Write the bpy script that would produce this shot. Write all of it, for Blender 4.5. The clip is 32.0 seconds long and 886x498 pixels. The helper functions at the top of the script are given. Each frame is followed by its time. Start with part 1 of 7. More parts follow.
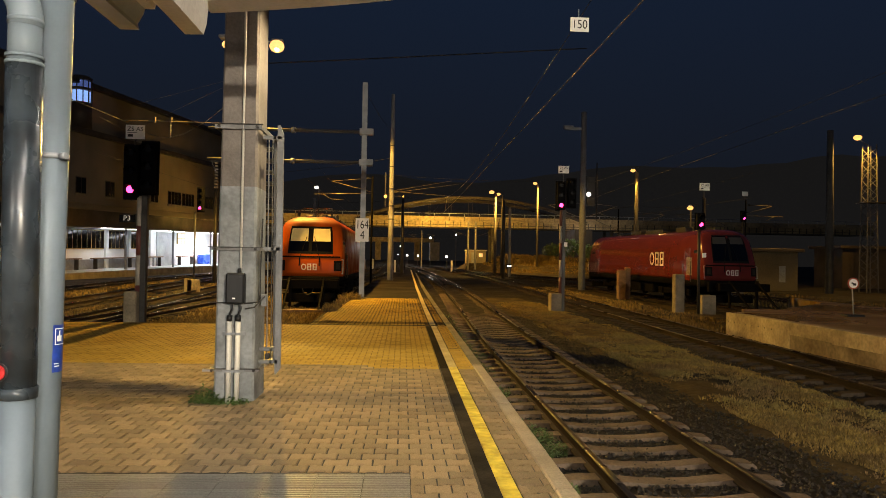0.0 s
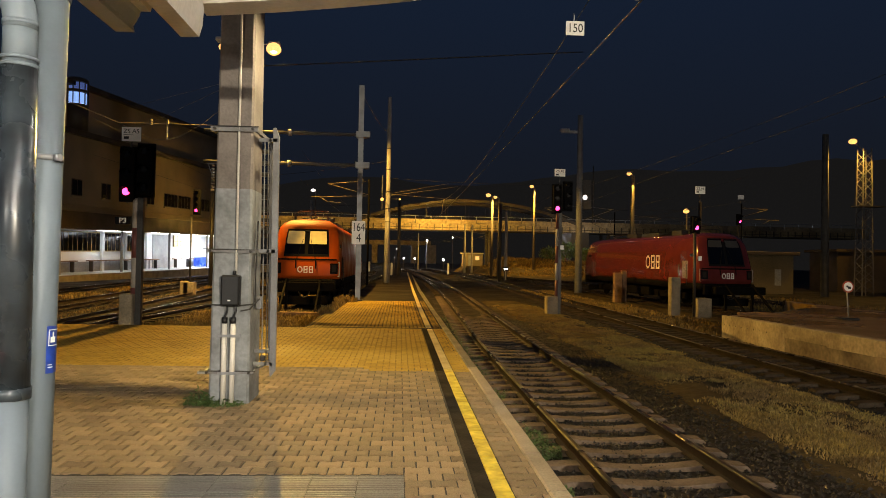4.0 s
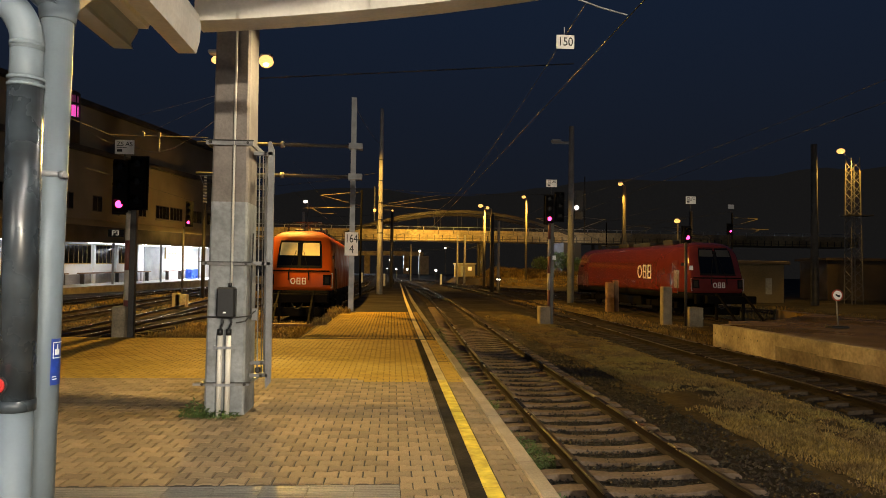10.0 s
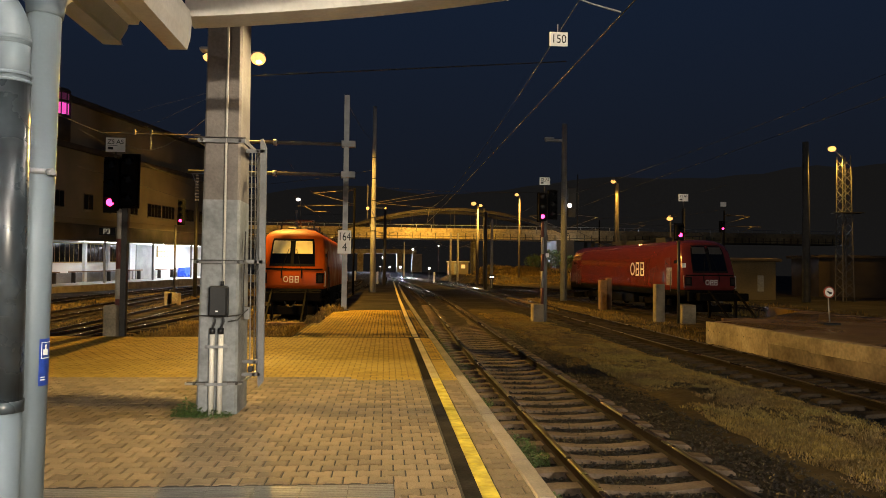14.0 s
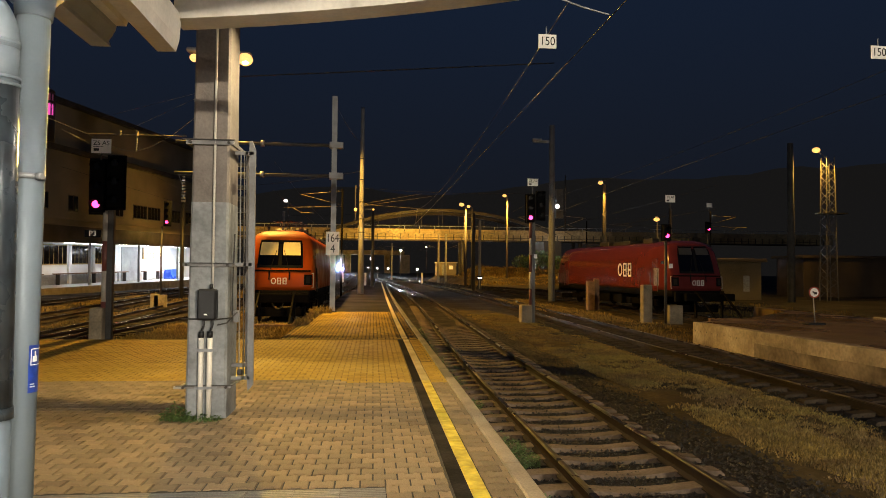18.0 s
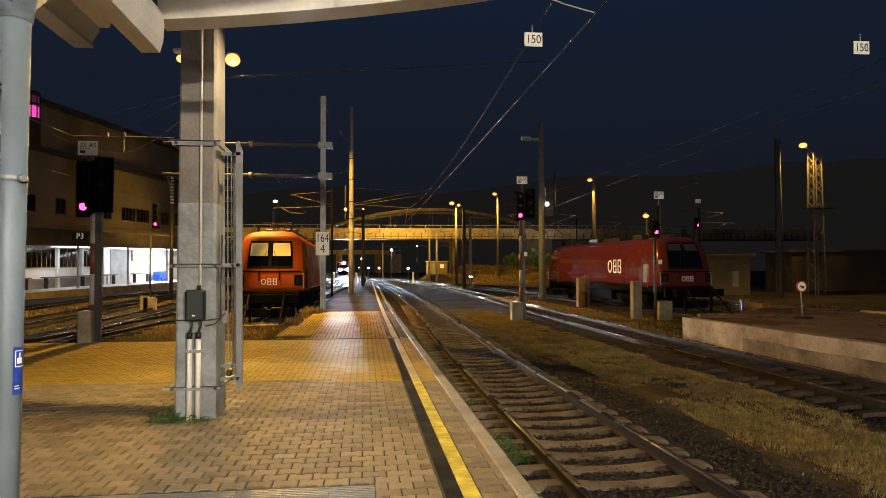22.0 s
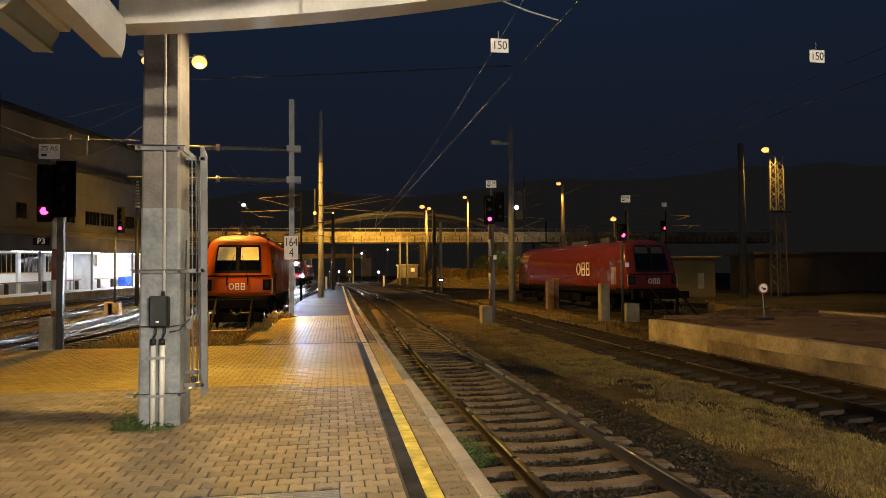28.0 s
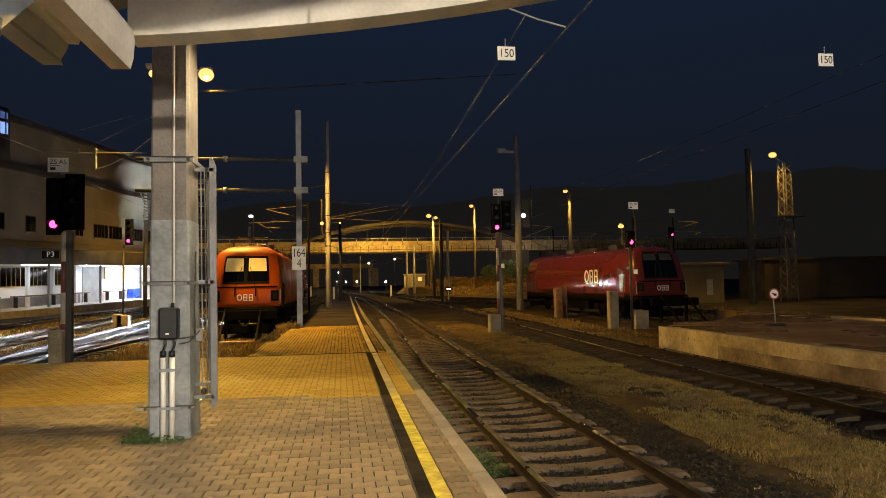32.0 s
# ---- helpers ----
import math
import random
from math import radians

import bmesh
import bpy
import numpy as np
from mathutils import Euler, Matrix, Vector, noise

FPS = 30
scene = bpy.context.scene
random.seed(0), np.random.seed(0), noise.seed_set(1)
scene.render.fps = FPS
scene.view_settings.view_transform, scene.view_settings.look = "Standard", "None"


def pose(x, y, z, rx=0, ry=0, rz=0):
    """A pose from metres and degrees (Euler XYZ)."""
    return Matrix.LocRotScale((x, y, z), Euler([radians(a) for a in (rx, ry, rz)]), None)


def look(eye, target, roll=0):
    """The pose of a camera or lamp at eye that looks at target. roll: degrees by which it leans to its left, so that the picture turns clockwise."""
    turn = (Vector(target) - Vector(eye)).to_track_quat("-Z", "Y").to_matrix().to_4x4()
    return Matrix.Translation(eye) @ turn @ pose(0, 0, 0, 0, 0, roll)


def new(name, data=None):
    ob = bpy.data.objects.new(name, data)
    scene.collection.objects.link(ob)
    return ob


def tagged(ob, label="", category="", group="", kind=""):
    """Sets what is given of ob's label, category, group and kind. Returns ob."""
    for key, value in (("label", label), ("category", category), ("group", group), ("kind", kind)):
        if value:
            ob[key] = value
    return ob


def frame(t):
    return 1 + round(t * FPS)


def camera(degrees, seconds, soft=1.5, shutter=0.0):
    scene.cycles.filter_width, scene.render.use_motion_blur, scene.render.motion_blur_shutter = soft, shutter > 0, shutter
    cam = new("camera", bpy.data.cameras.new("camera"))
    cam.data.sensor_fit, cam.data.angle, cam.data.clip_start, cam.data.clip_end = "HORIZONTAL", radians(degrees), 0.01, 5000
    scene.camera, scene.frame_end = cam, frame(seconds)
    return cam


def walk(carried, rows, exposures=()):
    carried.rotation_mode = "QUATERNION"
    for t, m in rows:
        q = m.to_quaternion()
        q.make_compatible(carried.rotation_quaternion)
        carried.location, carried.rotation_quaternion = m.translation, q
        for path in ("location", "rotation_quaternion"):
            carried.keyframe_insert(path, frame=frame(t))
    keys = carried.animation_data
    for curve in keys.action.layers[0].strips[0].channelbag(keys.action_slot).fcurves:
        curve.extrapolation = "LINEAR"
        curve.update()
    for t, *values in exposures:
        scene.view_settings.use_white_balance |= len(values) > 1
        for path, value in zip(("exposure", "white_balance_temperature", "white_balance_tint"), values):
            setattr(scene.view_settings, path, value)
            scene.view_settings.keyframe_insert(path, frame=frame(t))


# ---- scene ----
cam = camera(65.3, 32.0, soft=0.75)
PATH = [
    (0.0, pose(-0.000, -0.000, 1.650, 90.950, 0, -3.300) @ pose(0, 0, 0, 0, 0, 1.000)),
    (0.5, pose(0.010, -0.012, 1.648, 90.887, 0, -3.369) @ pose(0, 0, 0, 0, 0, 0.989)),
    (1.0, pose(0.006, -0.011, 1.645, 90.981, 0, -3.480) @ pose(0, 0, 0, 0, 0, 0.985)),
    (1.5, pose(0.011, -0.006, 1.654, 91.077, 0, -3.544) @ pose(0, 0, 0, 0, 0, 1.024)),
    (2.0, pose(0.020, -0.014, 1.650, 91.039, 0, -3.567) @ pose(0, 0, 0, 0, 0, 1.034)),
    (2.5, pose(0.016, -0.018, 1.649, 90.985, 0, -3.419) @ pose(0, 0, 0, 0, 0, 1.096)),
    (3.0, pose(0.017, -0.010, 1.653, 91.105, 0, -3.527) @ pose(0, 0, 0, 0, 0, 1.102)),
    (3.5, pose(0.016, -0.016, 1.649, 91.130, 0, -3.547) @ pose(0, 0, 0, 0, 0, 1.086)),
    (5.5, pose(0.022, -0.021, 1.643, 91.516, 0, -3.659) @ pose(0, 0, 0, 0, 0, 1.059)),
    (6.0, pose(0.021, -0.019, 1.646, 91.558, 0, -3.656) @ pose(0, 0, 0, 0, 0, 1.040)),
    (6.5, pose(0.027, -0.029, 1.652, 91.637, 0, -3.602) @ pose(0, 0, 0, 0, 0, 1.059)),
    (7.0, pose(0.026, -0.036, 1.651, 91.634, 0, -3.689) @ pose(0, 0, 0, 0, 0, 1.032)),
    (7.5, pose(0.024, -0.033, 1.656, 91.771, 0, -3.692) @ pose(0, 0, 0, 0, 0, 1.055)),
    (8.0, pose(0.018, -0.012, 1.649, 91.904, 0, -3.634) @ pose(0, 0, 0, 0, 0, 1.042)),
    (8.5, pose(0.029, -0.033, 1.648, 91.816, 0, -3.753) @ pose(0, 0, 0, 0, 0, 0.996)),
    (9.0, pose(0.021, -0.070, 1.654, 91.911, 0, -4.165) @ pose(0, 0, 0, 0, 0, 0.901)),
    (9.5, pose(0.006, -0.101, 1.649, 91.875, 0, -4.294) @ pose(0, 0, 0, 0, 0, 0.797)),
    (10.0, pose(-0.002, -0.116, 1.652, 92.084, 0, -4.175) @ pose(0, 0, 0, 0, 0, 0.774)),
    (10.5, pose(-0.001, -0.098, 1.649, 92.238, 0, -4.486) @ pose(0, 0, 0, 0, 0, 0.686)),
    (11.0, pose(0.016, -0.061, 1.664, 92.211, 0, -4.625) @ pose(0, 0, 0, 0, 0, 0.720)),
    (11.5, pose(0.040, -0.014, 1.659, 92.343, 0, -5.086) @ pose(0, 0, 0, 0, 0, 0.587)),
    (12.0, pose(0.060, 0.027, 1.650, 92.356, 0, -5.145) @ pose(0, 0, 0, 0, 0, 0.643)),
    (12.5, pose(0.054, 0.062, 1.650, 92.436, 0, -4.671) @ pose(0, 0, 0, 0, 0, 0.783)),
    (13.0, pose(0.038, 0.009, 1.657, 92.228, 0, -4.739) @ pose(0, 0, 0, 0, 0, 0.709)),
    (13.5, pose(0.008, -0.027, 1.661, 92.096, 0, -4.431) @ pose(0, 0, 0, 0, 0, 0.757)),
    (14.0, pose(-0.005, -0.081, 1.653, 91.916, 0, -4.745) @ pose(0, 0, 0, 0, 0, 0.654)),
    (14.5, pose(-0.015, -0.093, 1.657, 91.984, 0, -5.084) @ pose(0, 0, 0, 0, 0, 0.626)),
    (16.5, pose(-0.017, -0.097, 1.660, 92.076, 0, -5.853) @ pose(0, 0, 0, 0, 0, 0.674)),
    (17.0, pose(-0.031, -0.087, 1.662, 91.981, 0, -5.613) @ pose(0, 0, 0, 0, 0, 0.676)),
    (17.5, pose(-0.045, -0.067, 1.663, 92.067, 0, -5.574) @ pose(0, 0, 0, 0, 0, 0.668)),
    (18.0, pose(-0.034, -0.074, 1.669, 92.001, 0, -5.757) @ pose(0, 0, 0, 0, 0, 0.505)),
    (18.5, pose(-0.040, -0.080, 1.660, 91.889, 0, -5.423) @ pose(0, 0, 0, 0, 0, 0.335)),
    (19.0, pose(-0.033, -0.082, 1.661, 91.976, 0, -5.646) @ pose(0, 0, 0, 0, 0, 0.175)),
    (19.5, pose(-0.020, -0.073, 1.670, 92.119, 0, -5.571) @ pose(0, 0, 0, 0, 0, 0.095)),
    (20.0, pose(-0.027, -0.074, 1.668, 92.068, 0, -5.547) @ pose(0, 0, 0, 0, 0, 0.123)),
    (20.5, pose(-0.022, -0.072, 1.668, 91.940, 0, -5.952) @ pose(0, 0, 0, 0, 0, 0.090)),
    (21.0, pose(-0.013, -0.088, 1.659, 91.909, 0, -6.308) @ pose(0, 0, 0, 0, 0, 0.004)),
    (21.5, pose(-0.008, -0.091, 1.669, 91.897, 0, -6.364) @ pose(0, 0, 0, 0, 0, -0.024)),
    (22.0, pose(0.001, -0.106, 1.660, 91.912, 0, -6.506) @ pose(0, 0, 0, 0, 0, -0.193)),
    (22.5, pose(0.011, -0.104, 1.665, 92.048, 0, -6.567) @ pose(0, 0, 0, 0, 0, -0.297)),
    (23.0, pose(0.014, -0.119, 1.666, 92.016, 0, -6.635) @ pose(0, 0, 0, 0, 0, -0.385)),
    (23.5, pose(0.026, -0.152, 1.664, 91.957, 0, -7.252) @ pose(0, 0, 0, 0, 0, -0.557)),
    (24.0, pose(0.026, -0.140, 1.665, 92.113, 0, -7.357) @ pose(0, 0, 0, 0, 0, -0.562)),
    (24.5, pose(0.021, -0.174, 1.663, 91.953, 0, -7.583) @ pose(0, 0, 0, 0, 0, -0.401)),
    (25.0, pose(0.022, -0.191, 1.659, 92.059, 0, -8.191) @ pose(0, 0, 0, 0, 0, -0.426)),
    (25.5, pose(0.040, -0.195, 1.669, 92.224, 0, -8.072) @ pose(0, 0, 0, 0, 0, -0.410)),
    (27.5, pose(0.044, -0.155, 1.666, 92.433, 0, -8.721) @ pose(0, 0, 0, 0, 0, -0.479)),
    (28.0, pose(0.049, -0.174, 1.673, 92.173, 0, -8.921) @ pose(0, 0, 0, 0, 0, -0.482)),
    (28.5, pose(0.028, -0.129, 1.669, 92.520, 0, -8.828) @ pose(0, 0, 0, 0, 0, -0.491)),
    (29.0, pose(0.026, -0.128, 1.669, 92.628, 0, -8.970) @ pose(0, 0, 0, 0, 0, -0.579)),
    (29.5, pose(0.018, -0.117, 1.669, 92.576, 0, -8.985) @ pose(0, 0, 0, 0, 0, -0.583)),
    (30.0, pose(0.018, -0.131, 1.671, 92.631, 0, -8.971) @ pose(0, 0, 0, 0, 0, -0.653)),
    (30.5, pose(0.009, -0.126, 1.663, 92.609, 0, -8.987) @ pose(0, 0, 0, 0, 0, -0.731)),
    (31.0, pose(0.021, -0.137, 1.672, 92.548, 0, -8.785) @ pose(0, 0, 0, 0, 0, -0.843)),
    (31.5, pose(0.016, -0.118, 1.668, 92.685, 0, -8.258) @ pose(0, 0, 0, 0, 0, -0.987)),
    (32.0, pose(0.018, -0.115, 1.671, 92.927, 0, -8.375) @ pose(0, 0, 0, 0, 0, -1.078)),
]
walk(cam, PATH)

# ---- world and light ----
SODIUM = (1.0, 0.55, 0.085)
world = bpy.data.worlds.new("night_sky")
scene.world = world
world.use_nodes = True
wn, wl = world.node_tree.nodes, world.node_tree.links
bgn = wn["Background"]
tcw = wn.new("ShaderNodeTexCoord")
sepw = wn.new("ShaderNodeSeparateXYZ")
rampw = wn.new("ShaderNodeValToRGB")
wl.new(tcw.outputs["Generated"], sepw.inputs[0])
wl.new(sepw.outputs["Z"], rampw.inputs[0])
wl.new(rampw.outputs["Color"], bgn.inputs["Color"])
rampw.color_ramp.elements[0].position, rampw.color_ramp.elements[0].color = 0.0, (0.0076, 0.0080, 0.0095, 1)
rampw.color_ramp.elements[1].position, rampw.color_ramp.elements[1].color = 0.45, (0.0072, 0.0142, 0.0325, 1)
bgn.inputs["Strength"].default_value = 1.0


def lamp(name, kind, place, power, colour, size=0.15, target=None, spot=None, blend=0.3):
    data = bpy.data.lights.new(name, kind)
    data.energy, data.color = power, colour
    if kind == "AREA":
        data.shape, data.size, data.size_y = "RECTANGLE", size[0], size[1]
    else:
        data.shadow_soft_size = size
    if kind == "SPOT":
        data.spot_size, data.spot_blend = radians(spot), blend
    ob = new(name, data)
    ob.matrix_world = look(place, target) if target else Matrix.Translation(place)
    return ob


# two lamp masts beside the stub track
lamp("sodium_light", "SPOT", (-7.44, 40.0, 13.77), 34500, SODIUM, 0.035, (-7.44, 40.0, 0), 158, 0.12)
lamp("sodium_light", "SPOT", (-7.79, 30.0, 10.6), 13500, SODIUM, 0.1, (-4.6, 29.4, -0.5), 54, 0.75)
# tubes under the canopy
lamp("tube_light", "AREA", (-4.0, -2.6, 3.52), 160, (1.0, 0.95, 0.87), (0.12, 3.0), (-4.0, -2.6, 0))
lamp("tube_light", "AREA", (-0.4, -2.2, 3.52), 330, (1.0, 0.95, 0.87), (0.12, 3.0), (-0.4, -2.2, 0))
# the lit main platform, at a slight angle to the near one
STATION = Matrix.Translation((-32.5, 72.0, 0.1)) @ Matrix.Rotation(radians(-10.5), 4, "Z") @ Matrix.Rotation(radians(1.15), 4, "X") @ Matrix.Translation((0.4, -72.0, 0.0))
for ty, power in ((62.0, 80), (75.0, 160), (85.0, 300), (95.0, 3200)):
    lamp("tube_light", "AREA", STATION @ Vector((1.9, ty, 4.1)), power, (0.92, 0.96, 1.0), (0.8, 7.0), STATION @ Vector((0.9, ty, 0)))
# two unseen lamps added behind the viewpoint to fill the fronts of things
lamp("yard_light", "SPOT", (9.0, -17.8, 5.2), 25000, (1.0, 0.86, 0.65), 0.2, (6.0, 10.0, 1.0), 150)
lamp("yard_light", "SPOT", (-12.0, -15.0, 6.0), 2300, (1.0, 0.90, 0.74), 0.2, (-2.5, 14.0, 2.0), 66, 0.5)
# unseen lamp added before the canopy for the wedge of shade by the mast
lamp("added_canopy_light", "SPOT", (-0.6, 8.2, 5.35), 980, (1.0, 0.78, 0.44), 0.05, (-0.6, 8.2, 0), 112, 0.6)
# yard lamps
lamp("yard_light", "SPOT", (20.1, 59.8, 9.3), 900, SODIUM, 0.2, (19.0, 56.0, 0), 150)
lamp("yard_light", "SPOT", (41.3, 60.0, 13.5), 5500, SODIUM, 0.15, (40.0, 61.0, 9.5), 140, 0.3)
lamp("yard_light", "SPOT", (13.0, 98.6, 10.9), 9500, SODIUM, 0.2, (11.0, 103.0, 0), 160)
lamp("yard_light", "SPOT", (21.5, 110.6, 13.6), 10000, SODIUM, 0.2, (19.0, 116.0, 0), 160)
lamp("yard_light", "SPOT", (-1.3, 51.0, 5.9), 420, SODIUM, 0.12, (-0.96, 52.8, 1.2), 95)
lamp("yard_light", "POINT", (6.65, 169.2, 7.1), 1600, (1.0, 0.93, 0.85), 0.25)
lamp("yard_light", "POINT", (-0.6, 189.2, 5.4), 1200, (1.0, 0.93, 0.85), 0.25)
# unseen floods added to brighten the bridge deck and the station facade
lamp("added_flood", "SPOT", (6.0, 126.0, 7.5), 17000, SODIUM, 0.3, (8.0, 136.0, 8.6), 150, 0.5)
lamp("added_flood", "SPOT", (-20.0, 126.0, 7.5), 3500, SODIUM, 0.3, (-18.0, 136.0, 8.6), 150, 0.5)
lamp("added_flood", "SPOT", (36.0, 126.0, 7.5), 800, (0.9, 0.95, 1.0), 0.3, (34.0, 136.0, 8.6), 150, 0.5)
lamp("added_flood", "SPOT", STATION @ Vector((8.5, 90.0, 6.8)), 1300, SODIUM, 0.3, STATION @ Vector((0, 88.0, 6.4)), 140, 0.7)

# ---- materials ----
MATS = {}


def material(name, a, b=None, rough=0.6, metal=0.0, big=0.6, small=25.0, bump=0.25, depth=0.01, emit=None, power=0.0, island=0.0, wet=0.0, spec=0.5, coords="Object", grain=0.6, vary=0.12):
    """Two-scale surface: stains of size 1/big metres and grain of 1/small metres."""
    if name in MATS:
        return MATS[name]
    m = bpy.data.materials.new(name)
    m.use_nodes = True
    n, l = m.node_tree.nodes, m.node_tree.links
    p = n["Principled BSDF"]
    p.inputs["Metallic"].default_value, p.inputs["Roughness"].default_value = metal, rough
    p.inputs["Specular IOR Level"].default_value = spec
    b = b or tuple(c * 0.6 for c in a)
    tc = n.new("ShaderNodeTexCoord")
    n1, n2, mixa, mixb = n.new("ShaderNodeTexNoise"), n.new("ShaderNodeTexNoise"), n.new("ShaderNodeMix"), n.new("ShaderNodeMix")
    n1.inputs["Scale"].default_value, n2.inputs["Scale"].default_value = big, small
    n1.inputs["Detail"].default_value, n2.inputs["Detail"].default_value = 5, 4
    l.new(tc.outputs[coords], n1.inputs["Vector"])
    l.new(tc.outputs[coords], n2.inputs["Vector"])
    mixa.data_type = mixb.data_type = "RGBA"
    mixa.inputs[6].default_value, mixa.inputs[7].default_value = (*a, 1), (*b, 1)
    ramp = n.new("ShaderNodeMapRange")
    ramp.inputs["From Min"].default_value, ramp.inputs["From Max"].default_value = 0.32, 0.68
    l.new(n1.outputs["Fac"], ramp.inputs["Value"])
    l.new(ramp.outputs[0], mixa.inputs[0])
    mixb.blend_type = "MULTIPLY"
    mixb.inputs[0].default_value = grain
    l.new(mixa.outputs[2], mixb.inputs[6])
    r2 = n.new("ShaderNodeMapRange")
    r2.inputs["From Min"].default_value, r2.inputs["From Max"].default_value, r2.inputs["To Min"].default_value = 0.3, 0.65, 0.45
    l.new(n2.outputs["Fac"], r2.inputs["Value"])
    l.new(r2.outputs[0], mixb.inputs[7])
    colour = mixb.outputs[2]
    if island:
        mixc = n.new("ShaderNodeMix")
        mixc.data_type, mixc.blend_type = "RGBA", "MULTIPLY"
        mixc.inputs[0].default_value = 1.0
        geo, info, add, frac, r3 = n.new("ShaderNodeNewGeometry"), n.new("ShaderNodeObjectInfo"), n.new("ShaderNodeMath"), n.new("ShaderNodeMath"), n.new("ShaderNodeMapRange")
        l.new(geo.outputs["Random Per Island"], add.inputs[0])
        l.new(info.outputs["Random"], add.inputs[1])
        frac.operation = "FRACT"
        l.new(add.outputs[0], frac.inputs[0])
        r3.inputs["To Min"].default_value = 1 - island
        l.new(frac.outputs[0], r3.inputs["Value"])
        l.new(colour, mixc.inputs[6])
        l.new(r3.outputs[0], mixc.inputs[7])
        colour = mixc.outputs[2]
    l.new(colour, p.inputs["Base Color"])
    rr = n.new("ShaderNodeMapRange")
    rr.inputs["From Min"].default_value, rr.inputs["From Max"].default_value = 0.35, 0.65
    rr.inputs["To Min"].default_value, rr.inputs["To Max"].default_value = max(0.03, rough - vary - wet), min(1, rough + vary)
    l.new(n1.outputs["Fac"], rr.inputs["Value"])
    l.new(rr.outputs[0], p.inputs["Roughness"])
    if bump:
        bm_ = n.new("ShaderNodeBump")
        bm_.inputs["Strength"].default_value, bm_.inputs["Distance"].default_value = bump, depth
        l.new(n2.outputs["Fac"], bm_.inputs["Height"])
        l.new(bm_.outputs["Normal"], p.inputs["Normal"])
    if emit:
        p.inputs["Emission Color"].default_value, p.inputs["Emission Strength"].default_value = (*emit, 1), power
    MATS[name] = m
    return m


def glow(name, colour, power):
    return material(name, colour, rough=0.4, bump=0, emit=colour, power=power)


CONCRETE = material("concrete", (0.40, 0.38, 0.35), (0.27, 0.26, 0.24), 0.75, small=40, big=1.2, bump=0.3)
MAST_LOW = material("coated_concrete", (0.31, 0.33, 0.345), (0.17, 0.182, 0.19), 0.65, small=22, big=3.0, bump=0.35, grain=0.45)
MAST_HIGH = material("raw_concrete", (0.215, 0.190, 0.172), (0.150, 0.132, 0.120), 0.8, small=35, big=2.5, bump=0.35, grain=0.35)
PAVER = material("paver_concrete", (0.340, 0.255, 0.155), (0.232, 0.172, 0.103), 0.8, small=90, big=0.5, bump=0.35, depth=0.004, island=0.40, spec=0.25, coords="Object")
# older pavers; the gold of the sodium lamplight is put into their colour too
OLDPAVER = material("gold_lit_old_paver", (0.54, 0.362, 0.066), (0.42, 0.275, 0.050), 0.62, small=70, big=0.35, bump=0.25, depth=0.004, island=0.2, wet=0.0, spec=0.03)
JOINT = material("joint_sand", (0.042, 0.034, 0.024), rough=0.9, small=80)
KERB = material("kerb_concrete", (0.36, 0.30, 0.22), (0.24, 0.20, 0.15), 0.65, small=60, big=1.5, island=0.25)
YELLOW = material("line_paint_yellow", (0.88, 0.70, 0.05), (0.52, 0.38, 0.05), 0.5, small=14, big=5, island=0.15)
DARKSTRIP = material("dark_strip", (0.010, 0.009, 0.008), (0.006, 0.006, 0.006), 0.9, small=70, spec=0.03)
TACTILE = material("tactile_slab", (0.14, 0.135, 0.13), (0.10, 0.097, 0.093), 0.55, small=60, island=0.2)
GROUND = material("dark_ground", (0.036, 0.030, 0.023), (0.019, 0.016, 0.013), 0.9, small=14, big=0.35, bump=0.8, depth=0.05, spec=0.1)
BALLAST = material("ballast_stone", (0.026, 0.021, 0.018), (0.013, 0.011, 0.009), 0.85, small=30, big=2, island=0.6, spec=0.12)
STONE = material("wet_ballast_stone", (0.024, 0.019, 0.016), (0.012, 0.010, 0.009), 0.68, small=60, big=3, island=0.75, wet=0.12, bump=0.2, spec=0.28)
SLEEPER = material("sleeper_concrete", (0.195, 0.145, 0.106), (0.105, 0.078, 0.058), 0.85, small=30, big=1.5, island=0.35, spec=0.15)
RAIL = material("rail_rust", (0.022, 0.014, 0.010), (0.012, 0.008, 0.006), 0.8, 0.0, spec=0.12, small=60)
RAILTOP = material("rail_steel", (0.50, 0.46, 0.42), (0.34, 0.30, 0.26), 0.11, 1.0, vary=0.05, small=60, bump=0.05, grain=0.3)
GRASS = material("grass_blade", (0.41, 0.290, 0.082), (0.20, 0.133, 0.065), 0.85, spec=0.12, big=0.9, small=3, island=0.6, bump=0)
LEAF = material("weed_leaf", (0.085, 0.15, 0.03), (0.055, 0.10, 0.022), 0.5, big=3, small=20, island=0.5, bump=0)
GUARD = material("guard_steel", (0.21, 0.215, 0.22), (0.15, 0.15, 0.155), 0.55, 0.1, small=40, big=4, bump=0.1, grain=0.3)
# dark copy of the wire: missing lamplight is put into the colour
DIMWIRE = material("unlit_wire", (0.014, 0.012, 0.010), (0.009, 0.008, 0.006), 0.7, 0.0, small=30, bump=0)
GALV = material("galvanised_steel", (0.30, 0.315, 0.335), (0.22, 0.232, 0.247), 0.5, 0.35, grain=0.15, small=50, big=3, bump=0.08)
PAINTGREY = material("grey_paint", (0.150, 0.186, 0.218), (0.118, 0.148, 0.175), 0.52, 0.0, small=70, big=2, bump=0.03, grain=0.07, spec=0.25)
DARKSTEEL = material("dark_steel", (0.06, 0.06, 0.06), (0.04, 0.035, 0.03), 0.5, 0.5, small=30)
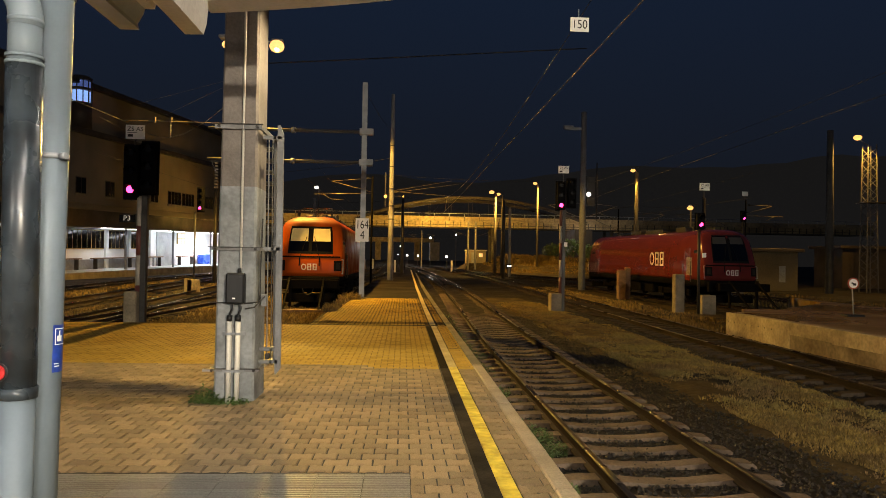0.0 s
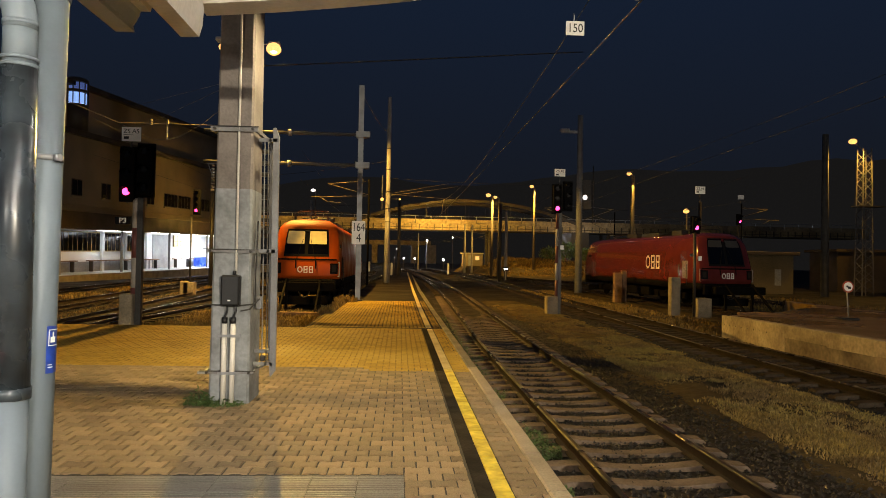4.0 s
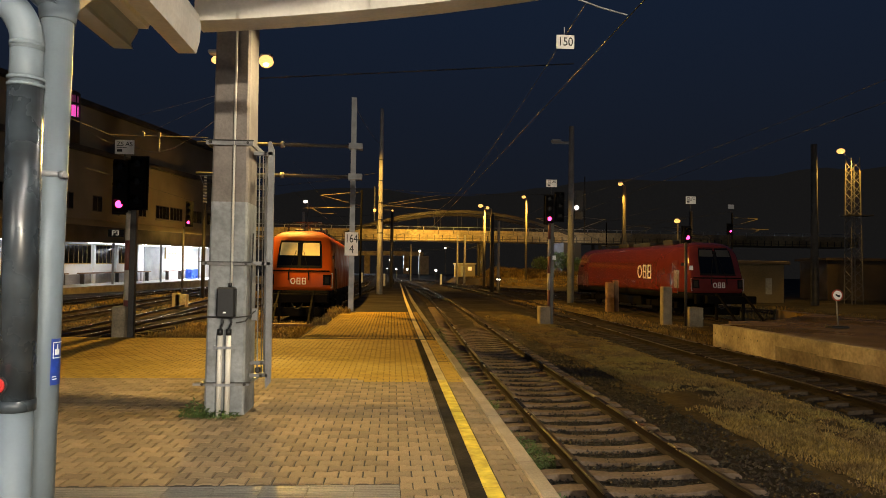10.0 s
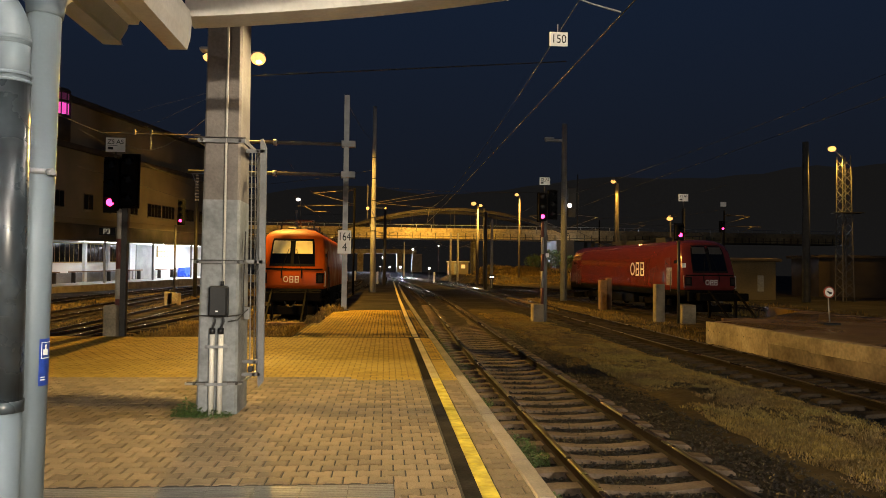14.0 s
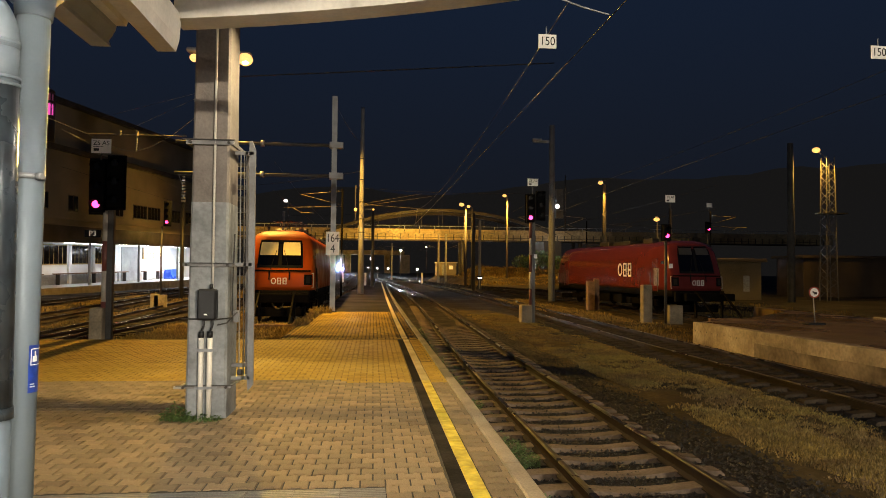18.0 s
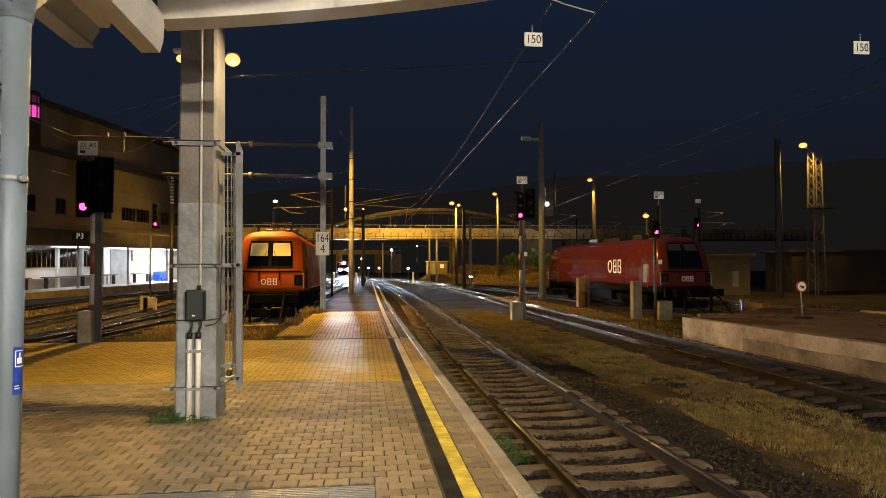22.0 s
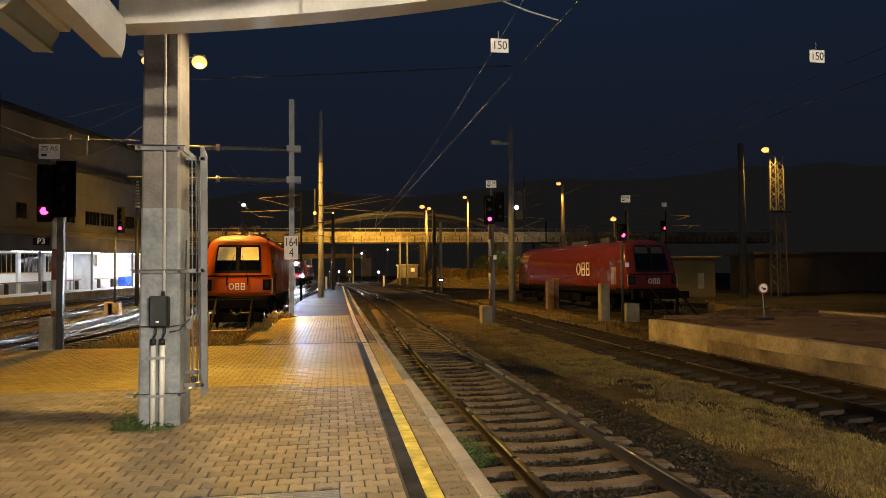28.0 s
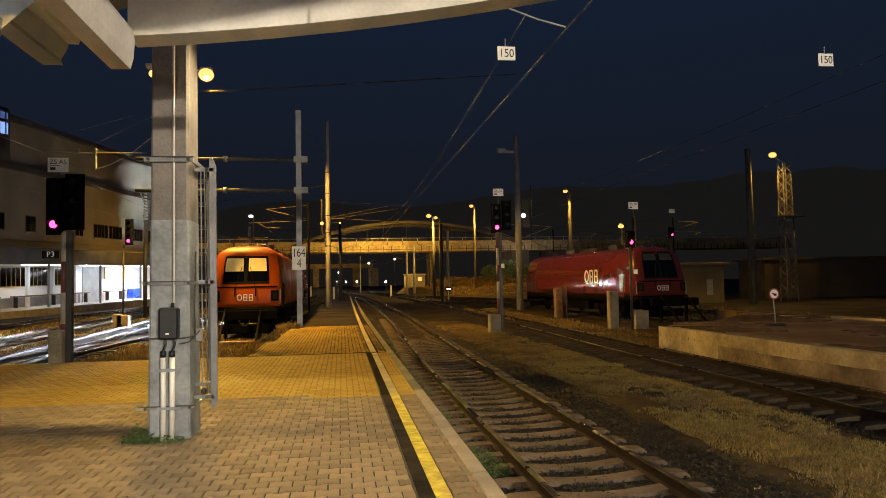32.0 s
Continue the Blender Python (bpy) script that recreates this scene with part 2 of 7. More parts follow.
WIRE = material("copper_wire", (0.15, 0.14, 0.125), (0.10, 0.09, 0.08), 0.5, 0.2, small=30, bump=0)
BLACKPIPE = material("black_pipe", (0.045, 0.058, 0.070), (0.010, 0.012, 0.015), 0.30, small=9, big=5.5, bump=0.04, grain=0.5)
BOXBLACK = material("black_box", (0.009, 0.010, 0.012), rough=0.55, small=60, bump=0.08)
SIGBLACK = material("signal_black", (0.008, 0.008, 0.009), rough=0.9, small=40, bump=0.05, spec=0.08)
WHITESIGN = material("sign_white", (0.90, 0.89, 0.86), (0.82, 0.81, 0.78), 0.45, small=60, big=5, bump=0.0, grain=0.1)
INK = material("sign_ink", (0.02, 0.02, 0.02), rough=0.5, bump=0)
BLUE = material("sign_blue", (0.02, 0.06, 0.36), (0.018, 0.05, 0.30), 0.35, small=40, bump=0.03)
REDPAINT = material("mast_red", (0.13, 0.042, 0.034), (0.085, 0.03, 0.025), 0.5, small=40, bump=0.04, grain=0.25)
WHITEPAINT = material("mast_white", (0.72, 0.70, 0.64), (0.58, 0.56, 0.51), 0.5, small=40, bump=0.04, grain=0.2)
ORANGE = material("loco_vermilion", (0.31, 0.052, 0.002), (0.27, 0.045, 0.002), 0.42, big=0.8, small=60, bump=0.0, spec=0.10, grain=0.1)
RED = material("loco_red", (0.108, 0.019, 0.018), (0.082, 0.015, 0.014), 0.09, vary=0.04, big=0.9, small=1.6, bump=0.05, depth=0.012, spec=0.4, grain=0.25)
LOCODARK = material("loco_underframe", (0.006, 0.0055, 0.005), (0.0035, 0.003, 0.003), 0.9, spec=0.05, small=20)
GLASSD = material("dark_glass", (0.003, 0.003, 0.0035), rough=0.08, bump=0, small=20)
BLIND = material("cream_blind", (0.82, 0.68, 0.30), (0.74, 0.60, 0.26), 0.6, small=6, big=2, bump=0.05, grain=0.15)
LOGO = material("logo_white", (0.85, 0.84, 0.80), rough=0.4, bump=0)
BEAMWHITE = material("canopy_paint", (0.74, 0.71, 0.65), (0.62, 0.59, 0.54), 0.55, small=25, big=2, bump=0.1, grain=0.2)
PURLINGREY = material("purlin_grey", (0.42, 0.47, 0.52), (0.34, 0.38, 0.42), 0.45, small=30, big=2.5, bump=0.06, grain=0.12)
MASTWHITE = material("mast_dull_white", (0.40, 0.38, 0.34), (0.24, 0.22, 0.19), 0.6, small=30, big=2, bump=0.06, grain=0.4)
CANOPYTIN = material("canopy_sheet", (0.30, 0.31, 0.31), (0.22, 0.22, 0.22), 0.5, 0.2, small=30)
FACADE = material("facade_render", (0.25, 0.205, 0.14), (0.18, 0.15, 0.105), 0.85, small=12, big=0.25, bump=0.2, grain=0.25)
WALLWHITE = material("white_wall", (0.72, 0.74, 0.76), (0.64, 0.66, 0.68), 0.6, small=10, big=0.4, bump=0.05, grain=0.1)
DADO = material("grey_dado", (0.28, 0.29, 0.30), rough=0.5, small=10, big=0.6)
FASCIA = material("brown_fascia", (0.055, 0.04, 0.028), (0.04, 0.03, 0.02), 0.6, small=15)
RUST = material("rusty_post", (0.24, 0.14, 0.07), (0.15, 0.09, 0.05), 0.8, small=25, big=3, bump=0.4)
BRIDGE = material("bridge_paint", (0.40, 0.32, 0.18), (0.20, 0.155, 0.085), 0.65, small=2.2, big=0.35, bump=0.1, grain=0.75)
# hills given a faint emission to lift them to the sky's brightness
HILL = material("faint_glow_hill", (0.018, 0.02, 0.016), (0.012, 0.013, 0.012), 0.95, small=0.3, big=0.02, bump=0, emit=(1.0, 0.93, 0.88), power=0.0080)
WOODBROWN = material("bench_wood", (0.20, 0.11, 0.06), rough=0.6, small=20)
FOOTCON = material("stained_concrete", (0.27, 0.225, 0.15), (0.15, 0.125, 0.085), 0.85, small=25, big=1.8, bump=0.3)
DULLRAIL = material("dull_rail_head", (0.11, 0.085, 0.065), (0.035, 0.025, 0.018), 0.36, 0.7, vary=0.2, small=45, big=1.4, bump=0.1, grain=0.5)
WORNRAIL = material("worn_rail_head", (0.085, 0.068, 0.052), (0.035, 0.027, 0.020), 0.34, 0.7, vary=0.22, small=30, big=1.1, bump=0.1, grain=0.6)
DAMP = material("damp_concrete", (0.30, 0.25, 0.185), (0.085, 0.07, 0.05), 0.85, small=9, big=0.8, bump=0.4, spec=0.2)
GLOWS = glow("sodium_glow", (1.0, 0.50, 0.15), 1.75)
GLOWS2 = glow("sodium_glow_far", (1.0, 0.50, 0.13), 1.6)
GLOWW = glow("white_glow", (1.0, 0.92, 0.86), 1.6)
GLOWTUBE = glow("tube_glow", (0.95, 0.98, 1.0), 9)
GLOWRED = glow("signal_red", (1.0, 0.03, 0.16), 9)
GLOWBLUE = glow("window_blue", (0.30, 0.50, 1.0), 1.2)
GLOWBLUEDIM = glow("window_blue_dim", (0.25, 0.38, 1.0), 0.25)
GLOWPINK = glow("lantern_pink", (1.0, 0.10, 0.55), 1.1)
GLOWPINKDIM = glow("lantern_pink_dim", (0.5, 0.10, 0.28), 0.12)
PANE = bpy.data.materials.new("clear_pane")
PANE.use_nodes = True
PANE.node_tree.nodes["Principled BSDF"].inputs["Transmission Weight"].default_value = 1.0
PANE.node_tree.nodes["Principled BSDF"].inputs["Roughness"].default_value = 0.02
PANE.node_tree.nodes["Principled BSDF"].inputs["IOR"].default_value = 1.05
GLOWWIN = glow("window_warm", (1.0, 0.72, 0.35), 0.5)
# glow of two made-up tubes that brighten the purlins and the end beam
PURLINFILL = glow("purlin_fill_glow", (1.0, 0.94, 0.86), 135)
BEAMFILL = glow("beam_fill_glow", (1.0, 0.94, 0.86), 60)
TUBEBRIGHT = glow("canopy_tube_glow", (1.0, 0.92, 0.82), 300)
# bridge paint darkened: shade on arch, underside and piers is put into the colour
SHADEPAINT = material("bridge_shade_paint", (0.038, 0.031, 0.022), (0.026, 0.021, 0.015), 0.7, small=6, big=0.3, bump=0.1)
SOIL = material("verge_soil", (0.080, 0.060, 0.028), (0.042, 0.031, 0.018), 0.95, spec=0.08, small=9, big=0.75, bump=0.8, depth=0.05)
HEADGLOW = glow("headlight_glow", (0.74, 0.85, 1.0), 285000)
SPILLGLOW = glow("spill_glow", (0.85, 0.92, 1.0), 9000)


# ---- mesh helpers ----
def box(bm, x0, x1, y0, y1, z0, z1, bev=0.0):
    vs = [bm.verts.new((x, y, z)) for z in (z0, z1) for y in (y0, y1) for x in (x0, x1)]
    fs = [bm.faces.new([vs[i] for i in f]) for f in ((0, 2, 3, 1), (4, 5, 7, 6), (0, 1, 5, 4), (2, 6, 7, 3), (0, 4, 6, 2), (1, 3, 7, 5))]
    if bev:
        bmesh.ops.bevel(bm, geom=list({e for f in fs for e in f.edges}), offset=bev, segments=1, affect="EDGES")
    return bm


def tube(bm, a, b, r, seg=8, r2=None):
    a, b = Vector(a), Vector(b)
    q = (b - a).to_track_quat("Z", "Y")
    r2 = r if r2 is None else r2
    rings = [[bm.verts.new(c + q @ Vector((rad * math.cos(6.28318 * i / seg), rad * math.sin(6.28318 * i / seg), 0))) for i in range(seg)] for c, rad in ((a, r), (b, r2))]
    for i in range(seg):
        bm.faces.new((rings[0][i], rings[0][(i + 1) % seg], rings[1][(i + 1) % seg], rings[1][i])).smooth = seg > 6
    bm.faces.new(rings[0][::-1]), bm.faces.new(rings[1])
    return bm


def sweep(bm, pts, r, seg=12):
    """A smooth round pipe through pts."""
    prev = None
    for i, p in enumerate(pts):
        d = (pts[min(i + 1, len(pts) - 1)] - pts[max(i - 1, 0)]).normalized()
        side = d.cross(Vector((0, 1, 0))).normalized()
        up = side.cross(d)
        ring = [bm.verts.new(p + (side * math.cos(6.28318 * k / seg) + up * math.sin(6.28318 * k / seg)) * r) for k in range(seg)]
        if prev:
            for k in range(seg):
                bm.faces.new((prev[k], prev[(k + 1) % seg], ring[(k + 1) % seg], ring[k])).smooth = True
        else:
            bm.faces.new(ring)
        prev = ring
    bm.faces.new(prev[::-1])
    return bm


def beam(bm, a, b, w, h):
    """A square bar from a to b."""
    a, b = Vector(a), Vector(b)
    q = (b - a).to_track_quat("Y", "Z")
    rings = [[bm.verts.new(c + q @ Vector((sx * w / 2, 0, sz * h / 2))) for sx, sz in ((-1, -1), (1, -1), (1, 1), (-1, 1))] for c in (a, b)]
    for i in range(4):
        bm.faces.new((rings[0][i], rings[0][(i + 1) % 4], rings[1][(i + 1) % 4], rings[1][i]))
    bm.faces.new(rings[0][::-1]), bm.faces.new(rings[1])
    return bm


def ball(bm, c, r, seg=10, sz=1.0):
    bmesh.ops.create_uvsphere(bm, u_segments=seg, v_segments=seg // 2 + 1, radius=r, matrix=Matrix.Translation(c) @ Matrix.Diagonal((1, 1, sz, 1)))
    return bm


def prism(bm, pts, y0, y1):
    """A shape in x and z, pulled along y."""
    a = [bm.verts.new((x, y0, z)) for x, z in pts]
    b = [bm.verts.new((x, y1, z)) for x, z in pts]
    k = len(pts)
    for i in range(k):
        bm.faces.new((a[i], a[(i + 1) % k], b[(i + 1) % k], b[i]))
    bm.faces.new(a[::-1]), bm.faces.new(b)
    return bm


def B(fn, *args, **kw):
    bm = bmesh.new()
    fn(bm, *args, **kw)
    return bm


def mesh_of(name, bm, mat):
    bmesh.ops.recalc_face_normals(bm, faces=bm.faces)
    me = bpy.data.meshes.new(name)
    bm.to_mesh(me)
    bm.free()
    me.materials.append(mat)
    return me


def part(name, bm, mat, parent=None, label=""):
    ob = new(name, mesh_of(name, bm, mat))
    ob.parent = parent
    return tagged(ob, label)


def thing(name, m, label, category, group="", kind=""):
    ob = new(name)
    ob.empty_display_size = 0.2
    ob.matrix_world = m
    return tagged(ob, label, category, group, kind)


def solo(name, bm, mat, label, category, group="", kind=""):
    return tagged(new(name, mesh_of(name, bm, mat)), label, category, group, kind)


def writing(name, text, size, m, mat, parent, squeeze=1.0):
    """Flat lettering, standing in the local xz plane and read from -y."""
    cu = bpy.data.curves.new(name, "FONT")
    cu.body, cu.size, cu.align_x, cu.align_y, cu.extrude = text, size, "CENTER", "CENTER", 0.002
    tmp = new(name, cu)
    bpy.context.view_layer.update()
    me = bpy.data.meshes.new_from_object(tmp.evaluated_get(bpy.context.evaluated_depsgraph_get()))
    bpy.data.objects.remove(tmp)
    me.transform(m @ pose(0, 0, 0, 90) @ Matrix.Diagonal((squeeze, 1, 1, 1)))
    me.materials.clear()
    me.materials.append(mat)
    ob = new(name, me)
    ob.parent = parent
    return ob


def rise(y):
    """The yard climbs gently beyond the platform."""
    return 0.008 * min(max(0.0, y - 42.0), 280.0)


RT = -0.55          # top of rail
GZ = -0.78          # ground


def smooth_line(pts, step):
    """Points at even steps along a Catmull-Rom line through pts (x by y)."""
    ys = np.array([p[1] for p in pts]); xs = np.array([p[0] for p in pts])
    m = np.gradient(xs, ys)
    out = []
    n = max(2, int((ys[-1] - ys[0]) / step) + 1)
    for y in np.linspace(ys[0], ys[-1], n):
        i = min(max(int(np.searchsorted(ys, y)) - 1, 0), len(ys) - 2)
        h = ys[i + 1] - ys[i]; s = (y - ys[i]) / h
        x = (2*s**3 - 3*s**2 + 1)*xs[i] + (s**3 - 2*s**2 + s)*h*m[i] + (-2*s**3 + 3*s**2)*xs[i+1] + (s**3 - s**2)*h*m[i+1]
        out.append((float(x), float(y)))
    return out
# ---- ground ----
def ground():
    bm = bmesh.new()
    xs = [-1500, -500, -200, -100, -60, -30, -15, 0, 15, 30, 60, 100, 200, 500, 1500]
    ys = [-300, -60, 0, 20, 42, 60, 90, 130, 180, 240, 322, 500, 1000, 2500]
    g = [[bm.verts.new((x, y, GZ + rise(y))) for x in xs] for y in ys]
    for j in range(len(ys) - 1):
        for i in range(len(xs) - 1):
            bm.faces.new((g[j][i], g[j][i + 1], g[j + 1][i + 1], g[j + 1][i]))
    solo("ground", bm, GROUND, "dark damp railway yard ground of cinder and earth", "ground", kind="structure")


ground()


# ---- tracks ----
TRACKS = {
    "platform": [(2.98, -13), (2.98, 10), (3.06, 18), (3.33, 28), (3.64, 40), (3.88, 55), (3.8, 70), (3.45, 90), (2.5, 115), (0.2, 160)],
    "second": [(9.5, -13), (9.5, 12), (9.52, 20), (9.85, 30), (10.15, 40), (10.4, 52), (10.5, 66), (10.2, 82), (9.3, 102), (7.2, 130), (3.5, 165)],
    "stub_right": [(17.6, 34), (17.0, 45), (16.4, 55), (15.2, 80), (12.4, 104), (9.6, 124), (5.6, 155)],
    "yard_right": [(26.0, 30), (24.0, 60), (19.6, 84), (15.0, 98), (11.6, 110)],
    "stub_left": [(-4.25, 29.5), (-4.25, 45), (-4.2, 60), (-3.6, 80), (-3.0, 100), (-3.4, 130)],
    "arrival": [(-10.4, 24), (-9.7, 40), (-9.3, 60), (-8.5, 82), (-7.0, 100), (-6.0, 115), (-5.3, 140), (-5.25, 165), (-5.9, 200), (-8.6, 238), (-13.1, 278), (-18.5, 306), (-30, 350)],
    "first_left": [(-10.1, 2), (-10.5, 17), (-11.3, 29), (-12.5, 44), (-13.0, 60), (-12.2, 82), (-10.4, 105)],
    "second_left": [(-14.6, 5), (-15.5, 29), (-17.0, 50), (-17.4, 66), (-16.2, 85), (-14.2, 105)],
    "third_left": [(-20.6, 10), (-21.4, 40), (-22.0, 58), (-20.6, 80), (-18.2, 100)],
}


def sleeper_mesh():
    bm = bmesh.new()
    hw = 1.28
    prof = [(-hw, -0.02), (-hw + 0.04, 0.012), (-1.0, 0.03), (-0.78, 0.033), (-0.55, 0.012), (-0.28, -0.012), (0, -0.02), (0.28, -0.012), (0.55, 0.012), (0.78, 0.033), (1.0, 0.03), (hw - 0.04, 0.012), (hw, -0.02)]
    rows = []
    for x, z in prof:
        rows.append([bm.verts.new(p) for p in ((x, -0.15, -0.14), (x, -0.115, z), (x, 0.115, z), (x, 0.15, -0.14))])
    for a, b in zip(rows, rows[1:]):
        for i in range(3):
            bm.faces.new((a[i], b[i], b[i + 1], a[i + 1]))
    bm.faces.new(rows[0]), bm.faces.new(rows[-1][::-1])
    return bm


def rail_strip(line, off, prof, mat, name, parent, zoff=0.0):
    bm = bmesh.new()
    prev = None
    for i, (x, y) in enumerate(line):
        a, b = line[max(i - 1, 0)], line[min(i + 1, len(line) - 1)]
        d = Vector((b[0] - a[0], b[1] - a[1])).normalized()
        nx, ny = d.y, -d.x
        ring = [bm.verts.new((x + nx * (off + u), y + ny * (off + u), RT + rise(y) + v + zoff)) for u, v in prof]
        if prev:
            k = len(prof)
            for j in range(k):
                bm.faces.new((prev[j], prev[(j + 1) % k], ring[(j + 1) % k], ring[j])).smooth = prof is not FOOT and j > 0
        else:
            bm.faces.new(ring)
        prev = ring
    bm.faces.new(prev[::-1])
    return part(name, bm, mat, parent)


FOOT = [(-0.07, -0.17), (0.07, -0.17), (0.07, -0.155), (0.012, -0.13), (0.012, -0.045), (0.036, -0.035), (0.036, -0.004), (-0.036, -0.004), (-0.036, -0.035), (-0.012, -0.045), (-0.012, -0.13), (-0.07, -0.155)]
HEAD = [(-0.037, -0.036), (0.037, -0.036), (0.038, -0.020), (0.037, -0.008), (0.034, -0.001), (0.029, 0.0030), (0.023, 0.0046), (0.016, 0.0049), (-0.016, 0.0049), (-0.023, 0.0046), (-0.029, 0.0030), (-0.034, -0.001), (-0.037, -0.008), (-0.038, -0.020)]
WORNHEAD = [(-0.037, -0.016), (0.037, -0.016), (0.037, -0.008), (0.034, -0.001), (0.026, 0.003), (0.012, 0.005), (-0.012, 0.005), (-0.026, 0.003), (-0.034, -0.001), (-0.037, -0.008)]
SLEEPER_ME = mesh_of("sleeper", sleeper_mesh(), SLEEPER)
DIRTY = material("dirty_sleeper", (0.062, 0.047, 0.033), (0.032, 0.024, 0.018), 0.9, small=30, big=1.5, island=0.4, spec=0.1)
DIRTY_ME = mesh_of("sleeper", sleeper_mesh(), DIRTY)


def track(key, singles):
    pts = TRACKS[key]
    tr = thing("railway_track", Matrix(), "rusty steel rails on concrete sleepers in dark ballast", "railway track", "tracks of the yard", "structure")
    line = smooth_line(pts, 1.5)
    for off in (-0.75, 0.75):
        rail = rail_strip(line, off, FOOT, RAIL, "rail", tr)
        if key in ("second", "platform"):
            near = [q for q in line if q[1] < (36 if key == "second" else 30)]
            rail_strip(near, off, WORNHEAD, DULLRAIL if key == "second" else WORNRAIL, "rail_head", rail)
            rail_strip(line[len(near) - 1:], off, HEAD, RAILTOP, "rail_head", rail)
        else:
            rail_strip(line, off, HEAD, RAILTOP, "rail_head", rail)
    # ballast shoulder
    bm = bmesh.new()
    prev = None
    for x, y in line:
        z = RT + rise(y)
        ring = [bm.verts.new((x + u, y, z + v + (0.05 * min(max((y - 29.0) / 2.5, 0.0), 1.0) if abs(u) < 1 else 0.0) + 0.02 * noise.noise((x + u, y * 1.3, 0)))) for u, v in ((-2.3, -0.26), (-1.6, -0.225), (-0.8, -0.215), (0, -0.225), (0.8, -0.215), (1.6, -0.225), (2.3, -0.26))]
        if prev:
            for j in range(6):
                bm.faces.new((prev[j], prev[j + 1], ring[j + 1], ring[j]))
        prev = ring
    part("ballast_bed", bm, BALLAST, tr)
    rest_v, rest_f, count = [], [], 0
    base = [v.co.copy() for v in SLEEPER_ME.vertices]
    faces = [tuple(p.vertices) for p in SLEEPER_ME.polygons]
    for i, (x, y) in enumerate(smooth_line(pts, 0.64)):
        if y > 130:
            break
        jit = random.uniform(-0.03, 0.03)
        m = Matrix.Translation((x + random.uniform(-0.02, 0.02), y + jit, RT + rise(y) - 0.172)) @ Matrix.Rotation(random.uniform(-0.015, 0.015), 4, "Z")
        if singles[0] < y < singles[1]:
            s = new("sleeper", SLEEPER_ME if key == "platform" else DIRTY_ME)
            s.parent = tr
            s.matrix_local = m
        else:
            k = len(rest_v)
            rest_v += [m @ v for v in base]
            rest_f += [tuple(j + k for j in f) for f in faces]
    if rest_v:
        me = bpy.data.meshes.new("far_sleepers")
        me.from_pydata(rest_v, [], rest_f)
        me.materials.append(SLEEPER if key == "platform" and singles[0] > 40 else DIRTY)
        ob = new("far_sleepers", me)
        ob.parent = tr
        tagged(ob, kind="stuff")
    return tr


track("platform", (3, 48))
track("second", (6, 30))
for key in ("stub_right", "yard_right", "stub_left", "arrival", "first_left", "second_left", "third_left"):
    track(key, (18, 32) if key == "first_left" else (0, 0))


def turnout(label, lines):
    """Check rails, switch blades and closure rails lying between the running rails."""
    tr = thing("turnout", Matrix(), label, "turnout", "turnouts of the yard", "structure")
    for pts in lines:
        line = smooth_line(pts, 2.0)
        rail = rail_strip(line, 0.0, FOOT, RAIL, "closure_rail", tr)
        rail_strip(line, 0.0, HEAD, RAILTOP, "rail_head", rail)


turnout("polished steel switch rails where two tracks join", [
    [(9.85, 62), (9.75, 72), (9.5, 84), (8.85, 98)],
    [(11.25, 74), (10.9, 86), (10.3, 98), (9.3, 116)],
    [(11.6, 90), (10.95, 104), (9.9, 118)],
    [(9.0, 92), (8.3, 108), (7.3, 124)],
    [(12.6, 96), (11.4, 112), (9.8, 128)]])
turnout("polished steel check rails beside the running rails", [
    [(4.43, 52), (4.43, 64), (4.3, 78)],
    [(3.35, 58), (3.3, 68), (3.1, 80)],
    [(4.15, 58), (3.95, 68), (3.6, 80)],
    [(3.75, 62), (3.6, 76), (3.2, 92)]])


def stones(name, zones, label):
    """Loose ballast: joined small lumps."""
    rng = np.random.RandomState(7)
    vs, fs = [], []
    shape = np.array([(1, 0, 0), (-1, 0, 0), (0, 1, 0), (0, -1, 0), (0, 0, 1), (0, 0, -0.7)], float)
    tris = ((0, 2, 4), (2, 1, 4), (1, 3, 4), (3, 0, 4), (2, 0, 5), (1, 2, 5), (3, 1, 5), (0, 3, 5))
    for line_fn, u0, u1, y0, y1, n, z in zones:
        for _ in range(n):
            y = y0 + (y1 - y0) * rng.rand() ** 1.5
            x = line_fn(y) + rng.uniform(u0, u1)
            r = rng.uniform(0.018, 0.04)
            sh = shape * r * rng.uniform(0.6, 1.2, (6, 1))
            a = rng.uniform(0, 6.28); c, s = math.cos(a), math.sin(a)
            k = len(vs)
            vs += [(x + p[0] * c - p[1] * s, y + p[0] * s + p[1] * c, z + rise(y) + p[2] * 0.8 + 0.01) for p in sh]
            fs += [tuple(k + j for j in t) for t in tris]
    me = bpy.data.meshes.new(name)
    me.from_pydata(vs, [], fs)
    me.materials.append(STONE)
    tagged(new(name, me), label, "ballast", kind="stuff")


stones("ballast_stones", [
    (lambda y: 3.0, -1.6, 2.3, 4.0, 30.0, 16000, RT - 0.215),
    (lambda y: 9.5 + 0.03 * max(0.0, y - 20), -2.2, 1.8, 8.0, 40.0, 9000, RT - 0.215),
    (lambda y: 5.3, -0.6, 0.6, 5.0, 30.0, 1500, RT - 0.25),
    (lambda y: -10.7 - 0.05 * (y - 17), -1.8, 2.0, 17.5, 36.0, 2500, RT - 0.215),
], "dark crushed stone ballast between the rails")


# ---- the near platform ----
PX0, PX1, PEND = -8.3, 1.28, 17.45
platform = tagged(new("pavement", mesh_of("pavement", B(box, PX0, 1.13, -14, PEND, GZ, -0.012), JOINT)), "wide station platform paved in bone-shaped concrete blocks", "platform", kind="structure")


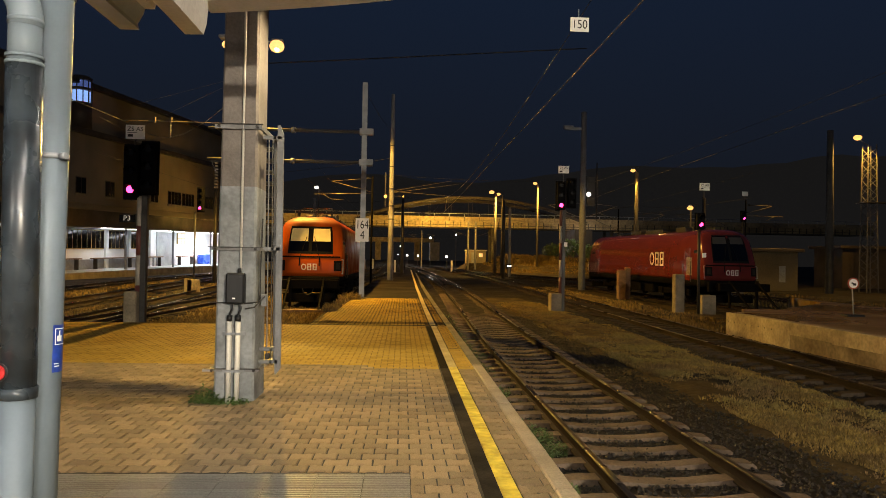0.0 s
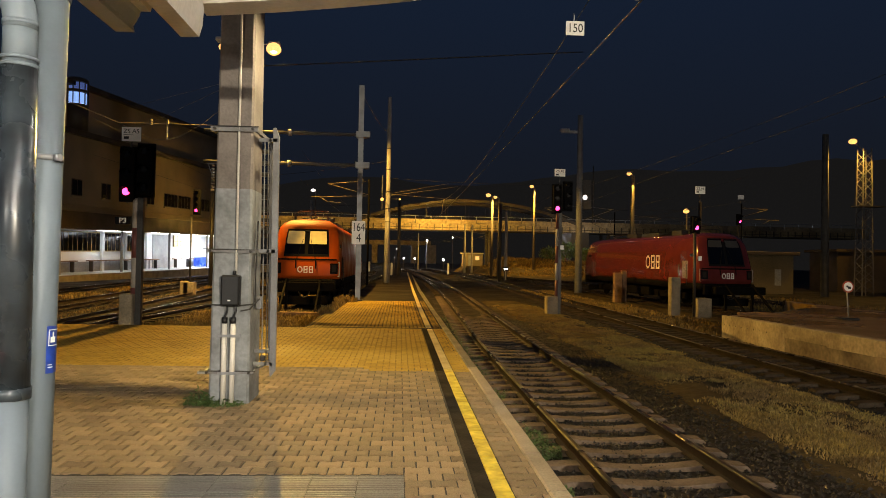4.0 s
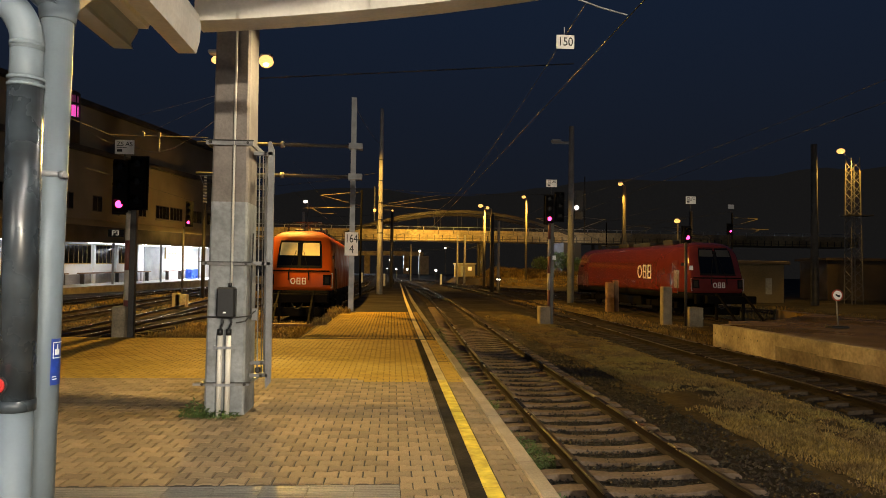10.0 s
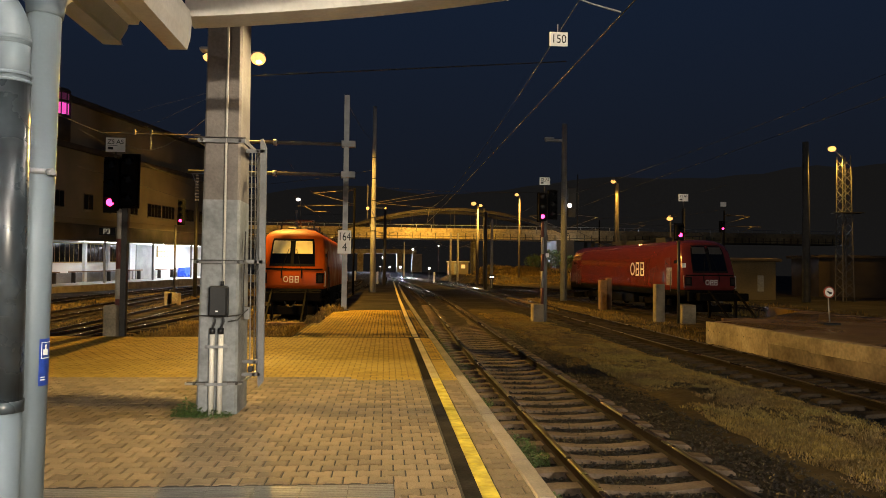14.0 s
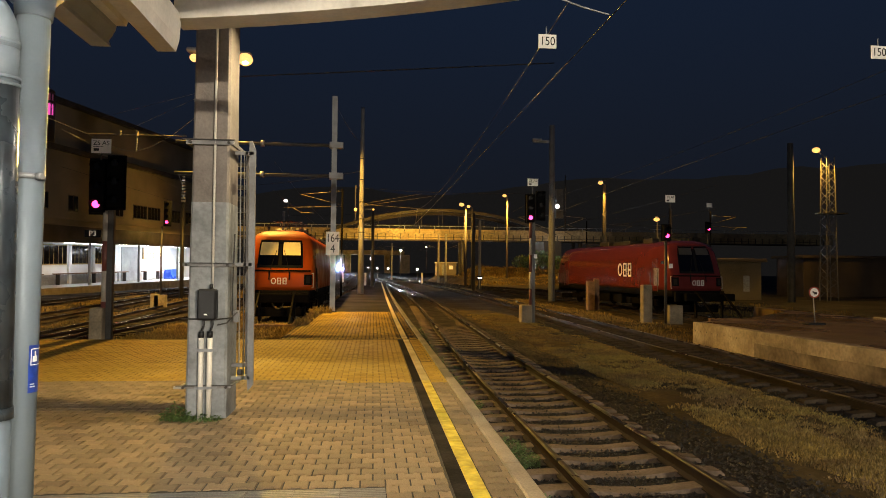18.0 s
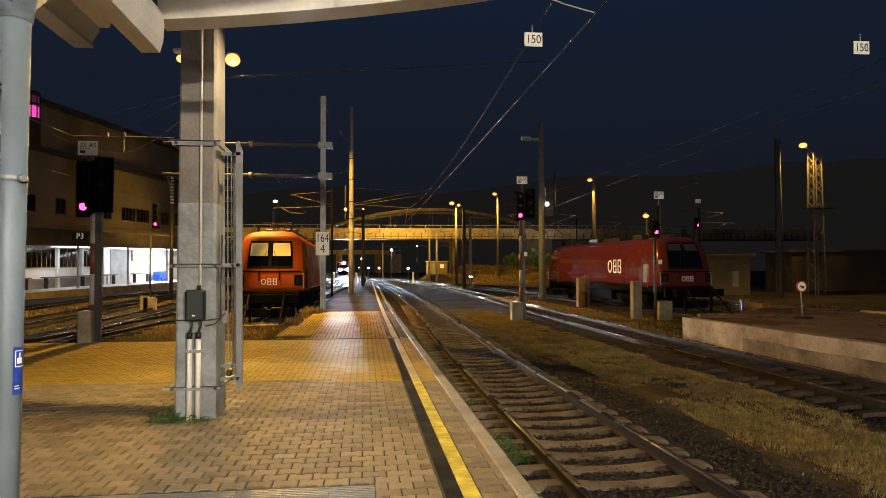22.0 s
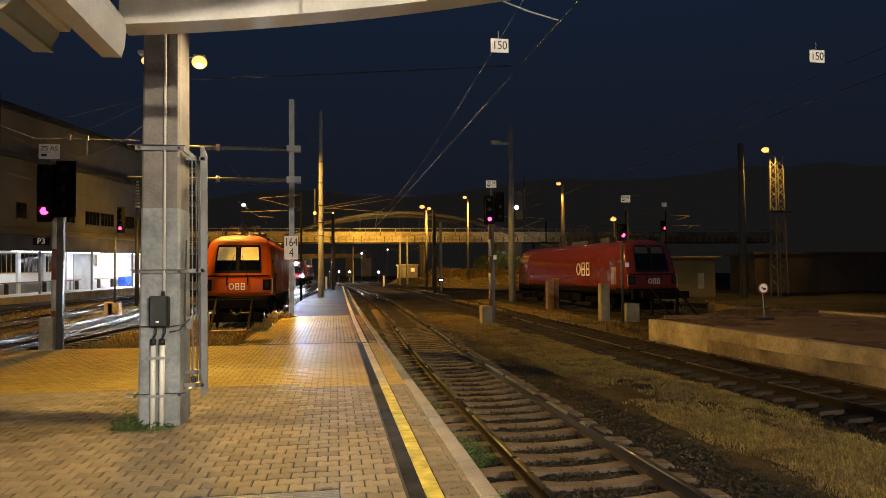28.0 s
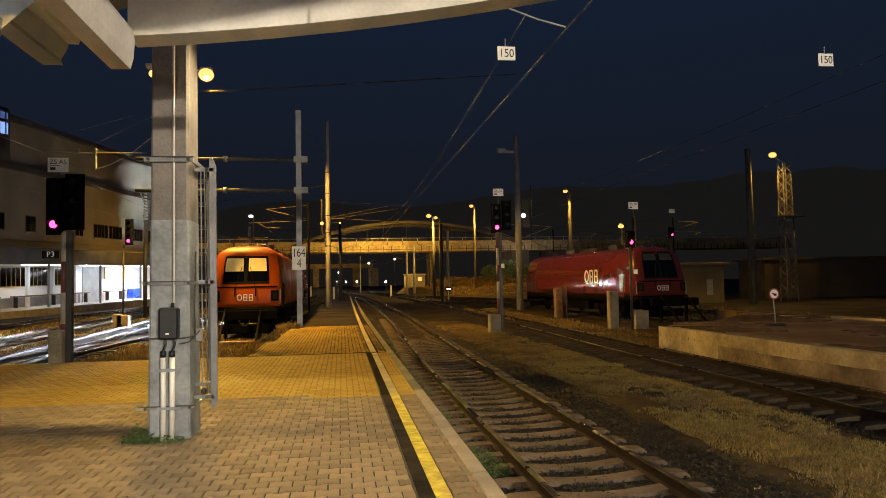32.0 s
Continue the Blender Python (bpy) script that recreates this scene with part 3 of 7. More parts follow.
def paver_outline():
    h, d, w = 0.0825, 0.011, 0.1
    top = [(-w, h + d), (-0.062, h + d), (-0.04, h - d), (0.04, h - d), (0.062, h + d), (w, h + d)]
    return top + [(x, -y) for x, y in top[::-1]]


def paver_mesh():
    bm = bmesh.new()
    out = paver_outline()
    g = 0.0085
    gx = 0.0072
    a = [bm.verts.new((x - math.copysign(gx, x), y - math.copysign(g, y), -0.03)) for x, y in out]
    b = [bm.verts.new((x - math.copysign(gx, x), y - math.copysign(g, y), -0.004)) for x, y in out]
    c = [bm.verts.new((x - math.copysign(gx + 0.004, x), y - math.copysign(g + 0.004, y), 0.0)) for x, y in out]
    k = len(out)
    for i in range(k):
        j = (i + 1) % k
        bm.faces.new((a[i], a[j], b[j], b[i])), bm.faces.new((b[i], b[j], c[j], c[i]))
    bm.faces.new(c)
    return bm


PAVER_ME = mesh_of("paver", paver_mesh(), PAVER)


def pave(parent):
    rng = np.random.RandomState(3)
    base = [v.co.copy() for v in PAVER_ME.vertices]
    faces = [tuple(p.vertices) for p in PAVER_ME.polygons]
    cheap = [i for i in range(24, 36)]
    near = 0
    new_v, new_f, old_v, old_f = [], [], [], []

    def lay(x, y, simple, wide=1.0):
        nonlocal near
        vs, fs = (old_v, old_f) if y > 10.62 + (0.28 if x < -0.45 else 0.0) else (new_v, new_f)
        z = rise(y) + rng.uniform(-0.0025, 0.002)
        m = Matrix.Translation((x, y, z)) @ Euler((rng.uniform(-0.012, 0.012), rng.uniform(-0.012, 0.012), rng.uniform(-0.01, 0.01))).to_matrix().to_4x4() @ Matrix.Diagonal((wide, 1, 1, 1))
        if -1.55 < x < 0.5 and 5.5 < y < 10.2 and near < 300:
            near += 1
            ob = new("paver", PAVER_ME)
            ob.parent = parent
            ob.matrix_local = m
        else:
            k = len(vs)
            if simple:
                vs.extend(m @ base[i] for i in cheap)
                fs.append(tuple(range(k, k + 12)))
            else:
                vs.extend(m @ v for v in base)
                fs.extend(tuple(j + k for j in f) for f in faces)

    row = 0
    y = 3.2 - 0.165 * 104
    while y < 17.35:
        odd = row % 2
        x = -8.215 + (0.1 if odd else 0.0)
        while x < 0.49:
            if not (-5.6 < x < 0.18 and 4.3 < y < 5.37):
                lay(x, y, y > 13 or y < 3.1)
            x += 0.2
        if odd and 4.3 < y < 5.37:
            lay(0.135, y, False, 0.5)
        if not odd:
            lay(0.535, y, y > 13, 0.5)
        for px, k in (((0.925, 0.5), (1.03, 1.0)) if odd else ((0.975, 1.0), (1.103, 0.25))):
            lay(px, y, y > 13, k)
        y += 0.165
        row += 1
    y = 17.62
    while y < 29.5:
        off = 0.1 if row % 2 else 0.0
        x = -2.2 + off
        while x < 1.06:
            if not (0.64 < x < 0.95):
                lay(x, y, True)
            x += 0.2
        y += 0.165
        row += 1
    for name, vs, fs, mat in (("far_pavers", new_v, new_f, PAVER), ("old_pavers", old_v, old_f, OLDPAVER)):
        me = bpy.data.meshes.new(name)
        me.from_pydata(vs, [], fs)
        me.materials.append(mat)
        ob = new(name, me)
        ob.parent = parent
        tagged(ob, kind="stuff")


def narrow_platform():
    bm = bmesh.new()
    prev = None
    for y, xl, xr in ((17.45, -2.32, 1.13), (30, -2.45, 1.13), (42, -2.3, 1.15), (52, -2.1, 1.22), (62, -1.6, 1.32), (75, -0.9, 1.45), (92, 0.2, 1.6)):
        ring = [bm.verts.new(p) for p in ((xl, y, GZ + rise(y)), (xl, y, -0.014 + rise(y)), (xr, y, -0.014 + rise(y)), (xr, y, GZ + rise(y)))]
        if prev:
            for j in range(4):
                bm.faces.new((prev[j], prev[(j + 1) % 4], ring[(j + 1) % 4], ring[j]))
        else:
            bm.faces.new(ring)
        prev = ring
    bm.faces.new(prev[::-1])
    return solo("pavement", bm, material("old_asphalt", (0.024, 0.019, 0.014), (0.015, 0.012, 0.010), 0.9, small=20, big=0.4, spec=0.1), "narrow platform tongue, paved and then bare and weedy", "platform", kind="structure")


tongue = narrow_platform()
KERBOLD = material("old_kerb", (0.17, 0.145, 0.105), (0.10, 0.085, 0.065), 0.7, small=40, big=1.0, island=0.3)
FADED = material("line_paint_faded", (0.58, 0.46, 0.20), (0.40, 0.31, 0.14), 0.55, small=30, big=2)
# kerb stones, yellow line blocks, dark strip
for i in range(88):
    y0 = -13.0 + i * 1.0
    off = 0.0 if y0 < 24 else 0.004 * (y0 - 24)
    k = part("kerb_stone", B(box, 1.135 + off, 1.285 + off, y0 + 0.004, y0 + 0.996, GZ + 0.05 + rise(y0), 0.004 + rise(y0) + random.uniform(-0.003, 0.003), 0.012), KERB if y0 < 10.5 else KERBOLD, platform if y0 < 17 else tongue)
y = -13.6
while y < 17.3:
    part("line_block", B(box, 0.735, 0.865, y + 0.003, y + 0.297, -0.03, 0.003 + random.uniform(-0.002, 0.002), 0.004), YELLOW if y < 10.6 else FADED, platform)
    y += 0.3
part("drain_strip", B(box, 0.605, 0.733, -13.6, 10.62, -0.03, -0.003), material("worn_strip", (0.028, 0.025, 0.022), (0.012, 0.011, 0.010), 0.9, small=40, big=2, spec=0.05), platform, "worn dark strip along the yellow line")
part("drain_strip", B(box, 0.605, 0.733, 10.62, 17.3, -0.03, -0.003), DARKSTRIP, platform, "dark rubber joint strip along the yellow line")
y = 17.7
while y < 88:
    off = 0.0 if y < 24 else 0.004 * (y - 24)
    part("line_block", B(box, 0.72 + off, 0.86 + off, y + 0.02, y + 1.98, -0.03 + rise(y), 0.004 + rise(y + 1), 0.004), FADED, tongue)
    y += 2.0


# ribbed guidance slabs
def tactile_slab():
    bm = bmesh.new()
    s = 0.172
    box(bm, -s, s, -s, s, -0.03, -0.003)
    n = 8
    for i in range(n):
        y0 = -s + 0.008 + i * (2 * s - 0.008) / n
        prism_pts = [(y0, -0.003), (y0 + 0.006, 0.003), (y0 + 0.024, 0.003), (y0 + 0.03, -0.003)]
        a = [bm.verts.new((-s, p, q)) for p, q in prism_pts]
        b = [bm.verts.new((s, p, q)) for p, q in prism_pts]
        for j in range(3):
            bm.faces.new((a[j], a[j + 1], b[j + 1], b[j]))
    return bm


# sand colour carries the same lamplight gold as the old pavers
OLDSAND = material("old_joint_sand", (0.26, 0.170, 0.036), (0.16, 0.105, 0.024), 0.85, small=60, big=1.5, spec=0.1)
part("sand_fill", B(box, PX0 + 0.02, 0.60, 10.98, PEND - 0.02, -0.011, -0.0034), OLDSAND, platform, "dusty sand filling the old joints")
TACT_ME = mesh_of("tactile_slab", tactile_slab(), TACTILE)
for row in range(3):
    for i in range(16):
        ob = new("tactile_slab", TACT_ME)
        ob.parent = platform
        ob.matrix_local = Matrix.Translation((-0.09 - i * 0.35, 5.2 - row * 0.35, random.uniform(-0.002, 0.002))) @ Matrix.Rotation(random.uniform(-0.008, 0.008), 4, "Z")


# ---- platform beyond the second track ----
def right_platform():
    bm = bmesh.new()
    out = [(11.5, -12), (20.2, -12), (20.2, 26), (20.9, 36.5), (19.6, 31.2), (15.0, 26.4), (11.5, 23.8)]
    a = [bm.verts.new((x, y, GZ)) for x, y in out]
    b = [bm.verts.new((x, y, -0.02)) for x, y in out]
    for i in range(len(out)):
        j = (i + 1) % len(out)
        bm.faces.new((a[i], a[j], b[j], b[i]))
    bm.faces.new(b)
    # the orange sodium sheen is put into the asphalt colour
    ob = solo("pavement", bm, material("orange_lit_asphalt", (0.20, 0.130, 0.040), (0.11, 0.072, 0.024), 0.42, small=18, big=0.25, wet=0.3), "low asphalt platform with a concrete edge wall", "platform", kind="structure")
    for i in range(18):
        y1 = 23.8 - i * 2.0
        low = GZ - 0.02 if i < 2 else -0.40 + 0.02 * (i % 3)
        wall = part("edge_panel", B(box, 11.42, 11.56, y1 - 1.999, y1, low, 0.0, 0.004), material("wall_concrete", (0.45, 0.385, 0.285), (0.20, 0.165, 0.115), 0.8, small=11, big=1.1, island=0.1), ob)
        if i >= 2:
            part("plinth_panel", B(box, 11.424, 11.56, y1 - 1.999, y1, GZ - 0.02, low - 0.004, 0.004), DAMP, ob, "damp stained lower course")
        if i < 2:
            for k in range(5 if i < 1 else 3):
                yy = y1 - 0.2 - k * 0.4
                part("weep_hole", B(tube, (11.415, yy, -0.3), (11.43, yy, -0.3), 0.022, 8), INK, wall)
    part("edge_strip", B(box, 11.6, 11.85, -12, 23.7, -0.03, -0.012), KERB, ob, "pale worn edge stones")
    part("back_kerb", B(box, 20.05, 20.25, -12, 26, -0.03, 0.06), KERB, ob)
    return ob


right_platform()


# ---- grass ----
def soil_level(x, y, x0=4.9, x1=8.0):
    edge = 2 * min(x - x0, x1 - x) / (x1 - x0)
    return GZ - 0.02 + 0.09 * min(1, edge * 2.2) + 0.05 * noise.noise((x * 1.7, y * 1.7, 1))


def verge(x0, x1, y0, y1):
    """A low uneven strip of soil."""
    vs, fs = [], []
    nx, ny = 14, int((y1 - y0) / 0.35)
    for j in range(ny + 1):
        for i in range(nx + 1):
            x, y = x0 + (x1 - x0) * i / nx, y0 + (y1 - y0) * j / ny
            vs.append((x + 0.12 * noise.noise((x, y * 0.7, 4)), y, rise(y) + soil_level(x, y, x0, x1)))
    for j in range(ny):
        for i in range(nx):
            k = j * (nx + 1) + i
            fs.append((k, k + 1, k + nx + 2, k + nx + 1))
    me = bpy.data.meshes.new("ground")
    me.from_pydata(vs, [], fs)
    me.materials.append(SOIL)
    tagged(new("ground", me), "brown earth verge between two tracks", "ground", kind="structure")


verge(4.9, 8.0, 2, 44)
verge(-8.0, -2.4, 17.5, 31)
verge(11.0, 16.0, 24, 60)


def tufts(name, x0, x1, y0, y1, n, label):
    """Clumps of longer blades over a short strip, thinner towards its edges."""
    rng = np.random.RandomState(23)
    vs, fs = [], []
    for _ in range(n):
        y = y0 + (y1 - y0) * rng.rand() ** 1.5
        u = rng.uniform(-1, 1)
        x = (x0 + x1) / 2 + u * (x1 - x0) / 2
        if noise.noise((x * 0.9, y * 0.5, 9.0)) + 0.5 * noise.noise((x * 2.6, y * 1.9, 3.0)) < -0.25 + 0.45 * abs(u) ** 3 + 0.35 * rng.rand():
            continue
        size = rng.uniform(0.5, 1.2)
        z = soil_level(x, y) + 0.02 + rise(y)
        for _ in range(16):
            a = rng.uniform(0, 6.28)
            cx, cy = math.cos(a), math.sin(a)
            r = abs(rng.normal(0, 0.08)) * size
            px, py, h, w = x + cx * r, y + cy * r, size * rng.uniform(0.018, 0.06), 0.003 + 0.0004 * y
            lean = h * rng.uniform(0.2, 0.8)
            k = len(vs)
            vs += [(px - cy * w, py + cx * w, z), (px + cy * w, py - cx * w, z), (px + cx * lean * 0.4 - cy * w * 0.7, py + cy * lean * 0.4 + cx * w * 0.7, z + h * 0.7),
                   (px + cx * lean * 0.4 + cy * w * 0.7, py + cy * lean * 0.4 - cx * w * 0.7, z + h * 0.7), (px + cx * lean, py + cy * lean, z + h)]
            fs += [(k, k + 1, k + 3, k + 2), (k + 2, k + 3, k + 4)]
    me = bpy.data.meshes.new(name)
    me.from_pydata(vs, [], fs)
    me.materials.append(TUFT)
    tagged(new(name, me), label, "grass", kind="stuff")


TUFT = material("tuft_blade", (0.36, 0.280, 0.078), (0.24, 0.165, 0.080), 0.8, spec=0.2, big=0.6, small=6, island=0.55, bump=0)
tufts("grass_tufts", 5.3, 8.2, 4.5, 40, 10000, "uneven yellow-green grass clumps on the verge")


def grass(name, zones, label, base=None, bare=-0.55):
    rng = np.random.RandomState(11)
    vs, fs = [], []
    for fx, u0, u1, y0, y1, n, hmax in zones:
        for _ in range(n):
            y = y0 + (y1 - y0) * rng.rand() ** 1.4
            x = fx(y) + rng.uniform(u0, u1)
            dens = noise.noise((x * 0.55, y * 0.35, 2.0)) + 0.35 * noise.noise((x * 2, y * 1.6, 5.0))
            if dens < bare + 0.5 * rng.rand():
                continue
            h = hmax * rng.uniform(0.35, 1.0) * (0.8 + 0.7 * dens)
            a = rng.uniform(0, 6.28); lean = rng.uniform(0.2, 0.9) * h
            w = 0.004 + 0.004 * rng.rand() + 0.0004 * y
            z = (GZ + 0.05 if base is None else base(x, y) if callable(base) else base) + rise(y) - 0.01
            cx, cy = math.cos(a), math.sin(a)
            k = len(vs)
            vs += [(x - cy * w, y + cx * w, z), (x + cy * w, y - cx * w, z), (x + cx * lean * 0.45 - cy * w * 0.6, y + cy * lean * 0.45 + cx * w * 0.6, z + h * 0.7),
                   (x + cx * lean * 0.45 + cy * w * 0.6, y + cy * lean * 0.45 - cx * w * 0.6, z + h * 0.7), (x + cx * lean, y + cy * lean, z + h)]
            fs += [(k, k + 1, k + 3, k + 2), (k + 2, k + 3, k + 4)]
    me = bpy.data.meshes.new(name)
    me.from_pydata(vs, [], fs)
    me.materials.append(GRASS)
    tagged(new(name, me), label, "grass", kind="stuff")


grass("grass", [(lambda y: 6.8 + 0.35 * noise.noise((y * 0.35, 0, 7)), -1.45, 1.3, 4.5, 38, 190000, 0.07)], "short dry yellow-green grass strip between two tracks", lambda x, y: soil_level(x, y) + 0.01, -0.28)
grass("grass", [(lambda y: 12.8 - 0.02 * y, -1.2, 1.6, 24, 60, 9000, 0.22)], "short dry grass beside the second track")
grass("grass", [(lambda y: -5.3, -3.2, 2.9, 17.6, 31, 26000, 0.28), (lambda y: -6.6, -0.9, 0.9, 31, 55, 5000, 0.22), (lambda y: -13.3 - 0.07 * (y - 29), -0.5, 0.5, 24, 60, 2600, 0.13), (lambda y: -18.4 - 0.07 * (y - 29), -0.9, 0.9, 26, 80, 4500, 0.2)], "rough grass in front of the buffer stop and between sidings")
grass("grass", [(lambda y: -2.2, -0.4, 0.5, 28.2, 31.0, 600, 0.28), (lambda y: -2.35, -0.2, 0.3, 22.0, 29, 900, 0.2)], "tall tufts of grass at the foot of the post", 0.0)
grass("grass", [(lambda y: -10.5, -3, 4, 60, 100, 5000, 0.6), (lambda y: 24.0, -3.0, 6.0, 26, 60, 9000, 0.3)], "rough grass between the sidings")


# grassy bank before the bridge
def ease(v):
    v = min(max(v, 0.0), 1.0)
    return v * v * (3 - 2 * v)


def bank_height(x, y):
    side = ease((x - 13.2 + 0.1 * (y - 104)) / 2.5)
    top = 1.35 * ease((y - 103) / 12) + 1.15 * ease((x - 16.5) / 3) * ease((y - 122) / 7)
    return side * top * (1 + 0.12 * noise.noise((x * 0.5, y * 0.5, 3)))


def bank():
    nx, ny = 40, 34
    vs = [(8.5 + 40.0 * i / nx, 101.0 + 34.0 * j / ny, 0.0) for j in range(ny + 1) for i in range(nx + 1)]
    vs = [(x, y, GZ - 0.03 + rise(y) + bank_height(x, y)) for x, y, _ in vs]
    fs = [(k, k + 1, k + nx + 2, k + nx + 1) for j in range(ny) for k in range(j * (nx + 1), j * (nx + 1) + nx)]
    me = bpy.data.meshes.new("ground")
    me.from_pydata(vs, [], fs)
    me.materials.append(SOIL)
    tagged(new("ground", me), "low earth bank rising towards the bridge", "ground", kind="structure")


bank()
grass("grass", [(lambda y: 24.0, -7.0, 4.5, 121, 134, 9000, 0.75), (lambda y: 20.0, -6, 14, 106, 122, 3500, 0.35), (lambda y: 34.0, -5, 8, 118, 134, 3000, 0.6)], "rough yellow-lit grass on the bank by the bridge", lambda x, y: GZ + bank_height(x, y))
# ---- concrete mast on the platform ----
def mast():
    t = thing("catenary_mast", pose(-1.905, 8.34, 0), "thick rectangular concrete mast, lower part coated pale grey", "mast")

    def shaft(bm, z0, z1, w0, w1):
        d0, d1 = w0 * 1.34, w1 * 1.34
        rings = []
        for z, w, d in ((z0, w0, d0), (z1, w1, d1)):
            c = 0.025
            rings.append([bm.verts.new(p) for p in ((-w + c, -d, z), (w - c, -d, z), (w, -d + c, z), (w, d - c, z), (w - c, d, z), (-w + c, d, z), (-w, d - c, z), (-w, -d + c, z))])
        for i in range(8):
            bm.faces.new((rings[0][i], rings[0][(i + 1) % 8], rings[1][(i + 1) % 8], rings[1][i]))
        bm.faces.new(rings[0][::-1]), bm.faces.new(rings[1])

    part("lower_shaft", B(shaft, -0.05, 2.46, 0.228, 0.211), MAST_LOW, t)
    part("upper_shaft", B(shaft, 2.46, 12.5, 0.209, 0.165), MAST_HIGH, t, "raw brownish concrete shaft")
    for z, w, h in ((3.14, 0.235, 0.05), (1.74, 0.245, 0.034), (0.36, 0.255, 0.03)):
        b = bmesh.new()
        box(b, -w - 0.03, w + 0.03, -0.335, -0.31, z - h / 2, z + h / 2), box(b, -w - 0.03, w + 0.03, 0.31, 0.335, z - h / 2, z + h / 2)
        box(b, -w - 0.03, -w - 0.005, -0.31, 0.31, z - h / 2, z + h / 2), box(b, w + 0.005, w + 0.03, -0.31, 0.31, z - h / 2, z + h / 2)
        strap = part("strap", b, GUARD, t)
        part("strap_flange", B(box, -w - 0.06, w + 0.05, -0.372, -0.336, z + h / 2, z + h / 2 + 0.007), DARKSTEEL, strap)
        for sx in (-1, 1):
            part("strap_bolt", B(tube, (sx * (w - 0.02), -0.375, z), (sx * (w - 0.02), -0.33, z), 0.016, 6), DARKSTEEL, strap)
    b = bmesh.new()
    pts = [(-0.28, -0.325, 1.13), (0.1, -0.33, 1.12), (0.27, -0.325, 1.14), (0.33, -0.28, 1.2)]
    for p, q in zip(pts, pts[1:]):
        tube(b, p, q, 0.008, 6)
    part("earth_cable", b, DARKSTEEL, t)
    part("conduit", B(tube, (0.06, -0.325, 1.48), (0.04, -0.31, 9.0), 0.014, 8), WHITEPAINT, t, "thin pale conduit")
    junction = part("junction_box", B(box, -0.085, 0.125, -0.43, -0.315, 1.12, 1.47, 0.02), BOXBLACK, t, "black plastic junction box")
    part("sticker", B(box, -0.005, 0.028, -0.4335, -0.4305, 1.175, 1.19), WHITESIGN, junction)
    part("gland", B(tube, (0.055, -0.37, 1.47), (0.055, -0.37, 1.52), 0.02, 8), BOXBLACK, junction)
    for dx in (-0.045, 0.05):
        b = bmesh.new()
        tube(b, (dx + 0.02, -0.37, 1.12), (dx + 0.03, -0.375, 1.06), 0.013, 6), tube(b, (dx + 0.03, -0.375, 1.06), (dx, -0.37, 0.98), 0.013, 6)
        part("cable", b, BOXBLACK, t)
        part("cable_pipe", B(tube, (dx, -0.365, 0.0), (dx, -0.365, 0.93), 0.03, 12), WHITEPAINT, t, "pale plastic cable pipe")
        part("pipe_end", B(tube, (dx, -0.365, 0.92), (dx, -0.365, 0.99), 0.033, 12), BOXBLACK, t)
    for z in (0.36, 0.78):
        b = bmesh.new()
        box(b, -0.12, 0.13, -0.345, -0.325, z - 0.02, z + 0.02), box(b, -0.09, 0.095, -0.405, -0.398, z - 0.015, z + 0.015)
        part("pipe_clip", b, GALV, t)
    part("brace_plate", B(box, -0.34, -0.25, -0.36, -0.33, 0.345, 0.375), GALV, t)
    # ladder guard on the side of the shaft
    part("guard_post", B(prism, [(0.425, 0.34), (0.432, 0.27), (0.495, 0.35), (0.478, 3.10), (0.436, 3.21), (0.405, 3.20)], -0.13, -0.085), GUARD, t, "flat steel guard post with cut corners")
    part("guard_rail", B(beam, (0.386, 0.06, 0.44), (0.350, 0.06, 3.10), 0.027, 0.03), GUARD, t)
    for x0, x1, y in ((0.272, 0.246, 0.2), (0.312, 0.278, 0.26)):
        part("guard_rod", B(tube, (x0, y, 0.40), (x1, y, 3.14), 0.008, 6), GUARD, t)
    for z, y0, y1 in ((0.574, -0.1, 0.1), (0.43, -0.13, 0.1), (1.75, -0.13, 0.1), (3.06, -0.13, 0.1)):
        b = bmesh.new()
        box(b, 0.24, 0.46, y0, y0 + 0.03, z - 0.022, z + 0.022, 0.003), box(b, 0.36, 0.39, y0, y1, z - 0.018, z + 0.018)
        part("bracket", b, GUARD, t)
    z = 1.98
    while z < 3.1:
        part("rung", B(box, 0.15, 0.29, 0.50, 0.58, z, z + 0.05, 0.006), DARKSTEEL, t)
        z += 0.145
    part("ladder_rail", B(tube, (0.29, 0.54, 1.9), (0.285, 0.54, 3.15), 0.014, 6), DARKSTEEL, t)
    part("padlock", B(box, 0.31, 0.37, -0.14, -0.09, 0.46, 0.53, 0.012), DARKSTEEL, t)
    part("hook_plate", B(box, 0.27, 0.33, -0.2, -0.17, 1.08, 1.22, 0.004), GUARD, t)
    b = bmesh.new()
    for p, q in zip([(0.27, -0.2, 2.1), (0.265, -0.25, 1.5), (0.27, -0.24, 1.15), (0.22, -0.3, 1.08)], [(0.265, -0.25, 1.5), (0.27, -0.24, 1.15), (0.22, -0.3, 1.08), (0.12, -0.33, 1.06)]):
        tube(b, p, q, 0.009, 6)
    part("earth_cable", b, DARKSTEEL, t)


mast()


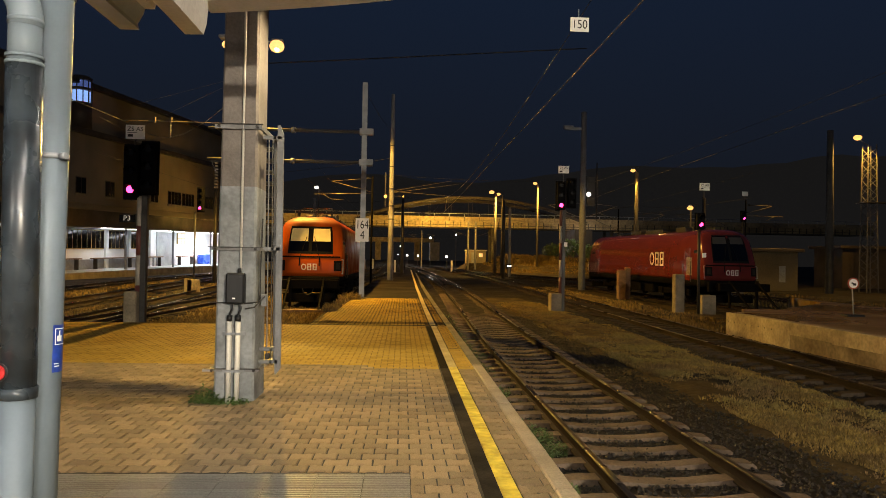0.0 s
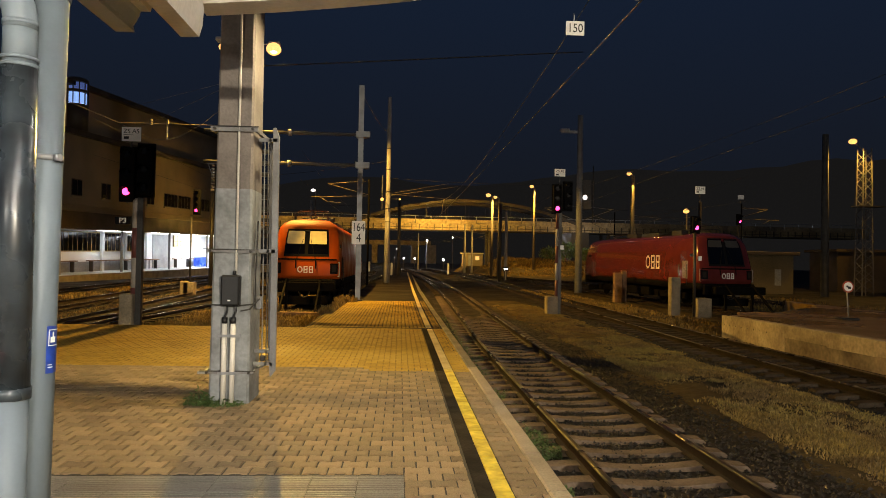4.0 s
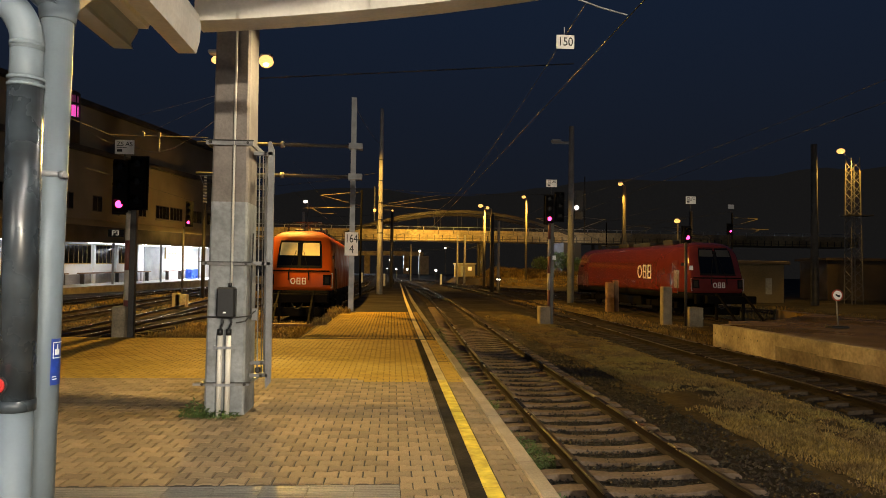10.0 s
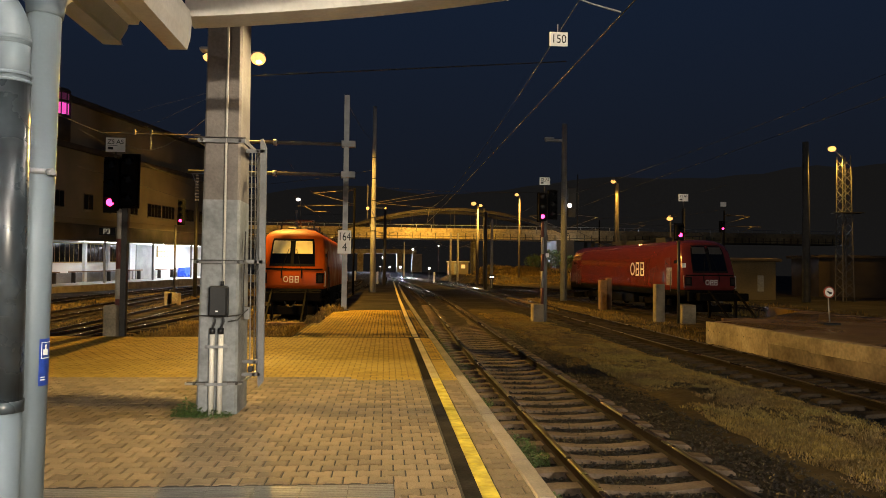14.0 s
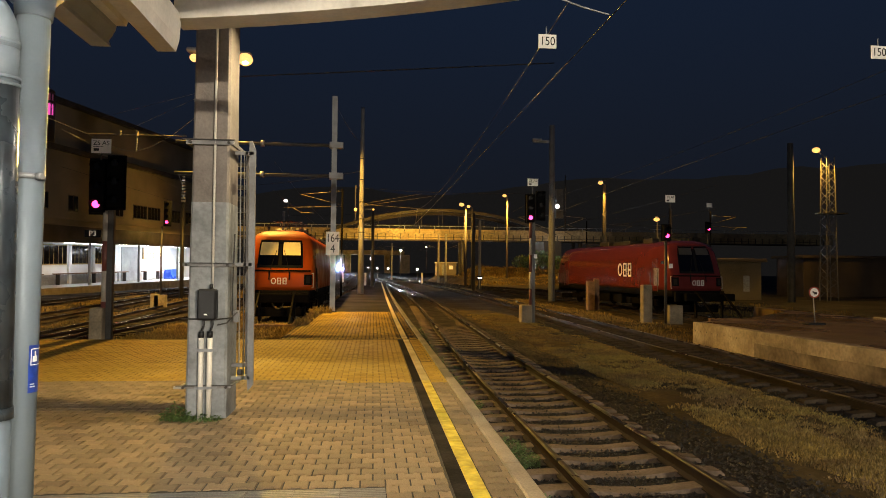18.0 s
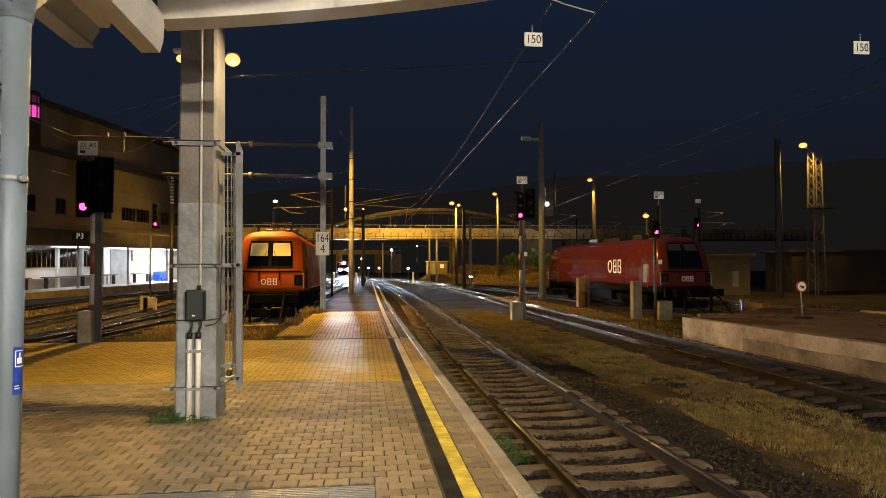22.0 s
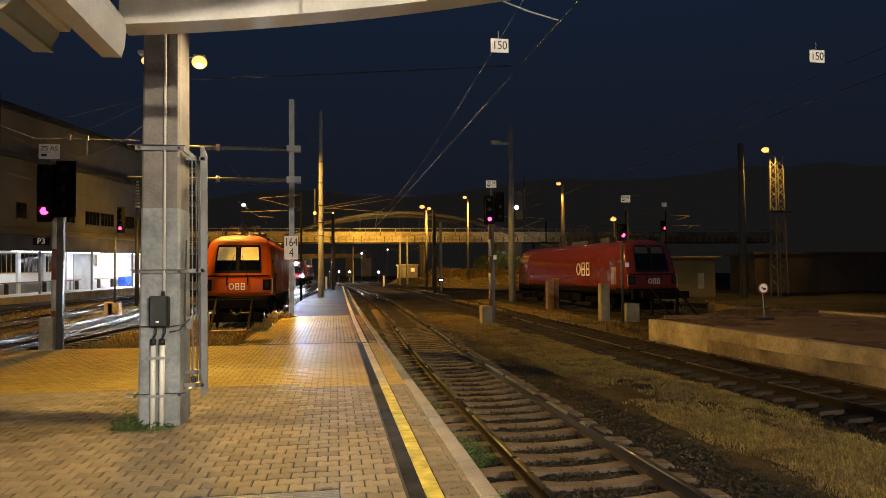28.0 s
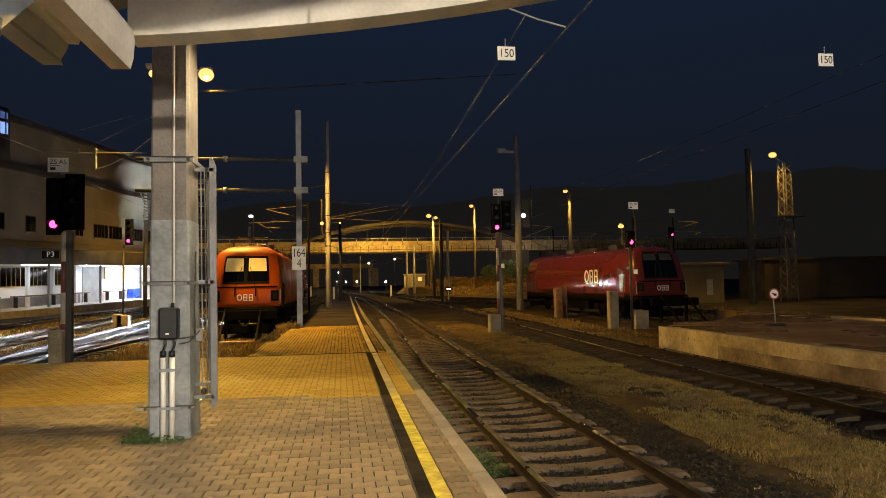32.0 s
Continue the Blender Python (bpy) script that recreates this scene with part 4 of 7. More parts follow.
def weeds(place, n, r, h, label):
    rng = np.random.RandomState(n)
    vs, fs = [], []
    for _ in range(n):
        a, d = rng.uniform(0, 6.28), r * math.sqrt(rng.rand())
        x, y, z = place[0] + d * math.cos(a) * 1.3, place[1] + d * math.sin(a) * 0.7, place[2] + rng.rand() ** 1.3 * h * (1.05 - d / r * 0.7)
        s = rng.uniform(0.012, 0.034)
        e = Euler((rng.uniform(-0.9, 0.9), rng.uniform(-0.9, 0.9), rng.uniform(0, 6.28))).to_matrix()
        k = len(vs)
        for p in ((0, -s, 0), (s * 0.45, 0, s * 0.15), (0, s, 0), (-s * 0.45, 0, s * 0.15)):
            q = e @ Vector(p)
            vs.append((x + q.x, y + q.y, z + q.z))
        fs += [(k, k + 1, k + 2), (k, k + 2, k + 3)]
        vs += [(x, y, place[2]), (x + 0.003, y, place[2]), (x, y, z)]
        fs.append((k + 4, k + 5, k + 6))
    me = bpy.data.meshes.new("weed_clump")
    me.from_pydata(vs, [], fs)
    me.materials.append(LEAF)
    return tagged(new("weed_clump", me), label, "weeds", "weeds", "stuff")


weeds((-2.22, 7.98, 0), 300, 0.13, 0.2, "green weeds sprouting at the foot of the mast")
weeds((-1.95, 7.95, 0), 240, 0.2, 0.09, "low green weeds at the foot of the mast")
for x, y, n, r, h in ((1.75, 8.6, 900, 0.28, 0.34), (1.72, 9.3, 700, 0.28, 0.28), (1.6, 12.4, 400, 0.3, 0.25), (1.6, 14.8, 380, 0.35, 0.3), (1.65, 17.0, 350, 0.4, 0.28), (1.6, 20.5, 300, 0.5, 0.25), (1.7, 7.2, 220, 0.16, 0.15)):
    weeds((x, y, GZ + 0.02), n, r, h, "leafy weeds growing between the platform edge and the rail")
for k in range(22):
    weeds((1.52 + 0.012 * k + 0.1 * math.sin(k * 2.3), 10.2 + 0.95 * k + 0.3 * math.sin(k * 1.7), GZ + 0.02), 150 + 7 * (k % 5), 0.30 + 0.05 * (k % 4), 0.17 + 0.03 * (k % 3), "low leafy weeds growing between the platform edge and the rail")


# ---- canopy ----
def canopy():
    t = thing("platform_canopy", pose(0, 0, 0), "station canopy with pale curved steel beams and sheet roof", "canopy")

    def arch(bm, y0, y1):
        lowz, topz = [], []
        n = 24
        ring = []
        for i in range(n + 1):
            x = -1.8 + i * 5.4 / n
            zl = 3.89 + 0.085 * (x + 1.68) + 0.0183 * (x + 1.68) ** 2
            ring.append([bm.verts.new(p) for p in ((x, y0, zl), (x, y1, zl), (x, y1, zl + 0.42), (x, y0, zl + 0.42))])
        for a, b in zip(ring, ring[1:]):
            for j in range(4):
                bm.faces.new((a[j], a[(j + 1) % 4], b[(j + 1) % 4], b[j]))
        bm.faces.new(ring[0]), bm.faces.new(ring[-1][::-1])

    part("end_beam", B(arch, 6.12, 6.42), BEAMWHITE, t)
    part("arch_beam", B(arch, 0.4, 0.7), BEAMWHITE, t)
    part("arch_beam", B(arch, -5.4, -5.1), BEAMWHITE, t)
    # purlins, ending in the open
    part("purlin", B(prism, [(-1.90, 3.55), (-1.745, 3.555), (-1.72, 3.65), (-1.71, 3.80), (-1.73, 3.9), (-1.93, 3.9)], -8, 6.02), BEAMWHITE, t, "thick pale steel purlin with a rounded end")
    part("purlin", B(prism, [(-2.235, 3.742), (-2.145, 3.742), (-2.128, 3.80), (-2.10, 3.87), (-2.095, 3.97), (-2.11, 3.97), (-2.116, 3.875), (-2.142, 3.806), (-2.158, 3.756), (-2.235, 3.756)], -8, 5.98), BEAMWHITE, t, "pale folded steel purlin")
    part("purlin", B(prism, [(-2.43, 3.562), (-2.268, 3.562), (-2.285, 3.61), (-2.235, 3.70), (-2.225, 3.75), (-2.24, 3.755), (-2.25, 3.705), (-2.302, 3.612), (-2.29, 3.576), (-2.43, 3.576)], -8, 5.98), PURLINGREY, t, "thin grey folded steel purlin")
    part("gutter_board", B(box, -2.62, -2.46, -8, 5.7, 3.80, 3.98, 0.01), PURLINGREY, t, "grey boxed gutter along the roof edge")
    for x in (0.8, 2.6):
        part("purlin", B(box, x - 0.09, x + 0.09, -8, 6.0, 4.55, 4.75), BEAMWHITE, t)
    bm = bmesh.new()
    n = 70
    prev = None
    for i in range(n + 1):
        x = -3.2 + i * 7.0 / n
        z = 4.27 + 0.085 * (x + 1.68) + 0.0183 * (x + 1.68) ** 2 + 0.02 * max(0.0, -x - 1.7) ** 2 + (0.03 if i % 2 else 0)
        ring = [bm.verts.new(p) for p in ((x, -9, z), (x, 6.5, z), (x, 6.5, z + 0.02), (x, -9, z + 0.02))]
        if prev:
            for j in range(4):
                bm.faces.new((prev[j], prev[(j + 1) % 4], ring[(j + 1) % 4], ring[j]))
        prev = ring
    part("roof_sheet", bm, CANOPYTIN, t, "ribbed grey sheet roof")
    for x, y in ((-4.0, -2.6), (-0.4, -2.2)):
        fit = part("tube_housing", B(box, x - 0.1, x + 0.1, y - 1.55, y + 1.55, 3.56, 3.66, 0.01), WHITEPAINT, t)
        part("tube", B(tube, (x - 0.0, y - 1.5, 3.545), (x, y + 1.5, 3.545), 0.018, 8), TUBEBRIGHT, fit)
    # two fixtures added out of view to brighten the purlins and end beam
    fit = part("tube_housing", B(box, -1.0, -0.8, -0.6, 2.6, 3.05, 3.13, 0.01), WHITEPAINT, t)
    part("tube", B(tube, (-0.9, -0.5, 3.03), (-0.9, 2.5, 3.03), 0.018, 8), PURLINFILL, fit)
    for y in (-0.3, 2.3):
        part("hanger_rod", B(tube, (-0.9, y, 3.13), (-0.9, y, 4.3), 0.01, 6), GALV, fit)
    fit = part("tube_housing", B(box, -1.0, 0.5, 4.6, 4.8, 3.76, 3.84, 0.01), WHITEPAINT, t)
    part("tube", B(tube, (-0.95, 4.7, 3.735), (0.45, 4.7, 3.735), 0.018, 8), BEAMFILL, fit)
    for x in (-0.8, 0.3):
        part("hanger_rod", B(tube, (x, 4.7, 3.84), (x, 4.7, 4.4), 0.01, 6), GALV, fit)
    for y in (-4.0, -10):
        part("column", B(tube, (-1.55, y, 0), (-1.55, y, 4.0), 0.08, 20), PAINTGREY, t)
    # near column with its cap, clamp, sign
    c = part("column", B(tube, (-1.642, 3.28, -0.01), (-1.627, 3.30, 2.92), 0.071, 32), PAINTGREY, t, "round grey-painted steel column")
    part("column_cap", B(tube, (-1.627, 3.30, 2.84), (-1.626, 3.30, 2.95), 0.078, 32, 0.092), PAINTGREY, c)
    b = bmesh.new()
    beam(b, (-1.63, 3.30, 2.95), (-1.86, 4.4, 3.6), 0.10, 0.16), beam(b, (-1.63, 3.30, 2.95), (-1.86, 2.2, 3.6), 0.10, 0.16), beam(b, (-1.63, 3.3, 2.92), (-2.35, 3.3, 3.62), 0.1, 0.14)
    part("column_bracket", b, PAINTGREY, c)
    part("clamp", B(tube, (-1.631, 3.29, 2.085), (-1.631, 3.29, 2.11), 0.075, 32), GALV, c)
    part("clamp_bolt", B(tube, (-1.562, 3.235, 2.095), (-1.535, 3.225, 2.095), 0.016, 8), GALV, c)

    def wrap(bm, z0, z1, a0, a1, r, lean=True):
        n = 14
        prev = None
        for i in range(n + 1):
            a = radians(a0 + (a1 - a0) * i / n)
            ring = []
            for z in (z0, z1):
                cx = -1.642 + 0.015 * z / 2.92
                ring.append([bm.verts.new((cx + rr * math.cos(a), 3.285 + rr * math.sin(a), z)) for rr in (r, r + 0.002)])
            loop = [ring[0][0], ring[1][0], ring[1][1], ring[0][1]]
            if prev:
                for j in range(4):
                    bm.faces.new((prev[j], prev[(j + 1) % 4], loop[(j + 1) % 4], loop[j]))
            prev = loop

    s = part("blue_sign", B(wrap, 1.11, 1.325, -38, 50, 0.0715), BLUE, c, "small blue hand-washing or litter notice wrapped round the column")
    for z0, z1, a0, a1 in ((1.306, 1.3095, -30, 20), (1.2345, 1.238, -30, 20), (1.2345, 1.3095, -31.5, -29.5)):
        part("frame_line", B(wrap, z0, z1, a0, a1, 0.0735), WHITESIGN, s)
    part("pictogram", B(wrap, 1.250, 1.276, -24, -4, 0.0737), WHITESIGN, s, "white hand")
    part("pictogram", B(wrap, 1.276, 1.298, -16, -11, 0.0737), WHITESIGN, s, "white bottle")
    part("text_bar", B(wrap, 1.135, 1.14, -32, -12, 0.0735), WHITESIGN, s)
    part("text_bar", B(wrap, 1.147, 1.151, -32, -15, 0.0735), WHITESIGN, s)
    return t


canopy()


def downpipe():
    t = thing("downpipe", pose(0, 0, 0), "rain downpipe with a long black sleeve beside the column", "pipe")
    part("lower_pipe", B(tube, (-1.664, 3.12, 0), (-1.664, 3.12, 1.05), 0.07, 28), PAINTGREY, t)
    part("black_sleeve", B(tube, (-1.664, 3.12, 1.06), (-1.672, 3.12, 2.47), 0.074, 28), BLACKPIPE, t, "glossy weathered black plastic sleeve")
    part("collar", B(tube, (-1.664, 3.12, 1.02), (-1.664, 3.12, 1.07), 0.079, 28), BLACKPIPE, t)
    part("upper_pipe", B(tube, (-1.672, 3.12, 2.46), (-1.672, 3.12, 2.68), 0.068, 28), PAINTGREY, t)
    for z in (2.5, 2.53):
        part("clamp", B(tube, (-1.672, 3.12, z - 0.03), (-1.672, 3.12, z - 0.015), 0.077, 28), PAINTGREY, t)
    bend = [Vector((-1.672, 3.12, 2.64)), Vector((-1.672, 3.12, 2.68))]
    for i in range(1, 19):
        a = radians(i * 4.2)
        bend.append(bend[-1] + Vector((-math.sin(a), -0.3 * math.sin(a), math.cos(a))) * 0.018)
    bend.append(bend[-1] + (bend[-1] - bend[-2]).normalized() * 0.9)
    part("elbow", B(sweep, bend, 0.069, 24), PAINTGREY, t)
    part("elbow_joint", B(tube, (-1.672, 3.12, 2.655), (-1.672, 3.12, 2.675), 0.0715, 28), PAINTGREY, t)
    k = part("red_knob", B(tube, (-1.705, 3.06, 1.141), (-1.708, 3.035, 1.141), 0.033, 20), material("red_plastic", (0.55, 0.03, 0.03), rough=0.4, bump=0), t, "round red button")
    part("knob_ring", B(tube, (-1.704, 3.07, 1.141), (-1.707, 3.045, 1.141), 0.042, 20), BOXBLACK, k)
    part("knob_screw", B(tube, (-1.708, 3.036, 1.141), (-1.7085, 3.031, 1.141), 0.008, 8), WHITESIGN, k)


downpipe()
# ---- locomotives ----
LW = [(1.02, 1.42, 0.10), (1.15, 1.47, 0.04), (1.55, 1.495, 0.0), (2.05, 1.50, 0.03), (2.3, 1.495, 0.10), (2.7, 1.475, 0.24), (3.1, 1.445, 0.38), (3.5, 1.395, 0.52), (3.78, 1.30, 0.66), (3.97, 1.14, 0.86), (4.11, 0.90, 1.15), (4.18, 0.6, 1.55)]


def lprof(z):
    zs = [p[0] for p in LW]
    return float(np.interp(z, zs, [p[1] for p in LW])), float(np.interp(z, zs, [p[2] for p in LW]))


def nose(u, z, out=0.0, rear=0.0):
    """A point of the rounded cab front; u from -1 to 1 across it."""
    w, r = lprof(z)
    y = r + 0.20 * abs(u) ** 5 - out
    return Vector((w * u, y if not rear else rear - y, z))


def loco_shell(bm, length, z0, z1):
    us = [-1, -0.975, -0.94, -0.88, -0.78, -0.55, -0.25, 0, 0.25, 0.55, 0.78, 0.88, 0.94, 0.975, 1]
    zs = [z0] + [p[0] for p in LW if z0 < p[0] < z1] + [z1]
    prev = None
    for z in zs:
        ring = [bm.verts.new(nose(u, z)) for u in us] + [bm.verts.new((lprof(z)[0], y, z)) for y in (3.0, length / 2, length - 3.0)]
        ring += [bm.verts.new(nose(u, z, 0, length)) for u in us[::-1]] + [bm.verts.new((-lprof(z)[0], y, z)) for y in (length - 3.0, length / 2, 3.0)]
        if prev:
            k = len(ring)
            for j in range(k):
                bm.faces.new((prev[j], prev[(j + 1) % k], ring[(j + 1) % k], ring[j])).smooth = True
        else:
            bm.faces.new(ring[::-1])
        prev = ring
    bm.faces.new(prev)


def nose_patch(bm, u0, u1, z0, z1, out=0.012, nu=6, nz=5, rear=0.0, cut=0.0):
    g = []
    for j in range(nz + 1):
        z = z0 + (z1 - z0) * j / nz
        g.append([bm.verts.new(nose(u0 + (u1 - u0) * i / nu, z, out, rear)) for i in range(nu + 1)])
    faces = []
    for j in range(nz):
        for i in range(nu):
            faces.append(bm.faces.new((g[j][i], g[j][i + 1], g[j + 1][i + 1], g[j + 1][i])))
    r = bmesh.ops.extrude_face_region(bm, geom=faces)
    bmesh.ops.translate(bm, vec=(0, 0.03 if not rear else -0.03, 0), verts=[v for v in r["geom"] if isinstance(v, bmesh.types.BMVert)])


def plain_logo(parent, m, s, depth=0.006):
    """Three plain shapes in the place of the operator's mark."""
    for cx in (-0.85, 0.02, 0.85):
        b = bmesh.new()
        w = 0.1 * s
        if cx < 0:
            ring = [(s * (cx + 0.33 * math.cos(a)), s * 0.42 * math.sin(a)) for a in np.linspace(0, 6.2832, 25)]
            for p, q in zip(ring, ring[1:]):
                beam(b, (p[0], -depth / 2, p[1]), (q[0], -depth / 2, q[1]), depth, w * 1.4)
        else:
            x0, x1 = s * (cx - 0.3), s * (cx + 0.3)
            box(b, x0, x0 + w * 1.4, -depth, 0, -0.5 * s, 0.5 * s), box(b, x1 - w * 1.3, x1, -depth, 0, -0.5 * s, 0.5 * s)
            for z in (-0.45, 0, 0.45):
                box(b, x0, x1, -depth + 0.001, 0.001, s * z - w * 0.6, s * z + w * 0.6)
        bmesh.ops.transform(b, matrix=m, verts=b.verts)
        part("mark", b, LOGO, parent)


def pantograph(parent, y, up=0.0):
    b = bmesh.new()
    for x in (-0.55, 0.55):
        tube(b, (x, y - 0.8, 4.12), (x, y + 0.9, 4.12), 0.035, 6)
    for yy in (y - 0.8, y + 0.9):
        tube(b, (-0.65, yy, 4.12), (0.65, yy, 4.12), 0.035, 6)
    p = part("pantograph", b, DARKSTEEL, parent)
    b = bmesh.new()
    tube(b, (-0.3, y - 0.7, 4.16), (-0.08, y + 0.85, 4.36 + up), 0.03, 6), tube(b, (0.3, y - 0.7, 4.16), (0.08, y + 0.85, 4.36 + up), 0.03, 6)
    tube(b, (0, y + 0.85, 4.36 + up), (0, y - 0.35, 4.46 + up * 2), 0.03, 6)
    part("arm", b, DARKSTEEL, p)
    b = bmesh.new()
    prev = None
    for i in range(9):
        x = -0.95 + i * 0.2375
        q = Vector((x, y - 0.35, 4.48 + up * 2 - 0.22 * abs(x / 0.95) ** 5))
        if prev:
            tube(b, prev, q, 0.02, 6)
        prev = q
    part("collector", b, DARKSTEEL, p)
    part("collector_bar", B(tube, (-0.7, y, 4.48 + up * 2), (0.7, y, 4.48 + up * 2), 0.03, 6), GALV, p)
    for x in (-0.55, 0.55):
        for yy in (y - 0.75, y + 0.85):
            ins = bmesh.new()
            for k in range(3):
                tube(ins, (x, yy, 4.0 + k * 0.04), (x, yy, 4.025 + k * 0.04), 0.07, 8)
            part("insulator", ins, material("insulator_brown", (0.10, 0.045, 0.03), rough=0.3, bump=0), p)


def wheel_mesh():
    bm = bmesh.new()
    tube(bm, (-0.07, 0, 0), (0.07, 0, 0), 0.575, 20), tube(bm, (-0.1, 0, 0), (0.1, 0, 0), 0.12, 10)
    return mesh_of("wheel", bm, LOCODARK)


WHEEL = wheel_mesh()


def bogies(parent, centres, wheelbase, z=0.575):
    for c in centres:
        b = bmesh.new()
        for x in (-1.1, 1.1):
            box(b, x - 0.07, x + 0.07, c - wheelbase / 2 - 0.55, c + wheelbase / 2 + 0.55, 0.42, 0.78)
            for d in (-1, 1):
                box(b, x - 0.16, x + 0.16, c + d * wheelbase / 2 - 0.22, c + d * wheelbase / 2 + 0.22, 0.4, 0.74)
            for d in (-0.35, 0.35):
                tube(b, (x, c + d, 0.72), (x, c + d, 1.0), 0.12, 8)
        box(b, -1.0, 1.0, c - 0.3, c + 0.3, 0.45, 0.85)
        bg = part("bogie", b, LOCODARK, parent)
        for d in (-1, 1):
            for x in (-0.76, 0.76):
                w = new("wheel", WHEEL)
                w.parent = bg
                w.matrix_local = Matrix.Translation((x, c + d * wheelbase / 2, z))


def loco(name, m, paint, label, dark_cab, length=19.2, sill=2.40, head=3.68):
    """Local y runs from the cab front backwards, z from the top of the rail."""
    t = thing(name, m, label, "locomotive", "electric locomotives")
    part("skirt", B(loco_shell, length, 1.02, 1.38), LOCODARK, t, "dark lower body")
    part("body", B(loco_shell, length, 1.38, 4.18), paint, t)
    for x, y, w, d, h in ((-0.5, 4.6, 0.5, 1.2, 0.26), (0.45, 5.2, 0.6, 0.9, 0.32), (0.0, 8.4, 1.5, 2.6, 0.22), (0.0, 11.8, 1.2, 1.6, 0.3)):
        part("roof_box", B(box, x - w / 2, x + w / 2, y - d / 2, y + d / 2, 4.1, 4.16 + h, 0.04), DARKSTEEL, t, "dark electrical box on the roof")
    for x, y in ((-0.8, 2.1), (0.75, 2.3), (-0.2, 3.4), (0.9, 3.6)):
        ins = bmesh.new()
        for k in range(5):
            tube(ins, (x, y, 4.1 + k * 0.06), (x, y, 4.135 + k * 0.06), 0.075, 8)
        tube(ins, (x, y, 4.05), (x, y, 4.42), 0.03, 6)
        part("roof_insulator", ins, DARKSTEEL, t)
    part("roof_cable", B(tube, (-0.8, 2.1, 4.42), (0.75, 2.3, 4.42), 0.025, 6), DARKSTEEL, t)
    for rear in (0.0, length):
        ws = part("windscreen", B(nose_patch, -0.68, 0.70, sill, head, 0.014, 12, 6, rear), SIGBLACK, t, "black windscreen surround")
        for u0, u1 in ((-0.66, -0.05), (0.05, 0.66)):
            part("window_pane", B(nose_patch, u0, u1, sill + 0.12, head - 0.05, 0.02, 6, 6, rear), GLASSD, ws)
            if not rear and not dark_cab:
                part("sun_blind", B(nose_patch, u0 + 0.03, u1 - 0.03, 2.98, 3.58, 0.024, 6, 4, rear), BLIND, ws, "drawn cream sun blind")
            elif not rear:
                part("sun_blind", B(nose_patch, u0 + 0.03, u1 - 0.03, head - 0.5, head - 0.12, 0.024, 6, 4, rear), material("dim_blind", (0.045, 0.043, 0.04), rough=0.7, bump=0), ws)
        part("step_ledge", B(nose_patch, -0.93, 0.93, sill - 0.17, sill - 0.10, 0.035, 12, 1, rear), LOCODARK, t, "dark ledge under the windscreen")
        for sx in (-1, 1):
            b = bmesh.new()
            p0 = nose(sx * 0.3, 2.2, 0.05, rear); p1 = nose(sx * 0.12, 3.2, 0.045, rear)
            tube(b, p0, p1, 0.012, 6), tube(b, nose(sx * 0.3, 1.85, 0.05, rear), nose(sx * 0.3, 2.22, 0.05, rear), 0.03, 6)
            part("wiper", b, SIGBLACK, t)
            cl = part("headlight", B(nose_patch, sx * 0.74 if sx > 0 else -0.97, 0.97 if sx > 0 else -0.74, 1.62, 2.1, 0.015, 4, 3, rear), SIGBLACK, t, "headlight cluster under a dark cover")
            part("lens", B(nose_patch, sx * 0.80 if sx > 0 else -0.92, 0.92 if sx > 0 else -0.80, 1.7, 2.02, 0.022, 3, 3, rear), material("lamp_lens", (0.02, 0.019, 0.018), rough=0.7, bump=0, spec=0.1), cl)
            b = bmesh.new()
            q = [nose(sx * 0.985, z, 0.05, rear) + Vector((sx * 0.05, 0, 0)) for z in (1.5, 2.15)]
            tube(b, q[0], q[1], 0.02, 6), tube(b, q[0], q[0] + Vector((-sx * 0.08, 0.05 if not rear else -0.05, 0)), 0.02, 6), tube(b, q[1], q[1] + Vector((-sx * 0.08, 0.05 if not rear else -0.05, 0)), 0.02, 6)
            part("handrail", b, GALV, t)
            # buffers
            d = 1 if rear else -1
            yb = rear if rear else 0.0
            b = bmesh.new()
            tube(b, (sx * 0.875, yb - d * 0.2, 1.04), (sx * 0.875, yb + d * 0.35, 1.04), 0.13, 14), tube(b, (sx * 0.875, yb + d * 0.35, 1.04), (sx * 0.875, yb + d * 0.42, 1.04), 0.25, 18)
            part("buffer", b, LOCODARK, t)
        d = 1 if rear else -1
        yb = rear if rear else 0.0
        b = bmesh.new()
        box(b, -1.38, 1.38, yb - 0.12, yb + 0.12, 0.78, 1.30, 0.02), box(b, -1.15, 1.15, yb - 0.1, yb + 0.1, 0.2, 0.6, 0.02), box(b, -0.12, 0.12, min(yb, yb + d * 0.3), max(yb, yb + d * 0.3), 0.95, 1.15)
        part("buffer_beam", b, LOCODARK, t)
        b = bmesh.new()
        for i in range(8):
            a0, a1 = radians(180 + i * 22.5), radians(180 + (i + 1) * 22.5)
            tube(b, (0.25 * math.cos(a0), yb + d * 0.3, 0.9 + 0.35 * math.sin(a0)), (0.25 * math.cos(a1), yb + d * 0.3, 0.9 + 0.35 * math.sin(a1)), 0.025, 6)
        part("brake_hose", b, BOXBLACK, t)
    part("mirror_camera", B(box, -0.12, 0.12, lprof(3.5)[1] - 0.03, lprof(3.5)[1] + 0.1, 3.5, 3.6, 0.02), SIGBLACK, t)
    bogies(t, (4.6, length - 4.6), 3.0)
    part("transformer_box", B(box, -1.2, 1.2, 7.4, length - 7.4, 0.35, 1.0, 0.04), LOCODARK, t)
    # roof equipment
    b = bmesh.new()
    for y0, y1, z1 in ((5.2, 7.4, 4.2), (8.4, 10.8, 4.16), (11.8, 14.0, 4.2)):
        box(b, -0.75, 0.75, y0, y1, 3.98, z1, 0.04)
